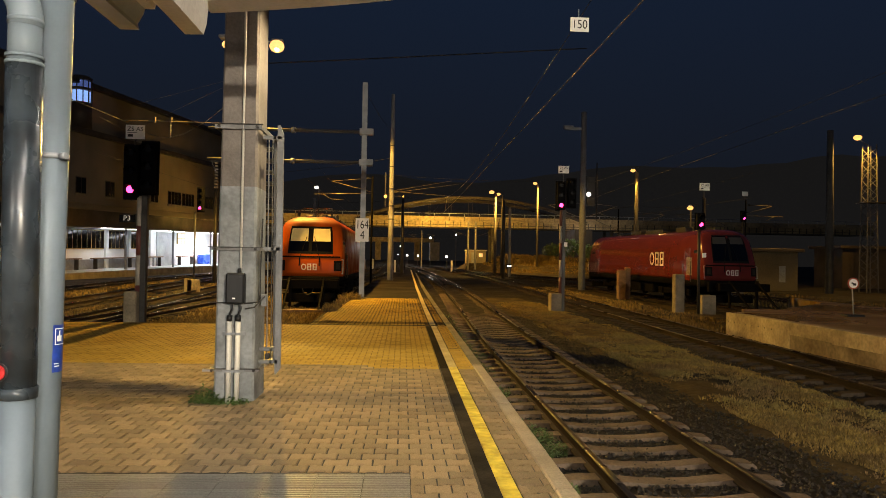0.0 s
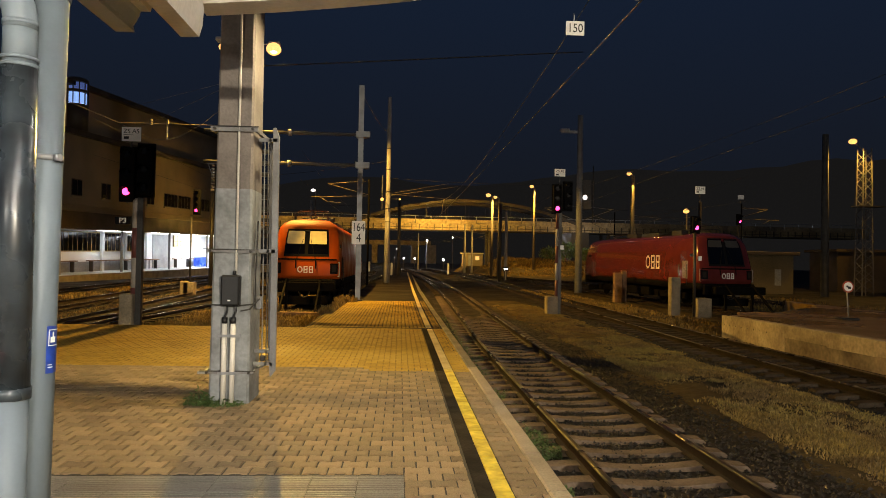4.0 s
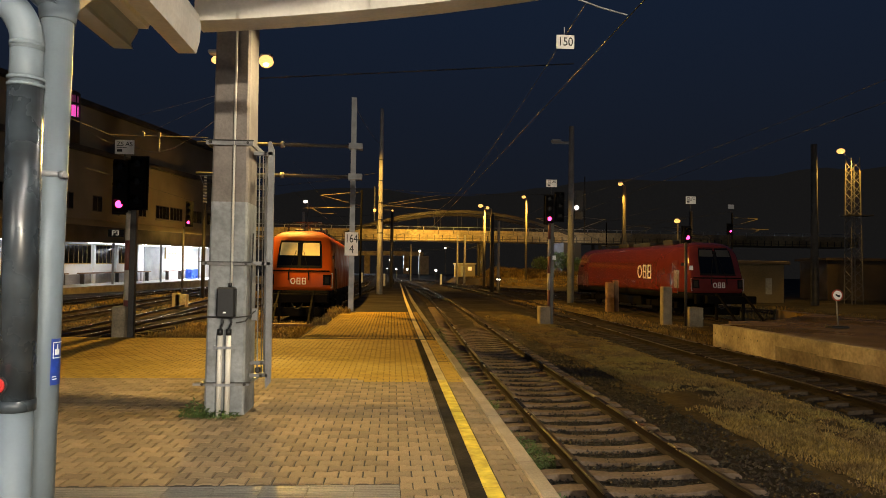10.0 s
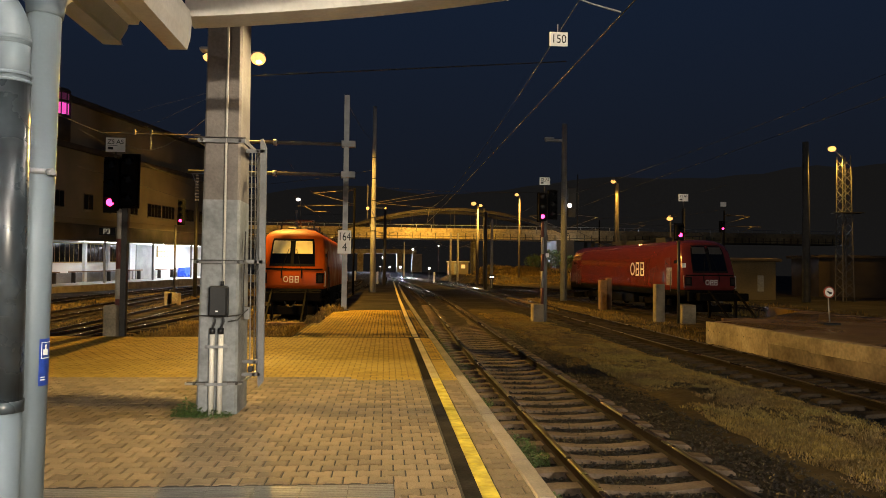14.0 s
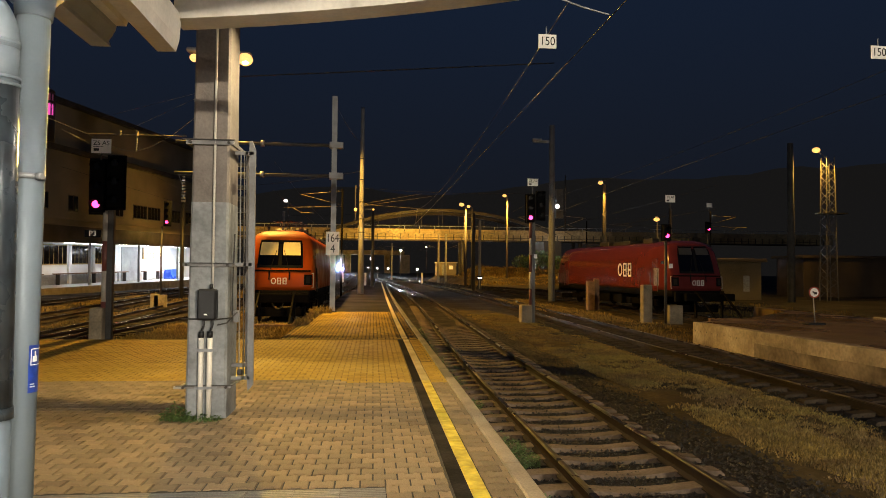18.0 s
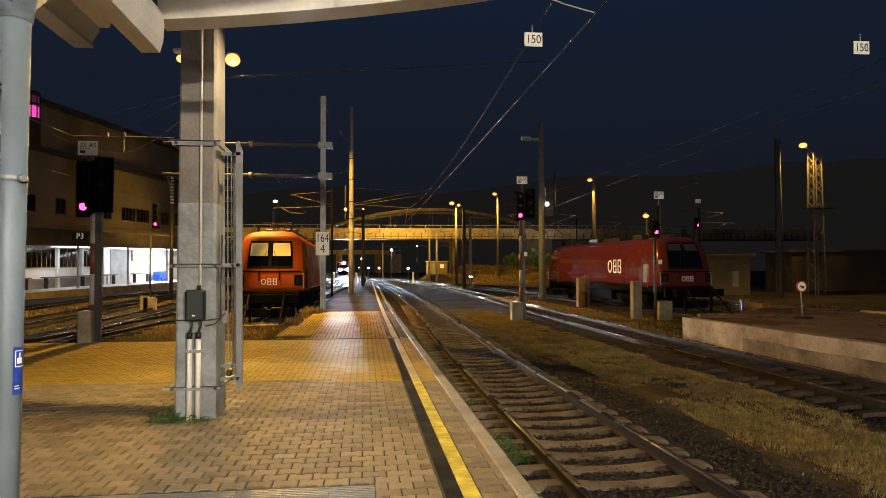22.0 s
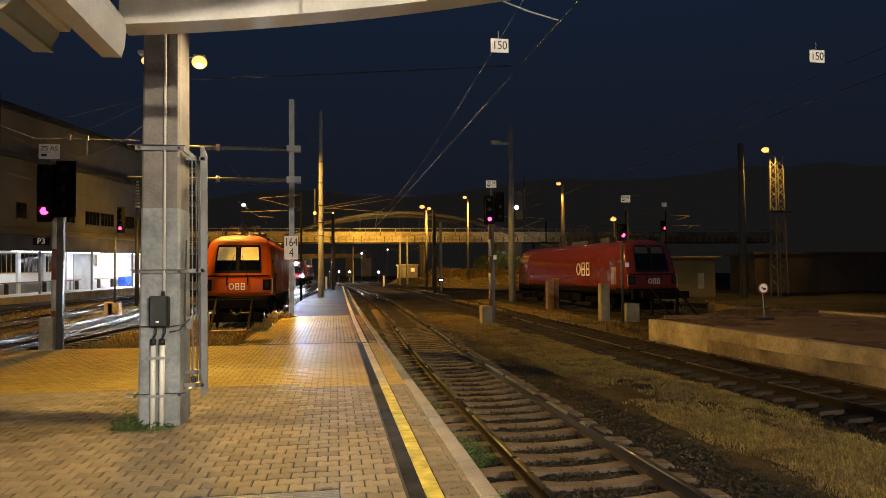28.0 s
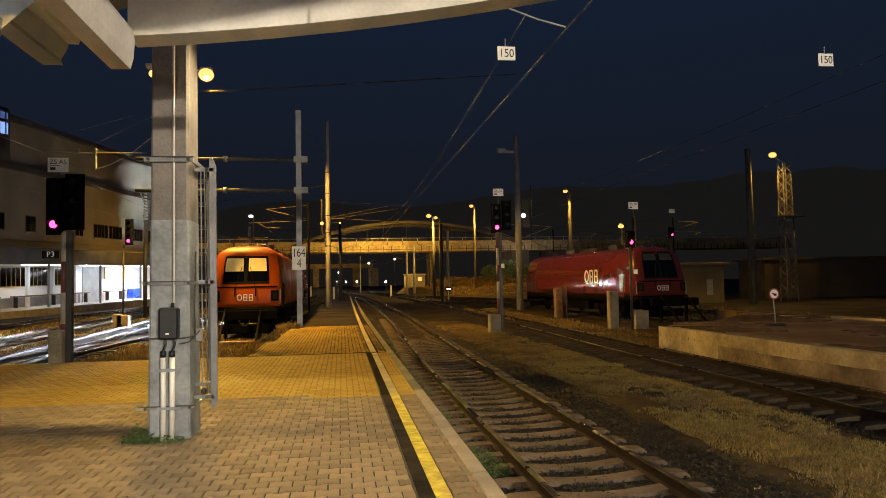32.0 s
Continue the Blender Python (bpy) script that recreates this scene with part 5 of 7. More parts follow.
    part("roof_box", b, LOCODARK, t)
    pantograph(t, 2.9, 0.1), pantograph(t, length - 3.4)
    # sides
    for sx in (-1, 1):
        rot = pose(sx * 1.482, 0, 0, 0, 0, sx * 90)
        for yd in (2.15, length - 2.15):
            dm = Matrix.Translation((sx * 1.474, yd, 0))
            dr = part("cab_door", B(box, sx * 1.474 - 0.012, sx * 1.474 + 0.012, yd - 0.36, yd + 0.36, 1.3, 3.15, 0.008), paint, t)
            part("door_window", B(box, sx * 1.462 - 0.02, sx * 1.462 + 0.02, yd - 0.25, yd + 0.25, 2.25, 2.95, 0.006), GLASSD, dr)
            for dy in (-0.46, 0.46):
                part("grab_rail", B(tube, (sx * 1.53, yd + dy, 1.25), (sx * 1.53, yd + dy, 2.4), 0.018, 6), DARKSTEEL, t)
            yw = yd - 1.0 if yd < length / 2 else yd + 1.0
            part("side_window", B(box, sx * 1.445 - 0.02, sx * 1.445 + 0.02, yw - 0.28, yw + 0.3, 2.3, 3.0, 0.006), GLASSD, t)
            b = bmesh.new()
            for k in range(3):
                box(b, sx * 1.40 - 0.06, sx * 1.40 + 0.06, yd - 0.25, yd + 0.25, 0.45 + k * 0.28, 0.48 + k * 0.28)
            part("step", b, LOCODARK, t)
        # ribs of the flat side and vents
        for y0 in np.arange(5.0, length - 4.6, 1.55):
            part("panel_seam", B(box, sx * 1.482 - 0.004, sx * 1.482 + 0.004, y0 - 0.008, y0 + 0.008, 1.45, 2.6), LOCODARK, t)
        for y0 in (5.6, 8.2, 10.8, 13.0):
            part("vent", B(box, sx * 1.33 - 0.03, sx * 1.33 + 0.03, y0, y0 + 0.7, 3.3, 3.56), LOCODARK, t)
        part("sill_stripe", B(box, sx * 1.476 - 0.006, sx * 1.476 + 0.006, 3.0, length - 3.0, 1.35, 1.43), LOCODARK, t)
    return t


LOCO_A = pose(-4.27, 31.9, RT)
orange = loco("locomotive", LOCO_A, ORANGE, "vermilion electric locomotive parked at a buffer stop, lit by sodium lamps", False)
plain_logo(orange, Matrix.Translation((0, -0.014, 1.80)), 0.29)
LOCO_B = pose(17.72, 36.3, RT, 0.35, 0, 3.6)
redloco = loco("locomotive", LOCO_B, RED, "dark red electric locomotive parked at a buffer stop in shade", True, sill=2.32, head=3.86)
plain_logo(redloco, Matrix.Translation((0, -0.014, 1.80)), 0.29)
plain_logo(redloco, Matrix.Translation((-1.503, 6.2, 2.5)) @ pose(0, 0, 0, 0, 0, -90), 0.84)
# pale panel painted in place of the door's streaky reflection
part("white_panel", B(box, -1.505, -1.49, 1.6, 2.25, 1.6, 2.6), material("streak_reflection", (0.30, 0.28, 0.28), (0.10, 0.045, 0.04), 0.25, small=7, big=4.5, bump=0.1, grain=0.8), redloco, "streaky white reflection painted as a panel beside the cab door")


# ---- buffer stops ----
def buffer_stop(m, label, timber):
    t = thing("buffer_stop", m, label, "buffer stop", "buffer stops")
    for x in (-0.75, 0.75):
        part("rail_leg", B(beam, (x, -1.9, 0.0), (x, 0.0, 1.35), 0.07, 0.1), LOCODARK, t)
        part("rail_post", B(beam, (x, 0.05, -0.1), (x, 0.0, 1.4), 0.1, 0.14), LOCODARK, t)
        part("buffer_pad", B(tube, (x * 1.17, 0.1, 1.05), (x * 1.17, 0.3, 1.05), 0.22, 14), LOCODARK, t)
    part("cross_beam", B(box, -1.4, 1.4, -0.18, 0.1, 0.85, 1.25, 0.03), timber, t)
    part("foot_beam", B(box, -1.1, 1.1, -1.95, -1.7, -0.15, 0.05, 0.02), RUST, t)


buffer_stop(pose(-4.25, 31.15, RT), "old buffer stop of bent rails with a dark beam", LOCODARK)
buffer_stop(pose(17.85, 35.3, RT, 0, 0, 3.6), "old buffer stop of bent rails with a dark beam", LOCODARK)


# ---- signals ----
def plate(parent, x, z, w, h, y, name="sign_plate", mat=None):
    return part(name, B(box, x - w / 2, x + w / 2, y - 0.012, y, z - h / 2, z + h / 2, 0.004), mat or WHITESIGN, parent)


def colour_signal(m, h, heads, sign, label, block=True, stripes=True, foot=(-0.55, -0.02, 0.95)):
    """heads: x, z0, z1, red. Local z from the ground."""
    t = thing("signal", m, label, "railway signal", "colour light signals")
    if stripes:
        z = 0.9
        k = 0
        while z < h - 0.05:
            z1 = min(z + 0.82, h)
            part("mast_band", B(tube, (-0.06, -0.03, z), (-0.06, -0.03, z1), 0.075, 14), MASTWHITE if k % 2 else REDPAINT, t)
            z, k = z1, k + 1
        part("mast_back", B(box, 0.0, 0.16, -0.08, 0.08, 0.1, h, 0.01), DARKSTEEL, t)
    else:
        part("mast_post", B(tube, (0, 0, 0), (0, 0, h), 0.07, 12), DARKSTEEL, t)
    if block:
        part("footing", B(box, foot[0], foot[1], -0.3, 0.3, -0.2, foot[2], 0.03), FOOTCON, t, "stained concrete footing")
    for x, z0, z1, red in heads:
        w = 0.2
        hd = part("signal_head", B(box, x - w, x + w, -0.22, -0.05, z0, z1, 0.03), SIGBLACK, t)
        n = max(2, int((z1 - z0) / 0.36))
        for i in range(n):
            zc = z0 + 0.22 + i * (z1 - z0 - 0.4) / max(1, n - 1)
            b = bmesh.new()
            for k in range(9):
                a0, a1 = radians(-10 + k * 22), radians(-10 + (k + 1) * 22)
                p = [Vector((x + 0.12 * math.cos(a), -0.22, zc + 0.12 * math.sin(a))) for a in (a0, a1)]
                vs = [b.verts.new(v) for v in (p[0], p[1], p[1] + Vector((0, -0.2, 0.0)), p[0] + Vector((0, -0.2, 0.0)))]
                b.faces.new(vs)
            r = bmesh.ops.solidify(b, geom=b.faces[:], thickness=0.006)
            part("hood", b, SIGBLACK, hd)
            lit = red and i == 0
            part("lens", B(tube, (x, -0.225, zc), (x, -0.235, zc), 0.1, 16), GLOWRED if lit else GLASSD, hd, "red light" if lit else "")
        part("backboard", B(box, x - w - 0.05, x + w + 0.05, -0.05, -0.03, z0 - 0.05, z1 + 0.05, 0.01), SIGBLACK, hd)
    if sign:
        sx, sz, sw, sh, text = sign
        p = plate(t, sx, sz, sw, sh, -0.1)
        if text:
            writing("lettering", "ZS AS", sh * 0.44, Matrix.Translation((sx, -0.116, sz + sh * 0.2)), INK, p, 1.0 if sw < 0.6 else 1.1)
            part("text_bar", B(box, sx - sw * 0.38, sx - sw * 0.12, -0.116, -0.112, sz - sh * 0.34, sz - sh * 0.16), INK, p)
            part("text_bar", B(box, sx - sw * 0.4, sx + sw * 0.1, -0.116, -0.112, sz - sh * 0.06, sz - sh * 0.03), INK, p)
        part("sign_stalk", B(box, sx - 0.02, sx + 0.02, -0.1, -0.07, sz - sh * 1.6, sz - sh / 2), DARKSTEEL, t)
    return t


SL = colour_signal(pose(-7.2, 19.5, GZ - 0.12), 4.2, [(-0.26, 4.12, 5.55, True), (0.20, 4.25, 5.65, False)], (-0.20, 5.93, 0.52, 0.39, True), "tall colour light signal showing red, on a red and white mast", foot=(-0.34, 0.0, 1.56))
num = plate(SL, -0.35, 3.55, 0.42, 0.2, -0.14, "track_sign", SIGBLACK)
writing("lettering", "P3", 0.2, Matrix.Translation((-0.35, -0.156, 3.55)), WHITESIGN, num)
SL2 = colour_signal(pose(-13.6, 46.0, GZ), 5.3, [(0.35, 5.35, 6.9, True)], None, "colour light signal showing red, further along the sidings", stripes=False)
part("footing", B(box, -0.35, 0.35, -0.3, 0.3, -0.1, 0.9, 0.03), DAMP, SL2)
SR = colour_signal(pose(7.62, 32.9, GZ), 5.0, [(-0.1, 4.95, 6.3, True), (0.42, 5.1, 6.45, False)], (0.02, 6.9, 0.52, 0.36, True), "colour light signal showing red, on a red and white mast")
plate(SR, 0.16, 3.3, 0.16, 0.2, -0.14, "track_sign", WHITESIGN)
SR2 = colour_signal(pose(14.25, 32.6, GZ), 4.6, [(0.0, 4.15, 4.9, True)], (0.2, 6.2, 0.5, 0.36, True), "colour light signal showing red beside the parked locomotive", block=False, stripes=False)
plate(SR2, 0.2, 2.9, 0.2, 0.22, -0.14, "track_sign", WHITESIGN)
part("side_footing", B(box, 0.05, 0.75, -0.3, 0.3, -0.2, 0.98, 0.03), FOOTCON, SR2)
colour_signal(pose(27.2, 54.0, GZ), 6.0, [(0.0, 6.0, 6.8, True)], (0.1, 8.2, 0.5, 0.36, False), "far colour light signal showing red in the dark yard", stripes=False)

solo("cable_bollard", B(box, 13.35, 13.83, 33.2, 33.6, GZ - 0.1, 1.18, 0.03), FOOTCON, "pale concrete post with a cable cabinet", "bollard")
bm = bmesh.new()
box(bm, 14.15, 14.62, 44.6, 45.1, GZ - 0.1, 1.25, 0.02), box(bm, 14.7, 15.0, 44.8, 45.2, GZ - 0.1, 1.4, 0.02)
solo("cable_post", bm, RUST, "pair of rusty brown stump posts", "post")


# round prohibition sign on a weighted foot
def round_sign():
    t = thing("no_entry_sign", pose(15.3, 22.7, -0.02), "small round no-walking sign on a stick with a weighted foot", "sign")
    part("stick", B(tube, (0.03, 0, 0.05), (-0.02, 0, 0.98), 0.022, 8), GALV, t)
    part("foot", B(box, -0.32, 0.32, -0.2, 0.2, 0, 0.07, 0.02), BOXBLACK, t)
    d = part("disc", B(tube, (0, -0.03, 1.13), (0, -0.015, 1.13), 0.2, 28), material("sign_ring", (0.50, 0.10, 0.06), rough=0.4, bump=0), t, "red-ringed disc")
    part("disc_field", B(tube, (0, -0.034, 1.13), (0, -0.03, 1.13), 0.155, 28), WHITESIGN, d)
    b = bmesh.new()
    beam(b, (-0.07, -0.037, 1.16), (0.03, -0.037, 1.10), 0.004, 0.05), box(b, -0.01, 0.09, -0.039, -0.035, 1.06, 1.14)
    part("symbol", b, INK, d)


round_sign()


# ---- posts and lamps ----
def steel_post(m, h, w, label, base=0.0):
    t = thing("catenary_post", m, label, "mast", "catenary posts")
    b = bmesh.new()
    box(b, -w / 2, w / 2, -w / 2 - 0.01, -w / 2 + 0.01, base, h), box(b, -w / 2, w / 2, w / 2 - 0.01, w / 2 + 0.01, base, h), box(b, -0.012, 0.012, -w / 2 + 0.01, w / 2 - 0.01, base, h)
    part("shaft", b, GALV, t)
    part("base_plate", B(box, -w, w, -w, w, base, base + 0.04), DARKSTEEL, t)
    return t


# pipe steel darkened so that lamplight hardly shows on it
DULLSTEEL = material("unlit_pipe_steel", (0.06, 0.06, 0.062), (0.04, 0.04, 0.042), 0.7, 0.0, small=30, big=2, grain=0.3, bump=0.1)
P164 = steel_post(pose(-1.72, 29.3, 0), 9.1, 0.21, "grey steel post with two long cross pipes and a kilometre sign")
sg = part("kilometre_sign", B(box, -0.29, 0.27, -0.2, -0.18, 2.38, 3.36, 0.006), WHITESIGN, P164, "white kilometre sign reading 164 over 4")
writing("lettering", "164", 0.50, Matrix.Translation((-0.01, -0.205, 3.08)), INK, sg, 0.72)
writing("lettering", "4", 0.50, Matrix.Translation((0.0, -0.205, 2.64)), INK, sg, 0.8)
for z in (7.02, 5.72):
    arm = part("cross_pipe", B(tube, (-6.5, 0.0, z), (0.2, 0.0, z), 0.07, 10), DULLSTEEL, P164)
    part("pipe_clamp", B(box, -0.2, 0.38, -0.17, 0.17, z - 0.13, z + 0.13, 0.01), GALV, arm)
    part("pipe_joint", B(tube, (-3.05, 0, z), (-2.9, 0, z), 0.13, 10), GALV, arm)



def concrete_post(m, h, r0, r1, label, mat=None):
    t = thing("catenary_post", m, label, "mast", "catenary posts")
    part("shaft", B(tube, (0, 0, -0.1), (0, 0, h), r0, 12, r1), mat or CONCRETE, t)
    return t


POSTDIM = material("dim_post", (0.075, 0.073, 0.07), (0.05, 0.049, 0.047), 0.85, small=20, big=1.5)
P690 = concrete_post(pose(-0.96, 52.8, rise(52.8)), 14.2, 0.24, 0.13, "slender concrete post lit yellow at its foot")
for z in (4.6, 5.6, 6.9, 8.6, 10.2):
    part("band", B(tube, (0, 0, z), (0, 0, z + 0.08), 0.25 - 0.008 * z, 10), DARKSTEEL, P690)
b = bmesh.new()
box(b, -0.5, -0.42, -0.05, 0.05, 5.6, 8.2)
part("side_bar", b, DARKSTEEL, P690)
part("lamp_arm", B(beam, (-0.5, -0.1, 6.4), (1.0, -0.1, 6.4), 0.05, 0.05), DARKSTEEL, P690)
part("lamp_bracket", B(beam, (-0.42, -0.1, 6.42), (-0.42, -1.4, 6.42), 0.05, 0.05), DARKSTEEL, P690)
part("lamp_bulb", B(ball, (-0.42, -1.3, 6.24), 0.13), GLOWS2, P690)
part("lamp_bulb", B(ball, (0.9, -0.3, 6.36), 0.07), GLOWS2, P690)
P1030 = concrete_post(pose(14.75, 56.3, GZ + rise(56.3)), 14.8, 0.30, 0.22, "tall grey concrete post with a white lamp", material("grey_post", (0.20, 0.205, 0.21), (0.15, 0.152, 0.155), 0.8, small=20, big=1.5))
part("camera_arm", B(box, -1.6, 0, -0.1, 0.1, 13.3, 13.5), GALV, P1030)
part("camera", B(box, -1.7, -0.9, -0.2, 0.2, 13.4, 13.65, 0.05), GALV, P1030)
part("lamp_box", B(box, 0.3, 0.9, -0.3, 0.1, 7.0, 9.4), DARKSTEEL, P1030)
part("lamp_bulb", B(ball, (0.35, -0.45, 7.95), 0.2), GLOWW, P1030)
part("stub_pipe", B(tube, (1.15, 0, 6.0), (1.15, 0, 10.6), 0.05, 8), DARKSTEEL, P1030)
for x, y, h, r, lab in ((12.25, 84.2, 9.6, 0.24, "dark steel catenary post between the tracks"), (-0.1, 72, 8.9, 0.2, "dark catenary post past the platform end"), (13.6, 88, 9.0, 0.22, "concrete catenary post in the yard"),
                        (11.1, 118, 8.6, 0.2, "concrete catenary post before the bridge"), (12.45, 119, 8.6, 0.2, "concrete catenary post before the bridge"), (4.0, 150, 8.0, 0.16, "catenary post behind the bridge"),
                        (-10.5, 82, 9.2, 0.2, "catenary post by the arrival track"), (36.95, 58, 14.2, 0.34, "thick dark concrete post beyond the low platform"), (22.5, 66, 8.2, 0.18, "catenary post in the dark goods yard"), (29.3, 66, 8.8, 0.2, "catenary post in the dark goods yard")):
    t = concrete_post(pose(x, y, GZ + rise(y)), h, r, r * 0.75, lab, POSTDIM if r > 0.3 else DARKSTEEL if "dark" in lab else CONCRETE)


# darkness of the shaft and lamplight on the head are put into the colours
side = concrete_post(pose(-15.5, 58, GZ + rise(58)), 7.9, 0.17, 0.14, "post between sidings, coloured dark below and lamplit at its insulator head", DARKSTEEL)
for k in range(9):
    part("insulator_disc", B(tube, (0.0, 0, 7.95 + k * 0.25), (0.0, 0, 8.08 + k * 0.25), 0.17 - 0.006 * k, 10), material("lit_insulator_cream", (0.70, 0.62, 0.45), (0.55, 0.47, 0.33), 0.25, bump=0), side)
part("head_bracket", B(box, -0.5, 0.55, -0.06, 0.06, 10.15, 10.28, 0.02), GALV, side)
part("head_stay", B(tube, (-0.42, 0, 10.2), (-0.1, 0, 9.3), 0.035, 8), GALV, side)


# pole colour darkened to tone down the light of the lamp close by
POLE = material("dimmed_pole", (0.12, 0.105, 0.085), (0.08, 0.07, 0.058), 0.75, small=20, big=1.0)


def lamp_post(place, h, arm, label, glowmat, lit=None, r=0.09, bulb=0.2):
    t = thing("lamp_post", pose(*place), label, "lamp post", "yard lamp posts")
    part("pole", B(tube, (0, 0, -0.1), (0, 0, h), r, 10, r * 0.7), lit or POLE, t)
    part("arm", B(tube, (0, 0, h), (arm, -0.3, h + 0.25), 0.045, 8), GALV, t)
    hd = part("lamp_head", B(box, min(arm, arm * 1.7), max(arm, arm * 1.7), -0.5, -0.1, h + 0.18, h + 0.36, 0.04), GALV, t)
    part("lamp_bulb", B(ball, (arm * 1.35, -0.34, h + 0.12), bulb, 12, 0.7), glowmat, hd)
    return t


lamp_post((20.6, 60.2, GZ + rise(60)), 10.4, -0.35, "tall concrete lamp post with a glowing sodium lamp", GLOWS2, r=0.2, bulb=0.22)
lamp_post((21.9, 112.2, GZ + rise(112)), 14.6, -0.4, "tall lamp post near the bridge with a sodium lamp", GLOWS2, r=0.2, bulb=0.35)
lamp_post((13.4, 100.3, GZ + rise(100)), 11.9, -0.5, "lamp post by the bridge with a sodium lamp", GLOWS2, r=0.22, bulb=0.38)
lamp_post((14.9, 104.0, GZ + rise(100)), 12.0, -0.5, "lamp post by the bridge with a sodium lamp", GLOWS2, r=0.18, bulb=0.32)
# the next two posts are made up to carry the unseen fill lamps
lamp_post((9.4, -18.6, GZ), 6.0, -0.3, "unseen lamp post added for a warm white fill", GLOWS, r=0.1, bulb=0.16)
lamp_post((-12.4, -15.8, GZ), 6.8, 0.3, "second unseen lamp post added for a warm white fill", GLOWS, r=0.1, bulb=0.16)
lamp_post((-8.6, 70.4, GZ + rise(70)), 9.2, -0.15, "post with a white lamp behind the locomotive", GLOWW, r=0.07, bulb=0.24)
lamp_post((20.8, 49.0, GZ), 6.4, -0.15, "short post with a dim sodium lamp behind foliage", GLOWS2, r=0.08, bulb=0.22)



def arm_lamp():
    t = thing("added_canopy_lamp", pose(-0.6, 6.5, 4.55), "warm lamp on a short arm, added out of view at the canopy's end", "lamp")
    part("arm", B(tube, (0, 0, 0), (0, 1.5, 0.92), 0.03, 8), GALV, t)
    part("lamp_head", B(box, -0.14, 0.14, 1.45, 1.95, 0.88, 0.98, 0.03), GALV, t)
    part("lamp_bulb", B(box, -0.1, 0.1, 1.55, 1.85, 0.855, 0.878), GLOWS, t)


arm_lamp()
# two sodium lamp masts, their poles behind the concrete mast
def mast_lamp(foot, bulb, r, label):
    t = thing("lamp_post", pose(*foot), label, "lamp post", "yard lamp posts")
    d = Vector(bulb) - Vector(foot)
    part("pole", B(tube, (0, 0, -0.3), (0, 0, d.z + 0.3), 0.13, 12, 0.08), GALV, t)
    part("arm", B(tube, (0, 0, d.z + 0.2), (d.x * 0.8, d.y * 0.8, d.z + 0.32), 0.04, 8), GALV, t)
    hd = part("lamp_head", B(box, d.x - 0.35, d.x + 0.35, d.y - 0.1, d.y + 0.35, d.z + 0.27, d.z + 0.45, 0.05), GALV, t)
    part("lamp_bulb", B(ball, (d.x, d.y, d.z), r, 14, 0.85), GLOWS, hd)


mast_lamp((-8.6, 40.7, GZ), (-7.55, 40.55, 13.94), 0.43, "tall mast with a bright sodium lamp on an arm")
mast_lamp((-7.05, 30.6, GZ), (-7.79, 30.3, 10.83), 0.20, "mast with a sodium lamp shining on the parked locomotive")
# lattice tower
LATTICE = material("painted_lattice", (0.11, 0.105, 0.095), (0.08, 0.075, 0.07), 0.7, small=20, big=1)


def lattice(m, h, w, label):
    t = thing("lattice_tower", m, label, "lattice mast")
    for sx in (-1, 1):
        for sy in (-1, 1):
            part("leg", B(beam, (sx * w / 2, sy * w / 2, -0.1), (sx * w * 0.36, sy * w * 0.36, h), 0.09, 0.09), LATTICE, t)
    z, k = 0.3, 0
    while z < h - 0.7:
        b = bmesh.new()
        f0, f1 = (1 - 0.28 * z / h) * w / 2, (1 - 0.28 * (z + 0.72) / h) * w / 2
        s = 1 if k % 2 else -1
        beam(b, (-s * f0, -f0, z), (s * f1, -f1, z + 0.72), 0.05, 0.05), beam(b, (-s * f0, f0, z), (s * f1, f1, z + 0.72), 0.05, 0.05)
        beam(b, (-f0, -s * f0, z), (-f1, s * f1, z + 0.72), 0.05, 0.05), beam(b, (f0, -s * f0, z), (f1, s * f1, z + 0.72), 0.05, 0.05)
        part("lattice_bar", b, LATTICE, t)
        z, k = z + 0.72, k + 1
    return t


tw = lattice(pose(42.75, 61.2, GZ + rise(61)), 13.6, 1.1, "steel lattice tower with a glowing sodium lamp on top")
part("lamp_arm", B(tube, (-0.3, 0, 13.6), (-1.1, -0.2, 14.1), 0.05, 8), GALV, tw)
part("lamp_bulb", B(ball, (-1.35, -0.3, 14.2), 0.36, 12, 0.7), GLOWS2, tw)
part("platform_deck", B(box, -0.9, 1.6, -0.6, 0.6, 8.2, 8.3), DARKSTEEL, tw)


# ---- overhead line ----
def wires(name, segs, r, label, mat=None):
    """A wire through the ends of segs; a break in them starts a new strand."""
    bm = bmesh.new()
    runs = []
    for a, b in segs:
        if runs and (Vector(runs[-1][-1]) - Vector(a)).length < 1e-4:
            runs[-1].append(b)
        else:
            runs.append([a, b])
    for run in runs:
        prev = None
        for i, p in enumerate(run):
            d = Vector(run[min(i + 1, len(run) - 1)]) - Vector(run[max(i - 1, 0)])
            q = d.to_track_quat("Z", "Y")
            ring = [bm.verts.new(Vector(p) + q @ Vector((r * math.cos(1.2566 * k), r * math.sin(1.2566 * k), 0))) for k in range(5)]
            if prev:
                for k in range(5):
                    bm.faces.new((prev[k], prev[(k + 1) % 5], ring[(k + 1) % 5], ring[k])).smooth = True
            prev = ring
    return solo(name, bm, mat or WIRE, label, "overhead wire", "overhead line")


def span(p, q, sag, n=12):
    out = []
    for i in range(n + 1):
        s = i / n
        v = Vector(p).lerp(Vector(q), s)
        v.z -= sag * 4 * s * (1 - s)
        out.append(tuple(v))
    return list(zip(out, out[1:]))


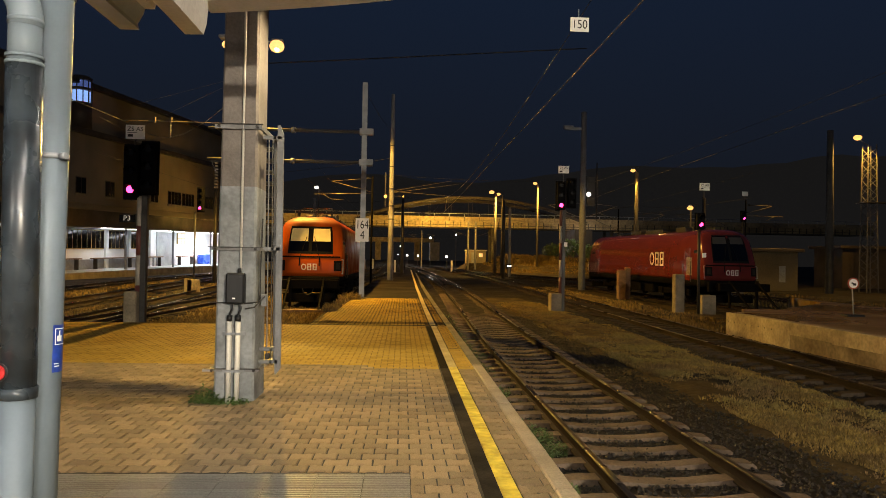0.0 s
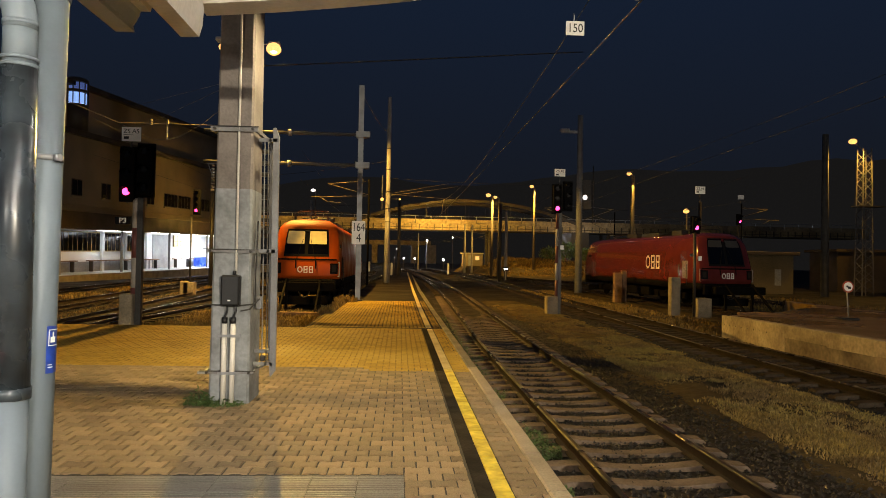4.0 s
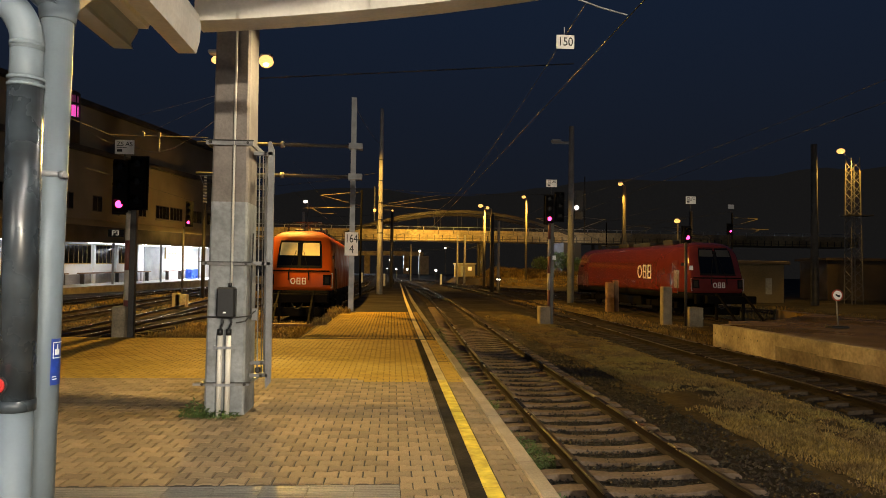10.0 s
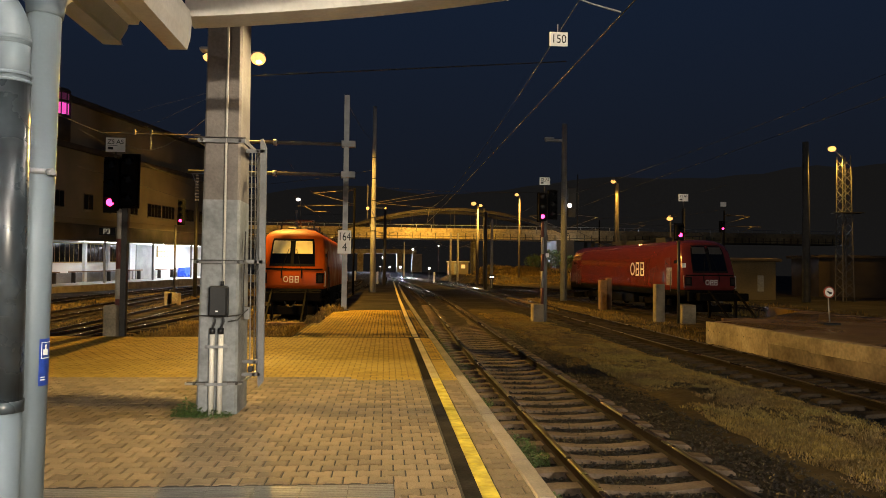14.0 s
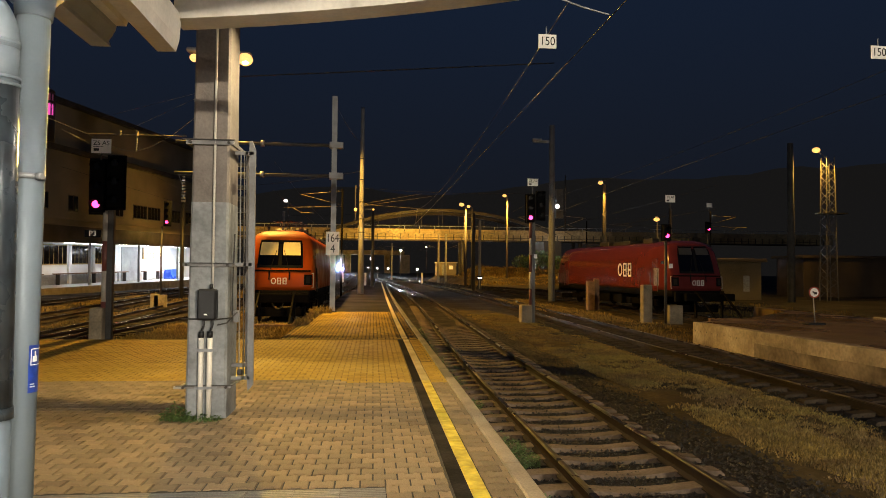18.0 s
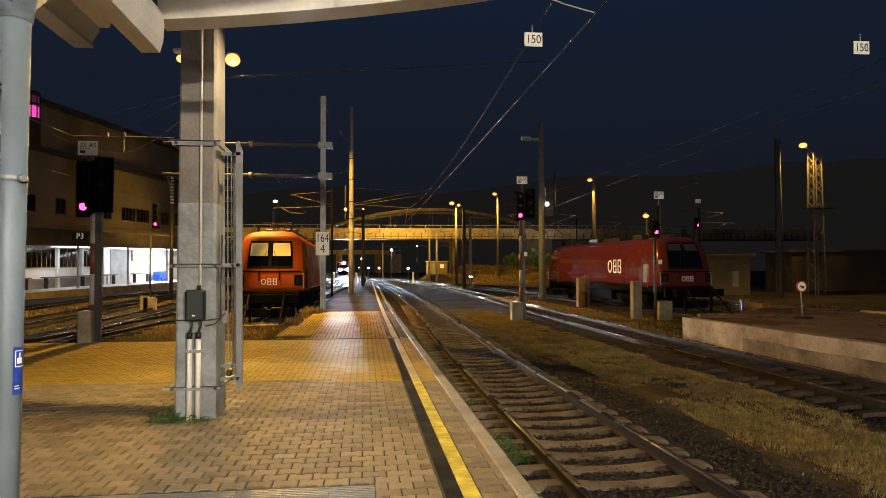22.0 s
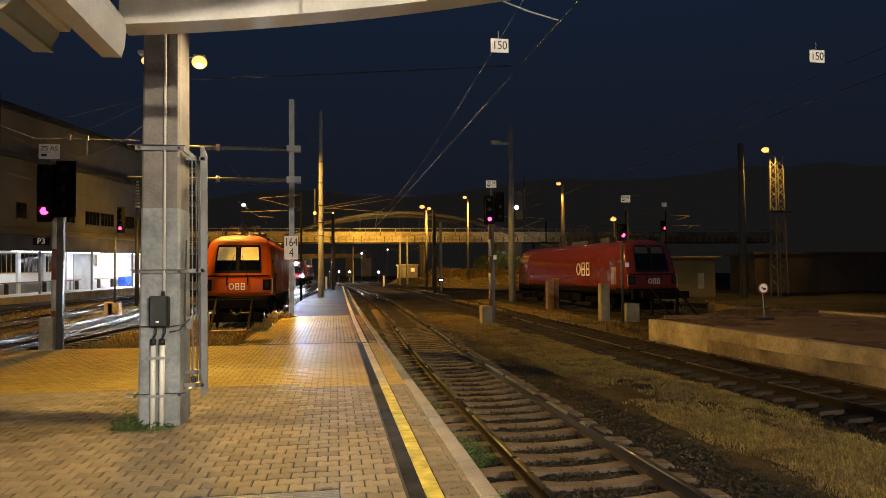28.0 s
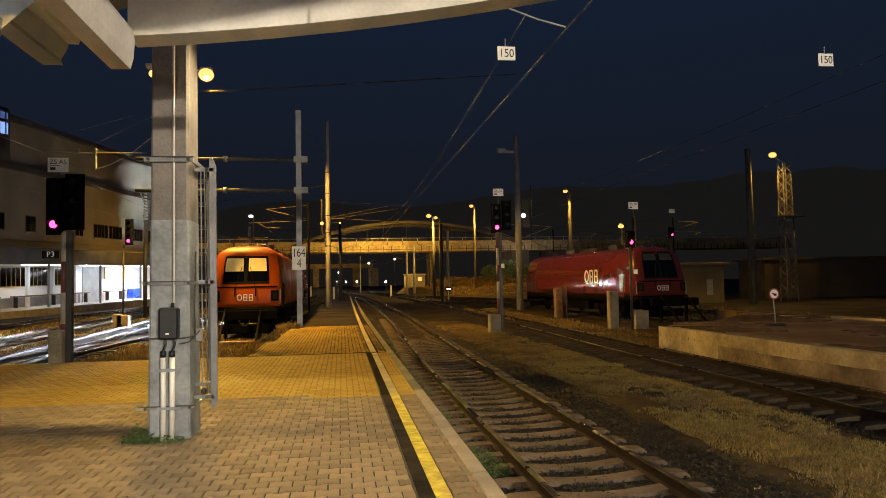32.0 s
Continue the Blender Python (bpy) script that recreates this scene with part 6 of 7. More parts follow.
supports = [(-35, 3.3), (10.0, 3.25), (52.8, 3.1), (110, 0.9), (160, -0.6)]
for (ya, xa), (yb, xb) in zip(supports, supports[1:]):
    za, zb = rise(ya), rise(yb)
    wires("contact_wire", span((xa, ya, 5.3 + za), (xb, yb, 5.3 + zb), 0.04), 0.009, "taut copper contact wire over the platform track", WIRE if ya < 50 else DIMWIRE)
    mw = span((xa - 0.2, ya, 6.1 + za), (xb - 0.05, yb, 6.35 + zb), 0.75)
    wires("catenary_wire", mw, 0.007, "sagging carrier wire over the platform track", WIRE if ya < 20 else DIMWIRE)
    dr = []
    for i in range(3, len(mw), 3):
        p = mw[i][0]
        s = (p[1] - ya) / (yb - ya)
        dr.append((p, (xa + (xb - xa) * s, p[1], 5.3 + za + (zb - za) * s)))
    for seg in dr:
        wires("dropper", [seg], 0.004, "thin dropper between carrier and contact wire", DIMWIRE)
for pts, xo, h in ((TRACKS["second"], 0, 5.1), (TRACKS["stub_right"], 0, 5.1), (TRACKS["arrival"], 0, 5.1), (TRACKS["stub_left"], 0, 5.1)):
    line = smooth_line(pts, 12)
    wires("contact_wire", [((a[0], a[1], h + rise(a[1])), (b[0], b[1], h + rise(b[1]))) for a, b in zip(line, line[1:])], 0.006, "taut copper contact wire over a yard track", DIMWIRE)
    line = smooth_line(pts, 48)
    seg = []
    for a, b in zip(line, line[1:]):
        seg += span((a[0], a[1], 6.35 + rise(a[1])), (b[0], b[1], 6.35 + rise(b[1])), 0.7, 8)
    wires("catenary_wire", seg, 0.005, "sagging carrier wire over a yard track", DIMWIRE)


# cross arm that carries the speed signs, out of the canopy's side
def speed_sign(x, y, z, w, h, label):
    t = thing("speed_sign", pose(x, y, z), label, "sign", "speed signs")
    p = part("plate", B(box, -w / 2, w / 2, -0.01, 0.01, -h / 2, h / 2, 0.004), WHITESIGN, t)
    writing("lettering", "150", h * 0.86, Matrix.Translation((0, -0.014, -0.005)), INK, p, 0.86)
    part("hanger", B(tube, (-0.02, 0, h / 2), (-0.02, 0, h / 2 + 0.14), 0.012, 6), GALV, t)


speed_sign(2.99, 11.8, 5.79, 0.325, 0.25, "white plate reading 150 hung on the carrier wire")
speed_sign(9.69, 12.3, 6.03, 0.33, 0.26, "white plate reading 150 hung in the overhead line")


def cantilever(post, side, label):
    """An arm from a post towards the track on its side."""
    t = thing("cantilever_arm", pose(*post), label, "cantilever arm", "overhead line")
    part("upper_tube", B(tube, (0, 0, 6.6), (side * 2.9, 0, 6.35), 0.02, 8), WIRE, t)
    part("lower_tube", B(tube, (0, 0, 5.3), (side * 2.7, 0, 6.3), 0.022, 8), WIRE, t)
    part("steady_arm", B(tube, (side * 1.4, 0, 5.75), (side * 3.1, 0, 5.2), 0.014, 8), WIRE, t)


for px_, py_, sd in ((0.0, 72, 1), (0.0, 72, -1), (12.25, 84.2, -1), (12.25, 84.2, 1), (11.1, 118, -1), (12.45, 119, 1), (-10.5, 82, 1), (-15.5, 58, 1), (14.75, 56.3, 1), (14.75, 56.3, -1), (29.3, 66, -1), (22.5, 66, 1), (4.0, 150, 1), (4.0, 150, -1)):
    cantilever((px_, py_, rise(py_) - 0.1), sd, "cantilever arm with insulators for the overhead line")
ARMSTEEL = material("lit_tube", (0.17, 0.14, 0.095), (0.10, 0.082, 0.055), 0.45, 0.3, small=30, bump=0.05)


def long_arms(name, pairs, r, label, post=None):
    """A cantilever of slender tubes, on a thin post of its own where it has one."""
    t = thing(name, pose(0, 0, 0), label, "cantilever arm", "overhead line")
    for a, b in pairs:
        part("tube", B(tube, a, b, r, 8), ARMSTEEL, t)
    a, b = pairs[0]
    for k in range(4):
        p = Vector(a).lerp(Vector(b), 0.06 + 0.03 * k)
        part("insulator_disc", B(tube, p, p + (Vector(b) - Vector(a)).normalized() * 0.04, r * 3, 10), DARKSTEEL, t)
    if post:
        part("post", B(tube, post[0], post[1], 0.07, 10), LOCODARK, t)


long_arms("cantilever_arm", [((-2.2, 48, 7.27), (-5.01, 48, 7.0)), ((-2.25, 48, 6.3), (-5.01, 48, 7.0)), ((-2.25, 48, 6.22), (-6.16, 48, 6.07)), ((-5.6, 48, 6.08), (-5.0, 48, 5.75)), ((-5.0, 48, 5.75), (-4.1, 48, 5.72))], 0.02, "slender yellow-lit cantilever over the stub track", ((-2.2, 48, 0.0), (-2.2, 48, 7.4)))
long_arms("cantilever_arm", [((-0.8, 52.8, 6.9), (3.63, 52.8, 7.76)), ((-0.8, 52.8, 6.75), (4.38, 52.8, 7.56)), ((-0.8, 52.8, 6.85), (5.75, 52.8, 6.45)), ((3.3, 52.8, 6.6), (3.15, 52.8, 5.45))], 0.02, "slender cantilever tubes reaching over the platform track")
long_arms("cantilever_arm", [((32.6, 64, 7.45), (35.07, 64, 7.38)), ((32.6, 64, 6.65), (35.07, 64, 7.36)), ((32.6, 64, 6.42), (36.19, 64, 6.36)), ((34.42, 64, 5.91), (35.27, 64, 6.36))], 0.035, "cantilever tubes glowing in sodium light", ((32.5, 64, GZ), (32.5, 64, 7.9)))
long_arms("cantilever_arm", [((22.7, 72, 6.4), (20.24, 72, 6.27)), ((22.7, 72, 5.1), (20.24, 72, 6.2)), ((22.7, 72, 5.42), (19.54, 72, 5.40))], 0.03, "cantilever tubes above the parked locomotive", ((22.7, 72, GZ), (22.7, 72, 7.4)))
# steady arm over the near track
wires("steady_arm", [((3.25, 9.3, 5.34), (2.83, 9.3, 5.44)), ((2.83, 9.3, 5.44), (2.3, 9.3, 5.62)), ((2.3, 9.3, 5.62), (-1.7, 8.6, 6.9)), ((3.05, 9.3, 6.1), (-1.7, 8.6, 7.6))], 0.014, "galvanised registration arm over the near track", GALV)
# unseen cable added to throw the thin shadow band across the platform
wires("span_wire", [((-8.6, 34, 10.97), (-2.6, 34, 11.44)), ((-2.6, 34, 11.44), (9.0, 34, 12.4))], 0.03, "dark cable added under the tall sodium lamp to cast a thin shadow", DIMWIRE)
# cross-span pipe left of the mast, with hangers
wires("cross_span", [((-16.0, 40, 9.27), (-10.6, 40, 9.27))], 0.032, "yellow-lit cross pipe of the overhead line", WIRE)
wires("span_wire", [((-24.5, 40, 12.65), (-21.0, 40, 11.24)), ((-21.0, 40, 11.24), (-16.0, 40, 9.27)), ((-16.0, 40, 9.27), (-14.47, 40, 8.54)), ((-14.47, 40, 8.54), (-13.96, 40, 8.39)), ((-13.96, 40, 8.39), (-13.32, 40, 8.35)), ((-13.32, 40, 8.35), (-12.54, 40, 8.6)), ((-12.54, 40, 8.6), (-11.37, 40, 9.31)), ((-11.37, 40, 9.31), (-10.3, 40, 10.23)), ((-10.3, 40, 10.23), (-8.7, 40, 11.9))], 0.016, "sagging feeder cable hung under the cross pipe", WIRE)
for a, b in (((-12.4, 32, 8.43), (-7.2, 32, 10.0)), ((-12.4, 32, 7.25), (-7.2, 32, 9.98))):
    wires("span_wire", [(a, b)], 0.009, "thin stay wire running to the lamp mast", WIRE)
ins_ = bmesh.new()
for i_ in range(7):
    tube(ins_, (-13.3, 40, 8.42 + i_ * 0.1), (-13.3, 40, 8.46 + i_ * 0.1), 0.055, 8)
tube(ins_, (-13.3, 40, 8.35), (-13.3, 40, 9.3), 0.015, 6)
solo("insulator", ins_, GALV, "ribbed insulator hanging from the cross pipe", "insulator")
for x_ in (-14.2, -13.3):
    solo("pipe_bracket", B(box, x_ - 0.06, x_ + 0.06, 39.93, 40.07, 9.2, 9.5, 0.01), WIRE, "small clamp on the cross pipe", "clamp", "pipe clamps")
for a, b in (((-15.5, 58, 8.3), (-0.96, 52.8, 9.4)), ((-0.96, 52.8, 8.1), (14.75, 56.3, 8.5)), ((-10.5, 82, 8.3), (-0.1, 72, 8.0)), ((-0.1, 72, 8.2), (12.25, 84.2, 8.9)), ((12.25, 84.2, 8.2), (22.5, 66, 7.2)), ((22.5, 66, 7.3), (29.3, 66, 7.6)), ((22.5, 66, 6.4), (29.3, 66, 7.9)), ((22.5, 66, 6.9), (29.3, 66, 6.7)), ((-0.96, 52.8, 11.5), (-1.7, 29.4, 8.8))):
    wires("span_wire", span(a, b, 0.25, 8), 0.013, "thin span wire in the dark unlit colour", DIMWIRE)
# ---- bridge ----
def bridge():
    Y = 140.0
    t = thing("road_bridge", pose(0, Y, 0), "pale road bridge with a shallow steel arch over the tracks", "bridge")
    for x0 in range(-72, 96, 12):
        dk = part("deck_girder", B(box, x0, x0 + 11.97, -4, 4, 8.3, 9.5), BRIDGE, t)
        for k in range(4):
            part("parapet_panel", B(box, x0 + k * 3 + 0.03, x0 + k * 3 + 2.95, -4.15, -4.0, 9.5, 10.35), BRIDGE, dk)
            part("rail_post", B(box, x0 + k * 3 - 0.05, x0 + k * 3 + 0.05, -4.1, -4.02, 10.35, 10.95), GALV, dk)
        for k in range(8):
            part("stiffener", B(box, x0 + k * 1.5 + 0.7, x0 + k * 1.5 + 0.82, -4.19, -4.0, 8.3, 9.37), SHADEPAINT, dk)
        part("conduit", B(tube, (x0, -4.22, 8.72), (x0 + 12, -4.22, 8.72), 0.05, 6), SHADEPAINT, dk)
        part("lower_flange", B(box, x0, x0 + 12, -4.3, -4.0, 8.18, 8.3), SHADEPAINT, dk)
        part("hand_rail", B(box, x0, x0 + 12, -4.1, -4.04, 10.9, 10.98), GALV, dk)
        part("ledge", B(box, x0, x0 + 12, -4.4, -4.0, 9.38, 9.5), BRIDGE, dk)
    n = 22
    for yy in (-3.9, 3.9):
        b = bmesh.new()
        prev = None
        for i in range(n + 1):
            s = i / n
            q = Vector((-9.5 + 46 * s, yy, 9.4 + 4.7 * 4 * s * (1 - s)))
            if prev:
                beam(b, prev, q, 0.6, 0.55)
            prev = q
        arch = part("arch_rib", b, SHADEPAINT, t)
        for i in range(3, n - 2, 2):
            s = i / n
            part("hanger", B(tube, (-9.5 + 46 * s, yy, 9.4), (-9.5 + 46 * s, yy, 9.4 + 4.7 * 4 * s * (1 - s)), 0.05, 6), DARKSTEEL, arch)
    for x in (-34, -11, 17.9, 42, 60):
        for yy in (-2.5, 2.5):
            part("pier", B(tube, (x, yy, -0.3), (x, yy, 8.4), 0.36, 12), SHADEPAINT, t)
    part("abutment", B(box, 34.0, 37.5, -4.5, 4.5, -0.3, 8.3), SHADEPAINT, t)
    part("abutment", B(box, -60, -52, -4.5, 4.5, -0.3, 8.3), CONCRETE, t)


bridge()


def second_bridge():
    Y = 250.0
    t = thing("road_bridge", pose(0, Y, rise(Y)), "second plain bridge far behind, yellow-lit", "bridge")
    part("deck_girder", B(box, -40, 11, -3, 3, 6.4, 7.9), BRIDGE, t)
    for x in (-24, -9, 5):
        part("pier", B(box, x - 1.0, x + 1.0, -2, 2, -0.2, 6.4), BRIDGE, t)
    part("abutment", B(box, 9.5, 13, -3, 3, -0.2, 6.4), CONCRETE, t)
    # unseen flood added to brighten the second bridge
    lamp("added_flood", "POINT", (-6, 238, 6.0), 900, SODIUM, 0.3)


second_bridge()


# hut under the bridge
def hut():
    t = thing("hut", pose(13.7, 130.5, 1.2), "small yellow-lit equipment hut under the bridge", "hut")
    part("wall", B(box, -1.85, 1.85, -1.4, 1.4, 0, 2.35, 0.03), FACADE, t)
    part("roof", B(box, -2.05, 2.05, -1.6, 1.6, 2.35, 2.55, 0.03), CONCRETE, t)
    part("door", B(box, -0.9, 0.0, -1.44, -1.4, 0.1, 2.1), DADO, t)
    part("window", B(box, 0.5, 1.2, -1.44, -1.4, 1.2, 1.9), GLOWWIN, t)


hut()


def small_light(x, y, z, r, mat, label):
    t = thing("signal_lamp", pose(x, y, rise(y) - 0.75), label, "signal lamp", "dwarf signals")
    part("post", B(tube, (0, 0, 0), (0, 0, z), 0.07, 6), DARKSTEEL, t)
    part("case", B(box, -0.2, 0.2, -0.05, 0.2, z - 0.25, z + 0.25, 0.03), SIGBLACK, t)
    part("lens", B(ball, (0, -0.12, z), r, 8), mat, t)


GLOWDOT = glow("dwarf_glow", (1.0, 0.93, 0.85), 5)
for x, y, z, r in ((-0.6, 190, 4.97, 0.34), (0.94, 155, 2.49, 0.2), (3.44, 160, 2.45, 0.24), (7.58, 120, 2.43, 0.22), (6.65, 170, 6.9, 0.25), (13.75, 180, 8.1, 0.22), (-0.02, 75, 1.3, 0.11), (12.85, 84, 1.51, 0.1), (13.13, 84, 1.51, 0.1), (-1.2, 165, 2.6, 0.12)):
    small_light(x, y, z, r, GLOWDOT, "small white shunting light")
for x, y in ((-5.2, 120), (7.9, 112), (-1.2, 105)):
    solo("marker_post", B(box, x - 0.15, x + 0.15, y - 0.15, y + 0.15, GZ + rise(y), 1.1 + rise(y), 0.03), WHITEPAINT, "white painted marker post beside the track", "post", "marker posts")


# low wall with yellow shed behind the right yard
def shed(x0, x1, y, h, label, mat):
    t = thing("shed", pose(0, y, GZ + rise(y)), label, "shed")
    part("wall", B(box, x0, x1, 0, 5, 0, h, 0.03), mat, t)
    part("roof", B(box, x0 - 0.4, x1 + 0.4, -0.4, 5.4, h, h + 0.3, 0.03), FASCIA, t)
    part("door", B(box, x1 - 1.8, x1 - 1.2, -0.05, 0.0, 0.8, 2.3), DADO, t)


shed(27.5, 36.5, 62, 3.6, "low ochre shed in the dark yard", material("ochre_wall", (0.12, 0.095, 0.05), rough=0.8, small=8, big=0.3))
shed(46, 70, 70, 4.2, "long low dark shed at the edge of the yard", FASCIA)


# ---- station building along the main platform ----
def station():
    slab = material("pale_slab", (0.50, 0.50, 0.48), (0.40, 0.40, 0.38), 0.6, small=8, big=0.5, spec=0.3)
    main = solo("pavement", B(box, -16, 4.4, 24, 116, -1.2, 0.0), slab, "broad pale main platform under white light", "platform", kind="structure")
    main.matrix_world = STATION
    for i in range(23):
        part("kerb_stone", B(box, 4.4, 4.65, 24 + i * 4, 27.97 + i * 4, -1.2, 0.03, 0.02), KERB, main)
    t = thing("station_building", STATION, "long ochre station building with a canopy along its platform", "building")
    part("wall", B(box, -14, 0, 24, 114, 4.3, 13.6), FACADE, t)
    part("upper_wall", B(box, -14, -0.5, 24, 106, 14.1, 18.5), FACADE, t)
    part("roof", B(box, -15, 0.6, 23, 115, 13.6, 14.1), FASCIA, t)
    part("upper_roof", B(box, -15, 0.2, 23, 107, 18.5, 19.0), FASCIA, t)
    part("ground_wall", B(box, -14, -0.4, 24, 114, 0, 4.3), WALLWHITE, t, "white lit ground-floor wall")
    part("dado", B(box, -0.4, -0.36, 24, 85.6, 0.0, 1.0), DADO, t)
    part("canopy_roof", B(box, -0.2, 3.6, 24, 114, 4.35, 4.9), FASCIA, t, "dark platform canopy")
    part("fascia", B(box, 3.6, 3.72, 24, 114, 4.22, 5.8), FASCIA, t, "dark brown fascia board")
    part("fascia_edge", B(box, 3.6, 3.76, 24, 114, 5.8, 5.9), FACADE, t)
    part("cornice", B(box, 0.0, 0.3, 24, 114, 6.7, 6.9), FACADE, t)
    rows_ = [(y, 1.6) for y in np.arange(27.2, 82, 4.8)] + [(84.0, 1.6), (87.9, 3.2), (91.4, 3.2), (97.0, 3.2), (102.0, 3.2), (107.0, 3.2)]
    for y, w_ in rows_:
        w = part("window", B(box, 0.0, 0.05, y, y + w_, 7.6, 9.3), FASCIA, t)
        k = int(round(w_ / 0.8))
        for j in range(k):
            part("pane", B(box, 0.04, 0.08, y + 0.06 + j * w_ / k, y + (j + 1) * w_ / k - 0.06, 7.7, 9.2), GLASSD, w)
        part("sill", B(box, 0.0, 0.2, y - 0.12, y + w_ + 0.12, 7.45, 7.6), FACADE, w)
    frame_ = material("window_ochre", (0.45, 0.34, 0.10), rough=0.5, small=20)
    for y in (54.0, 59.0, 64.0, 69.0, 72.0, 76.2, 80.4):
        w = part("window", B(box, -0.4, -0.3, y, y + 3.6, 2.05, 4.1), frame_, t)
        for k in range(5):
            part("pane", B(box, -0.31, -0.27, y + 0.08 + k * 0.71, y + 0.08 + k * 0.71 + 0.6, 2.15, 4.0), GLASSD, w)
    for y in (58.1, 75.75, 79.95, 84.4):
        part("pilaster", B(box, -0.4, -0.12, y, y + 0.4, 0, 4.3), WALLWHITE, t)
    lit = part("window", B(box, -0.4, -0.28, 91.0, 96.0, 2.65, 4.1), frame_, t)
    for k in range(6):
        for j in range(2):
            part("pane", B(box, -0.29, -0.25, 91.1 + k * 0.82, 91.82 + k * 0.82, 2.72 + j * 0.7, 3.34 + j * 0.7), GLOWWIN, lit)
    part("door", B(box, -0.4, -0.3, 86.1, 89.8, 0, 4.1), material("door_grey", (0.42, 0.45, 0.48), rough=0.4, bump=0), t)
    for y in np.arange(26, 112, 9.6):
        part("column", B(box, 3.0, 3.2, y, y + 0.2, 0, 4.35, 0.02), DADO, t)
    for y in (62, 75, 85, 95, 104):
        fx = part("tube_light", B(box, 1.5, 2.3, y - 3, y + 3, 4.24, 4.33), WHITEPAINT, t)
        part("tube", B(box, 1.65, 2.15, y - 2.9, y + 2.9, 4.18, 4.235), GLOWTUBE, fx)
    # lit glazed turret on the roof
    c = Vector((-0.25, 71.3, 0))
    tr = part("turret", B(tube, (c.x, c.y, 14.1), (c.x, c.y, 16.7), 1.12, 16), FASCIA, t, "round glazed corner turret")
    part("turret_band", B(tube, (c.x, c.y, 17.9), (c.x, c.y, 18.15), 1.12, 16), FASCIA, tr)
    part("turret_top", B(tube, (c.x, c.y, 18.9), (c.x, c.y, 19.15), 1.12, 16), FASCIA, tr)
    for k in range(11):
        a = radians(-147 + k * 30 + 15)
        part("turret_mullion", B(tube, (c.x + 1.08 * math.cos(a), c.y + 1.08 * math.sin(a), 16.7), (c.x + 1.08 * math.cos(a), c.y + 1.08 * math.sin(a), 18.9), 0.06, 6), FASCIA, tr)
    part("turret_dome", B(ball, (c.x, c.y, 19.1), 1.1, 14, 0.35), FASCIA, tr)
    for k in range(5):
        a = radians(-117 + k * 30)
        for z0, z1 in ((16.75, 17.85), (18.2, 18.85)):
            if z0 > 18 and k not in (2, 3):
                continue
            for d in (-0.14, 0.14):
                b = B(box, -0.04, 0.04, d - 0.12, d + 0.12, z0, z1)
                bmesh.ops.transform(b, matrix=Matrix.Translation((c.x + 1.1 * math.cos(a), c.y + 1.1 * math.sin(a), 0)) @ Matrix.Rotation(a, 4, "Z"), verts=b.verts)
                part("turret_window", b, PANE, tr, "glass pane with coloured light behind it")
    return t


station()
# made-up two-coloured drum, turned so that the turret's windows change colour
DRUM_BASE = STATION @ Vector((-0.25, 71.3, 16.75))
COLOUR_DRUM = thing("colour_drum", Matrix.Translation(DRUM_BASE), "made-up turning drum, half blue and half magenta, that recolours the turret windows", "lantern")


def half_drum(bm, r, z0, z1, a0):
    ring = [(r * math.cos(radians(a0 + k * 15)), r * math.sin(radians(a0 + k * 15))) for k in range(13)]
    for p, q in zip(ring, ring[1:]):
        bm.faces.new([bm.verts.new(v) for v in ((p[0], p[1], z0), (q[0], q[1], z0), (q[0], q[1], z1), (p[0], p[1], z1))])
    bmesh.ops.remove_doubles(bm, verts=bm.verts, dist=0.001)
    bmesh.ops.solidify(bm, geom=bm.faces[:], thickness=0.02)


for z0, z1, m0, m1 in ((0.0, 1.1, GLOWBLUE, GLOWPINK), (1.45, 2.1, GLOWBLUEDIM, GLOWPINKDIM)):
    part("blue_half", B(half_drum, 0.9, z0, z1, 203), m0, COLOUR_DRUM, "half glowing cold blue")
    part("magenta_half", B(half_drum, 0.9, z0, z1, 23), m1, COLOUR_DRUM, "half glowing magenta")


def bench(y, length):
    t = thing("bench", STATION @ Matrix.Translation((0.15, y, 0)), "long brown platform bench against the wall", "bench", "platform benches")
    part("seat", B(box, -0.25, 0.25, 0, length, 1.05, 1.17), WOODBROWN, t)
    for k in (0.5, length / 2, length - 0.5):
        part("leg", B(box, -0.2, 0.2, k - 0.06, k + 0.06, 0, 1.05), DARKSTEEL, t)


for y, k in ((50.0, 10.0), (62.0, 9.0), (73.0, 13.4), (90.2, 7.5)):
    bench(y, k)
wb = solo("waste_bin", B(box, 0.2, 1.2, 95.3, 97.5, 0, 1.3, 0.1), BLUE, "large blue waste container on the lit platform", "waste bin")
wb.matrix_world = STATION
solo("yellow_board", B(box, -7.4, -6.2, 16.9, 16.95, -0.3, -0.25), YELLOW, "small yellow board lying by the platform end", "board")
bm = bmesh.new()
box(bm, -9.75, -8.95, 22.0, 22.25, GZ + 0.05, GZ + 0.2, 0.01)
solo("cable_cover", bm, YELLOW, "yellow cable duct cover between the rails", "cover")


# ---- hills and dark woods behind ----
def hills():
    bm = bmesh.new()
    prev = None
    for i in range(90):
        a = radians(-80 + i * 160 / 89)
        h = 55 + 60 * noise.noise((i * 0.09, 1.0, 0)) + 35 * (1 + math.sin(a * 2.0 + 0.6)) + 6 * noise.noise((i * 0.6, 3.0, 0))
        r = 900
        p = [bm.verts.new((r * math.sin(a), r * math.cos(a), z)) for z in (-5, h)]
        if prev:
            bm.faces.new((prev[0], p[0], p[1], prev[1]))
        prev = p
    solo("backdrop", bm, HILL, "dark hills with a faint added glow against the night sky", "hills", kind="structure")


hills()


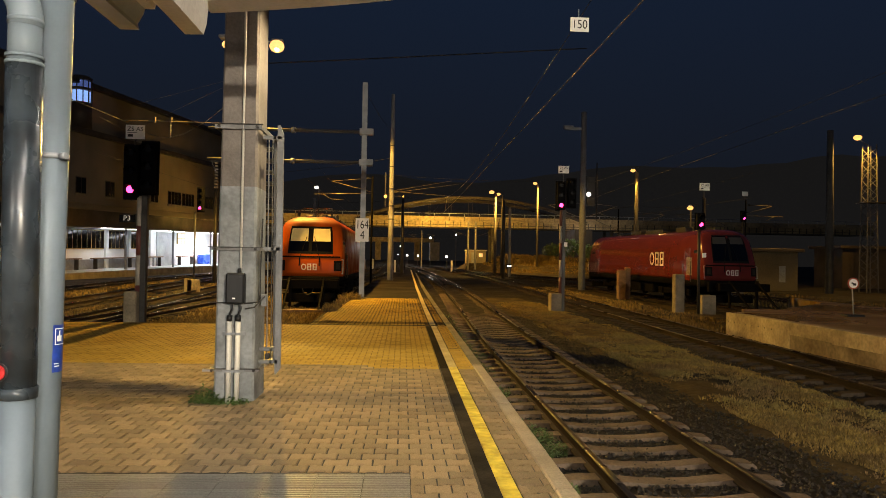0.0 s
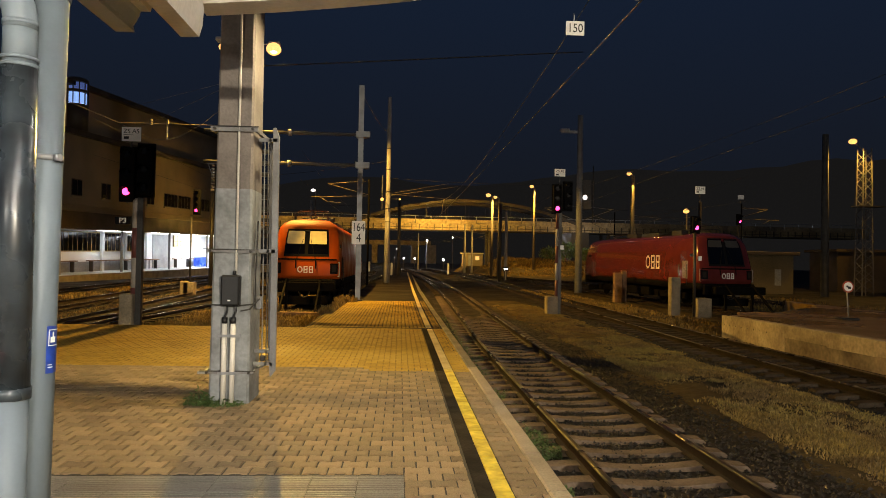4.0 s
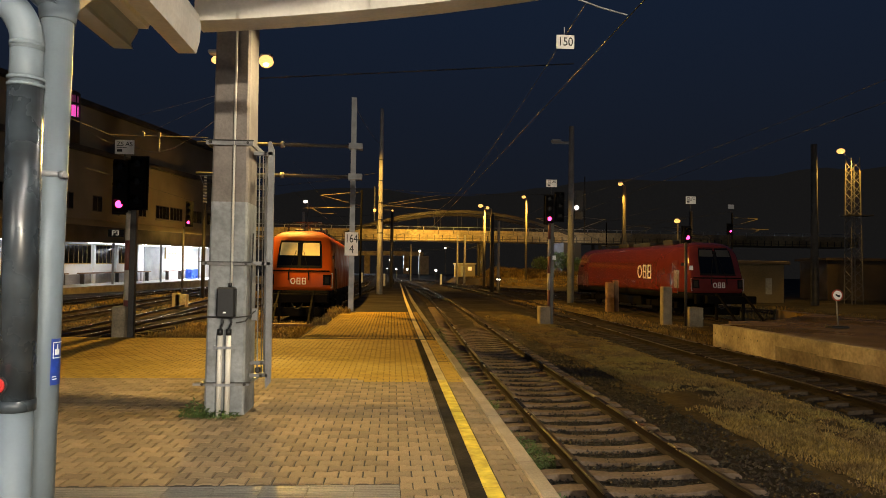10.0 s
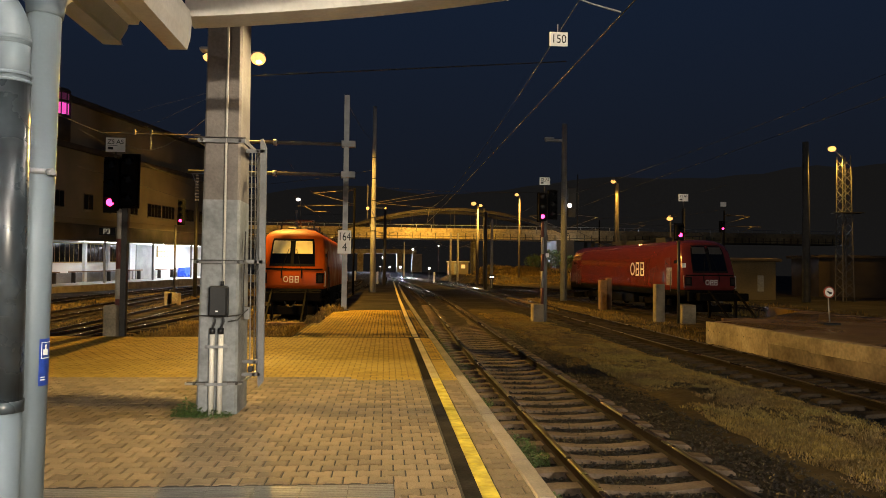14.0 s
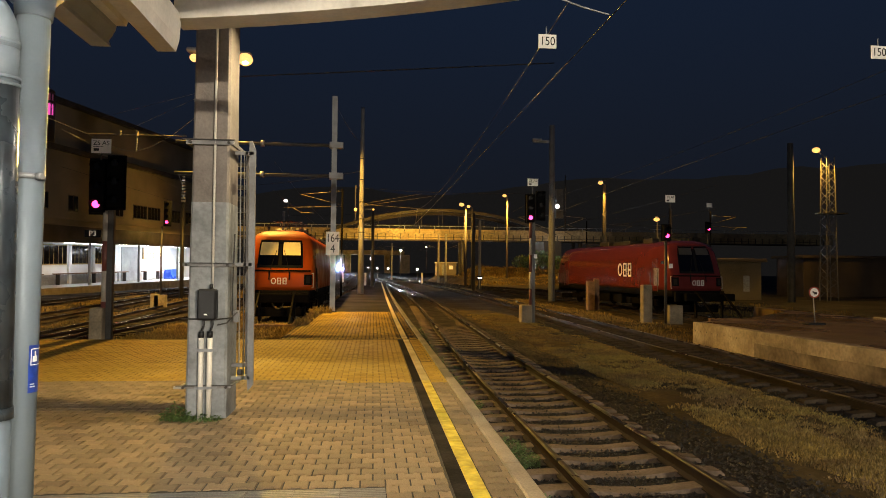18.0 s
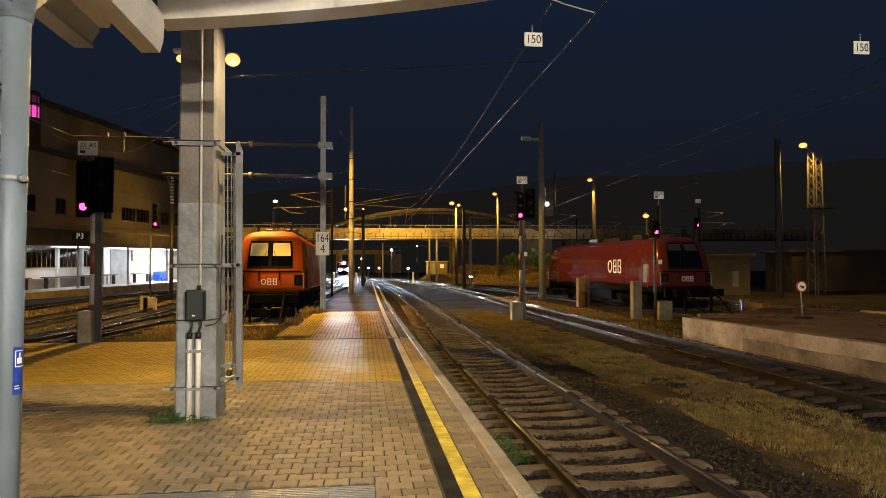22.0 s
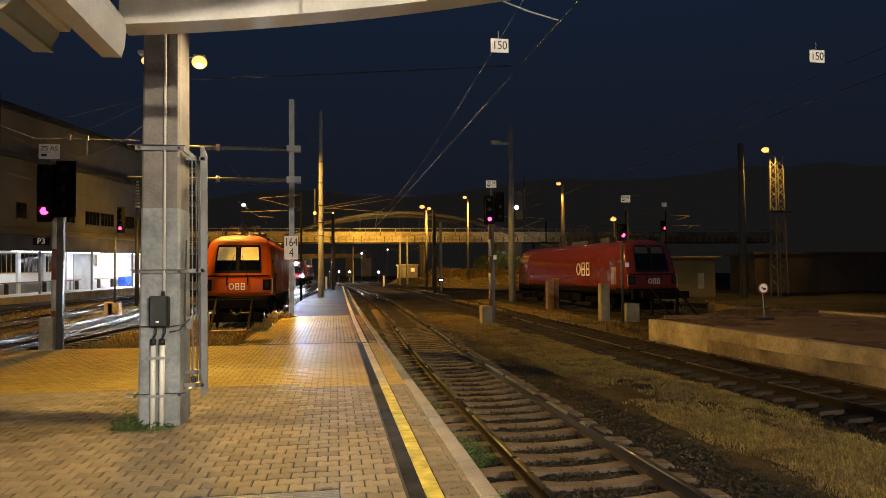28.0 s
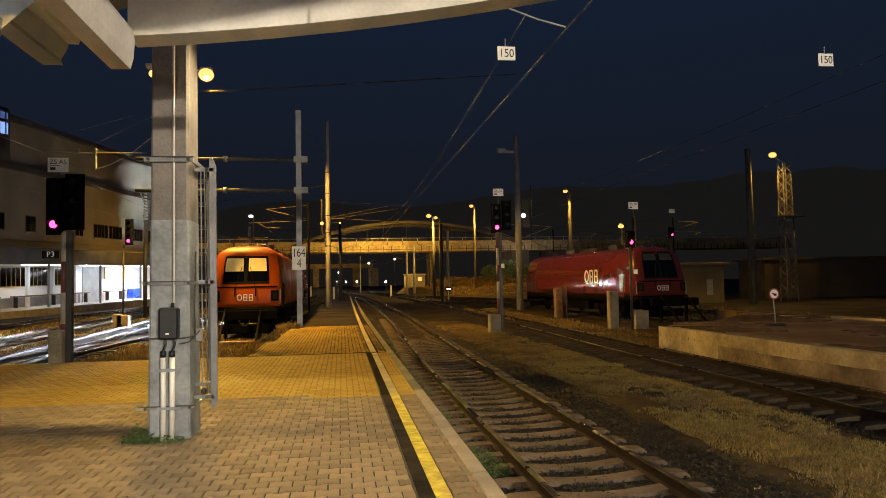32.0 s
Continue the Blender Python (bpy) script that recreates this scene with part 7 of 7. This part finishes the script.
def bush(x, y, s, seed, label):
    rng = np.random.RandomState(seed)
    vs, fs = [], []
    t = thing("bush", pose(x, y, GZ + rise(y) + bank_height(x, y)), label, "bush", "bushes by the bridge")
    b = bmesh.new()
    for k in range(5):
        a = rng.uniform(0, 6.28)
        tube(b, (0, 0, 0), (s * 0.5 * math.cos(a), s * 0.5 * math.sin(a), s * rng.uniform(0.5, 0.9)), 0.05 * s, 5, 0.01)
    part("stem", b, RUST, t)
    for _ in range(700):
        v = rng.normal(0, 1, 3)
        v = v / np.linalg.norm(v) * rng.uniform(0.55, 1.0) * (1 + 0.3 * noise.noise(tuple(v * 1.5)))
        p = Vector((v[0] * s, v[1] * s * 0.8, s * 0.75 + v[2] * s * 0.7))
        if p.z < 0.05:
            continue
        e = Euler(tuple(rng.uniform(0, 6.28, 3))).to_matrix()
        d = 0.11 * s * rng.uniform(0.5, 1.2)
        k = len(vs)
        vs += [tuple(p + e @ Vector(q)) for q in ((-d, 0, 0), (0, -d * 0.6, 0), (d, 0, 0), (0, d * 0.6, 0))]
        fs.append((k, k + 1, k + 2, k + 3))
    me = bpy.data.meshes.new("crown")
    me.from_pydata(vs, [], fs)
    me.materials.append(LEAF)
    ob = new("crown", me)
    ob.parent = t


for k, (x, y, s) in enumerate(((28.6, 131, 1.9), (31.5, 130, 2.5), (34.5, 128, 2.0), (21.1, 48.4, 0.8))):
    bush(x, y, s, 20 + k, "dark leafy bush lit yellow from above")


# ---- the arriving train ----
def arrival_line():
    ext = [(-10.4, 24), (-9.7, 40), (-9.3, 60), (-8.5, 82), (-7.0, 100), (-6.0, 115), (-5.3, 140), (-5.25, 165), (-5.9, 200), (-8.6, 238), (-13.1, 278), (-18.5, 306), (-30, 350), (-58, 440), (-100, 550), (-150, 670), (-230, 850)]
    pts = smooth_line(ext, 2.0)
    s = [0.0]
    for a, b in zip(pts, pts[1:]):
        s.append(s[-1] + math.hypot(b[0] - a[0], b[1] - a[1]))
    return np.array(pts), np.array(s)


LINE, LEN = arrival_line()


def on_line(s):
    x, y = float(np.interp(s, LEN, LINE[:, 0])), float(np.interp(s, LEN, LINE[:, 1]))
    return Vector((x, y, RT + rise(y)))


# seconds and how far up the line (y) the train's nose is
NOSE = [(0, 620), (6, 510), (10, 436), (13, 378), (15, 339), (17, 299), (18, 279), (19, 259), (20, 239), (21, 220), (22, 201), (23, 183), (24, 166), (25, 149.5), (26, 135), (27.5, 117), (29, 106), (30, 100), (31, 93.5), (32, 86.5)]


def nose_s(t):
    ys = np.interp(t, [a for a, _ in NOSE], [b for _, b in NOSE])
    return float(np.interp(ys, LINE[:, 1], LEN))


TRAIN = loco("locomotive", pose(0, 0, 0), RED, "red electric locomotive arriving with bright white headlights", True)


def hood(bm, c, r, length):
    """An open round sleeve before a lamp, added to narrow its beam."""
    rings = [[bm.verts.new((c[0] + k * math.cos(i * 0.3927), c[1] + y, c[2] + k * math.sin(i * 0.3927))) for i in range(16)] for k, y in ((r, 0.12), (r, -length), (r + 0.02, -length), (r + 0.02, 0.12))]
    for a, b in zip(rings, rings[1:] + rings[:1]):
        for i in range(16):
            bm.faces.new((a[i], a[(i + 1) % 16], b[(i + 1) % 16], b[i]))


for cx, cy, cz, r in ((-1.05, 0.0, 1.72, 0.19), (1.05, 0.0, 1.72, 0.19), (0, 0.45, 3.72, 0.19)):
    lens = part("headlight_lens", B(tube, (cx, cy + 0.05, cz), (cx, cy - 0.02, cz), r, 16), HEADGLOW, TRAIN, "bright white headlight")
    # the sleeve is no part of the locomotive; it only shapes the beam
    part("headlight_hood", B(hood, (cx, cy, cz), r + 0.005, 2.1), SIGBLACK, lens)
    # made-up lamp beside the headlight that throws its light wide
    part("marker_light", B(tube, (cx * 0.72, cy + 0.02, cz + 0.02), (cx * 0.72, cy - 0.06, cz + 0.02), 0.085, 14), SPILLGLOW, TRAIN, "small white lamp added for headlight spill")


def motions():
    times = [0, 4, 8, 11, 13] + [14 + 0.5 * k for k in range(37)]
    def rows(offset, length):
        out = []
        for t in times:
            s = nose_s(t) + offset
            a, b = on_line(s + 0.15 * length), on_line(s + 0.85 * length)
            d = (b - a).normalized()
            p = a - d * 0.15 * length
            out.append((t, Matrix.Translation(p) @ Matrix.Rotation(math.atan2(-d.x, d.y), 4, "Z") @ Matrix.Rotation(math.asin(d.z), 4, "X")))
        return out
    walk(TRAIN, rows(0.0, 19.2))
    walk(COLOUR_DRUM, [(t, Matrix.Translation(DRUM_BASE) @ Matrix.Rotation(radians(a), 4, "Z")) for t, a in ((0, 0), (8.4, 0), (8.7, 60), (9.0, 120), (9.3, 180), (23.3, 180), (23.6, 240), (23.9, 300), (24.2, 360), (32, 360))])


pave(platform)
motions()
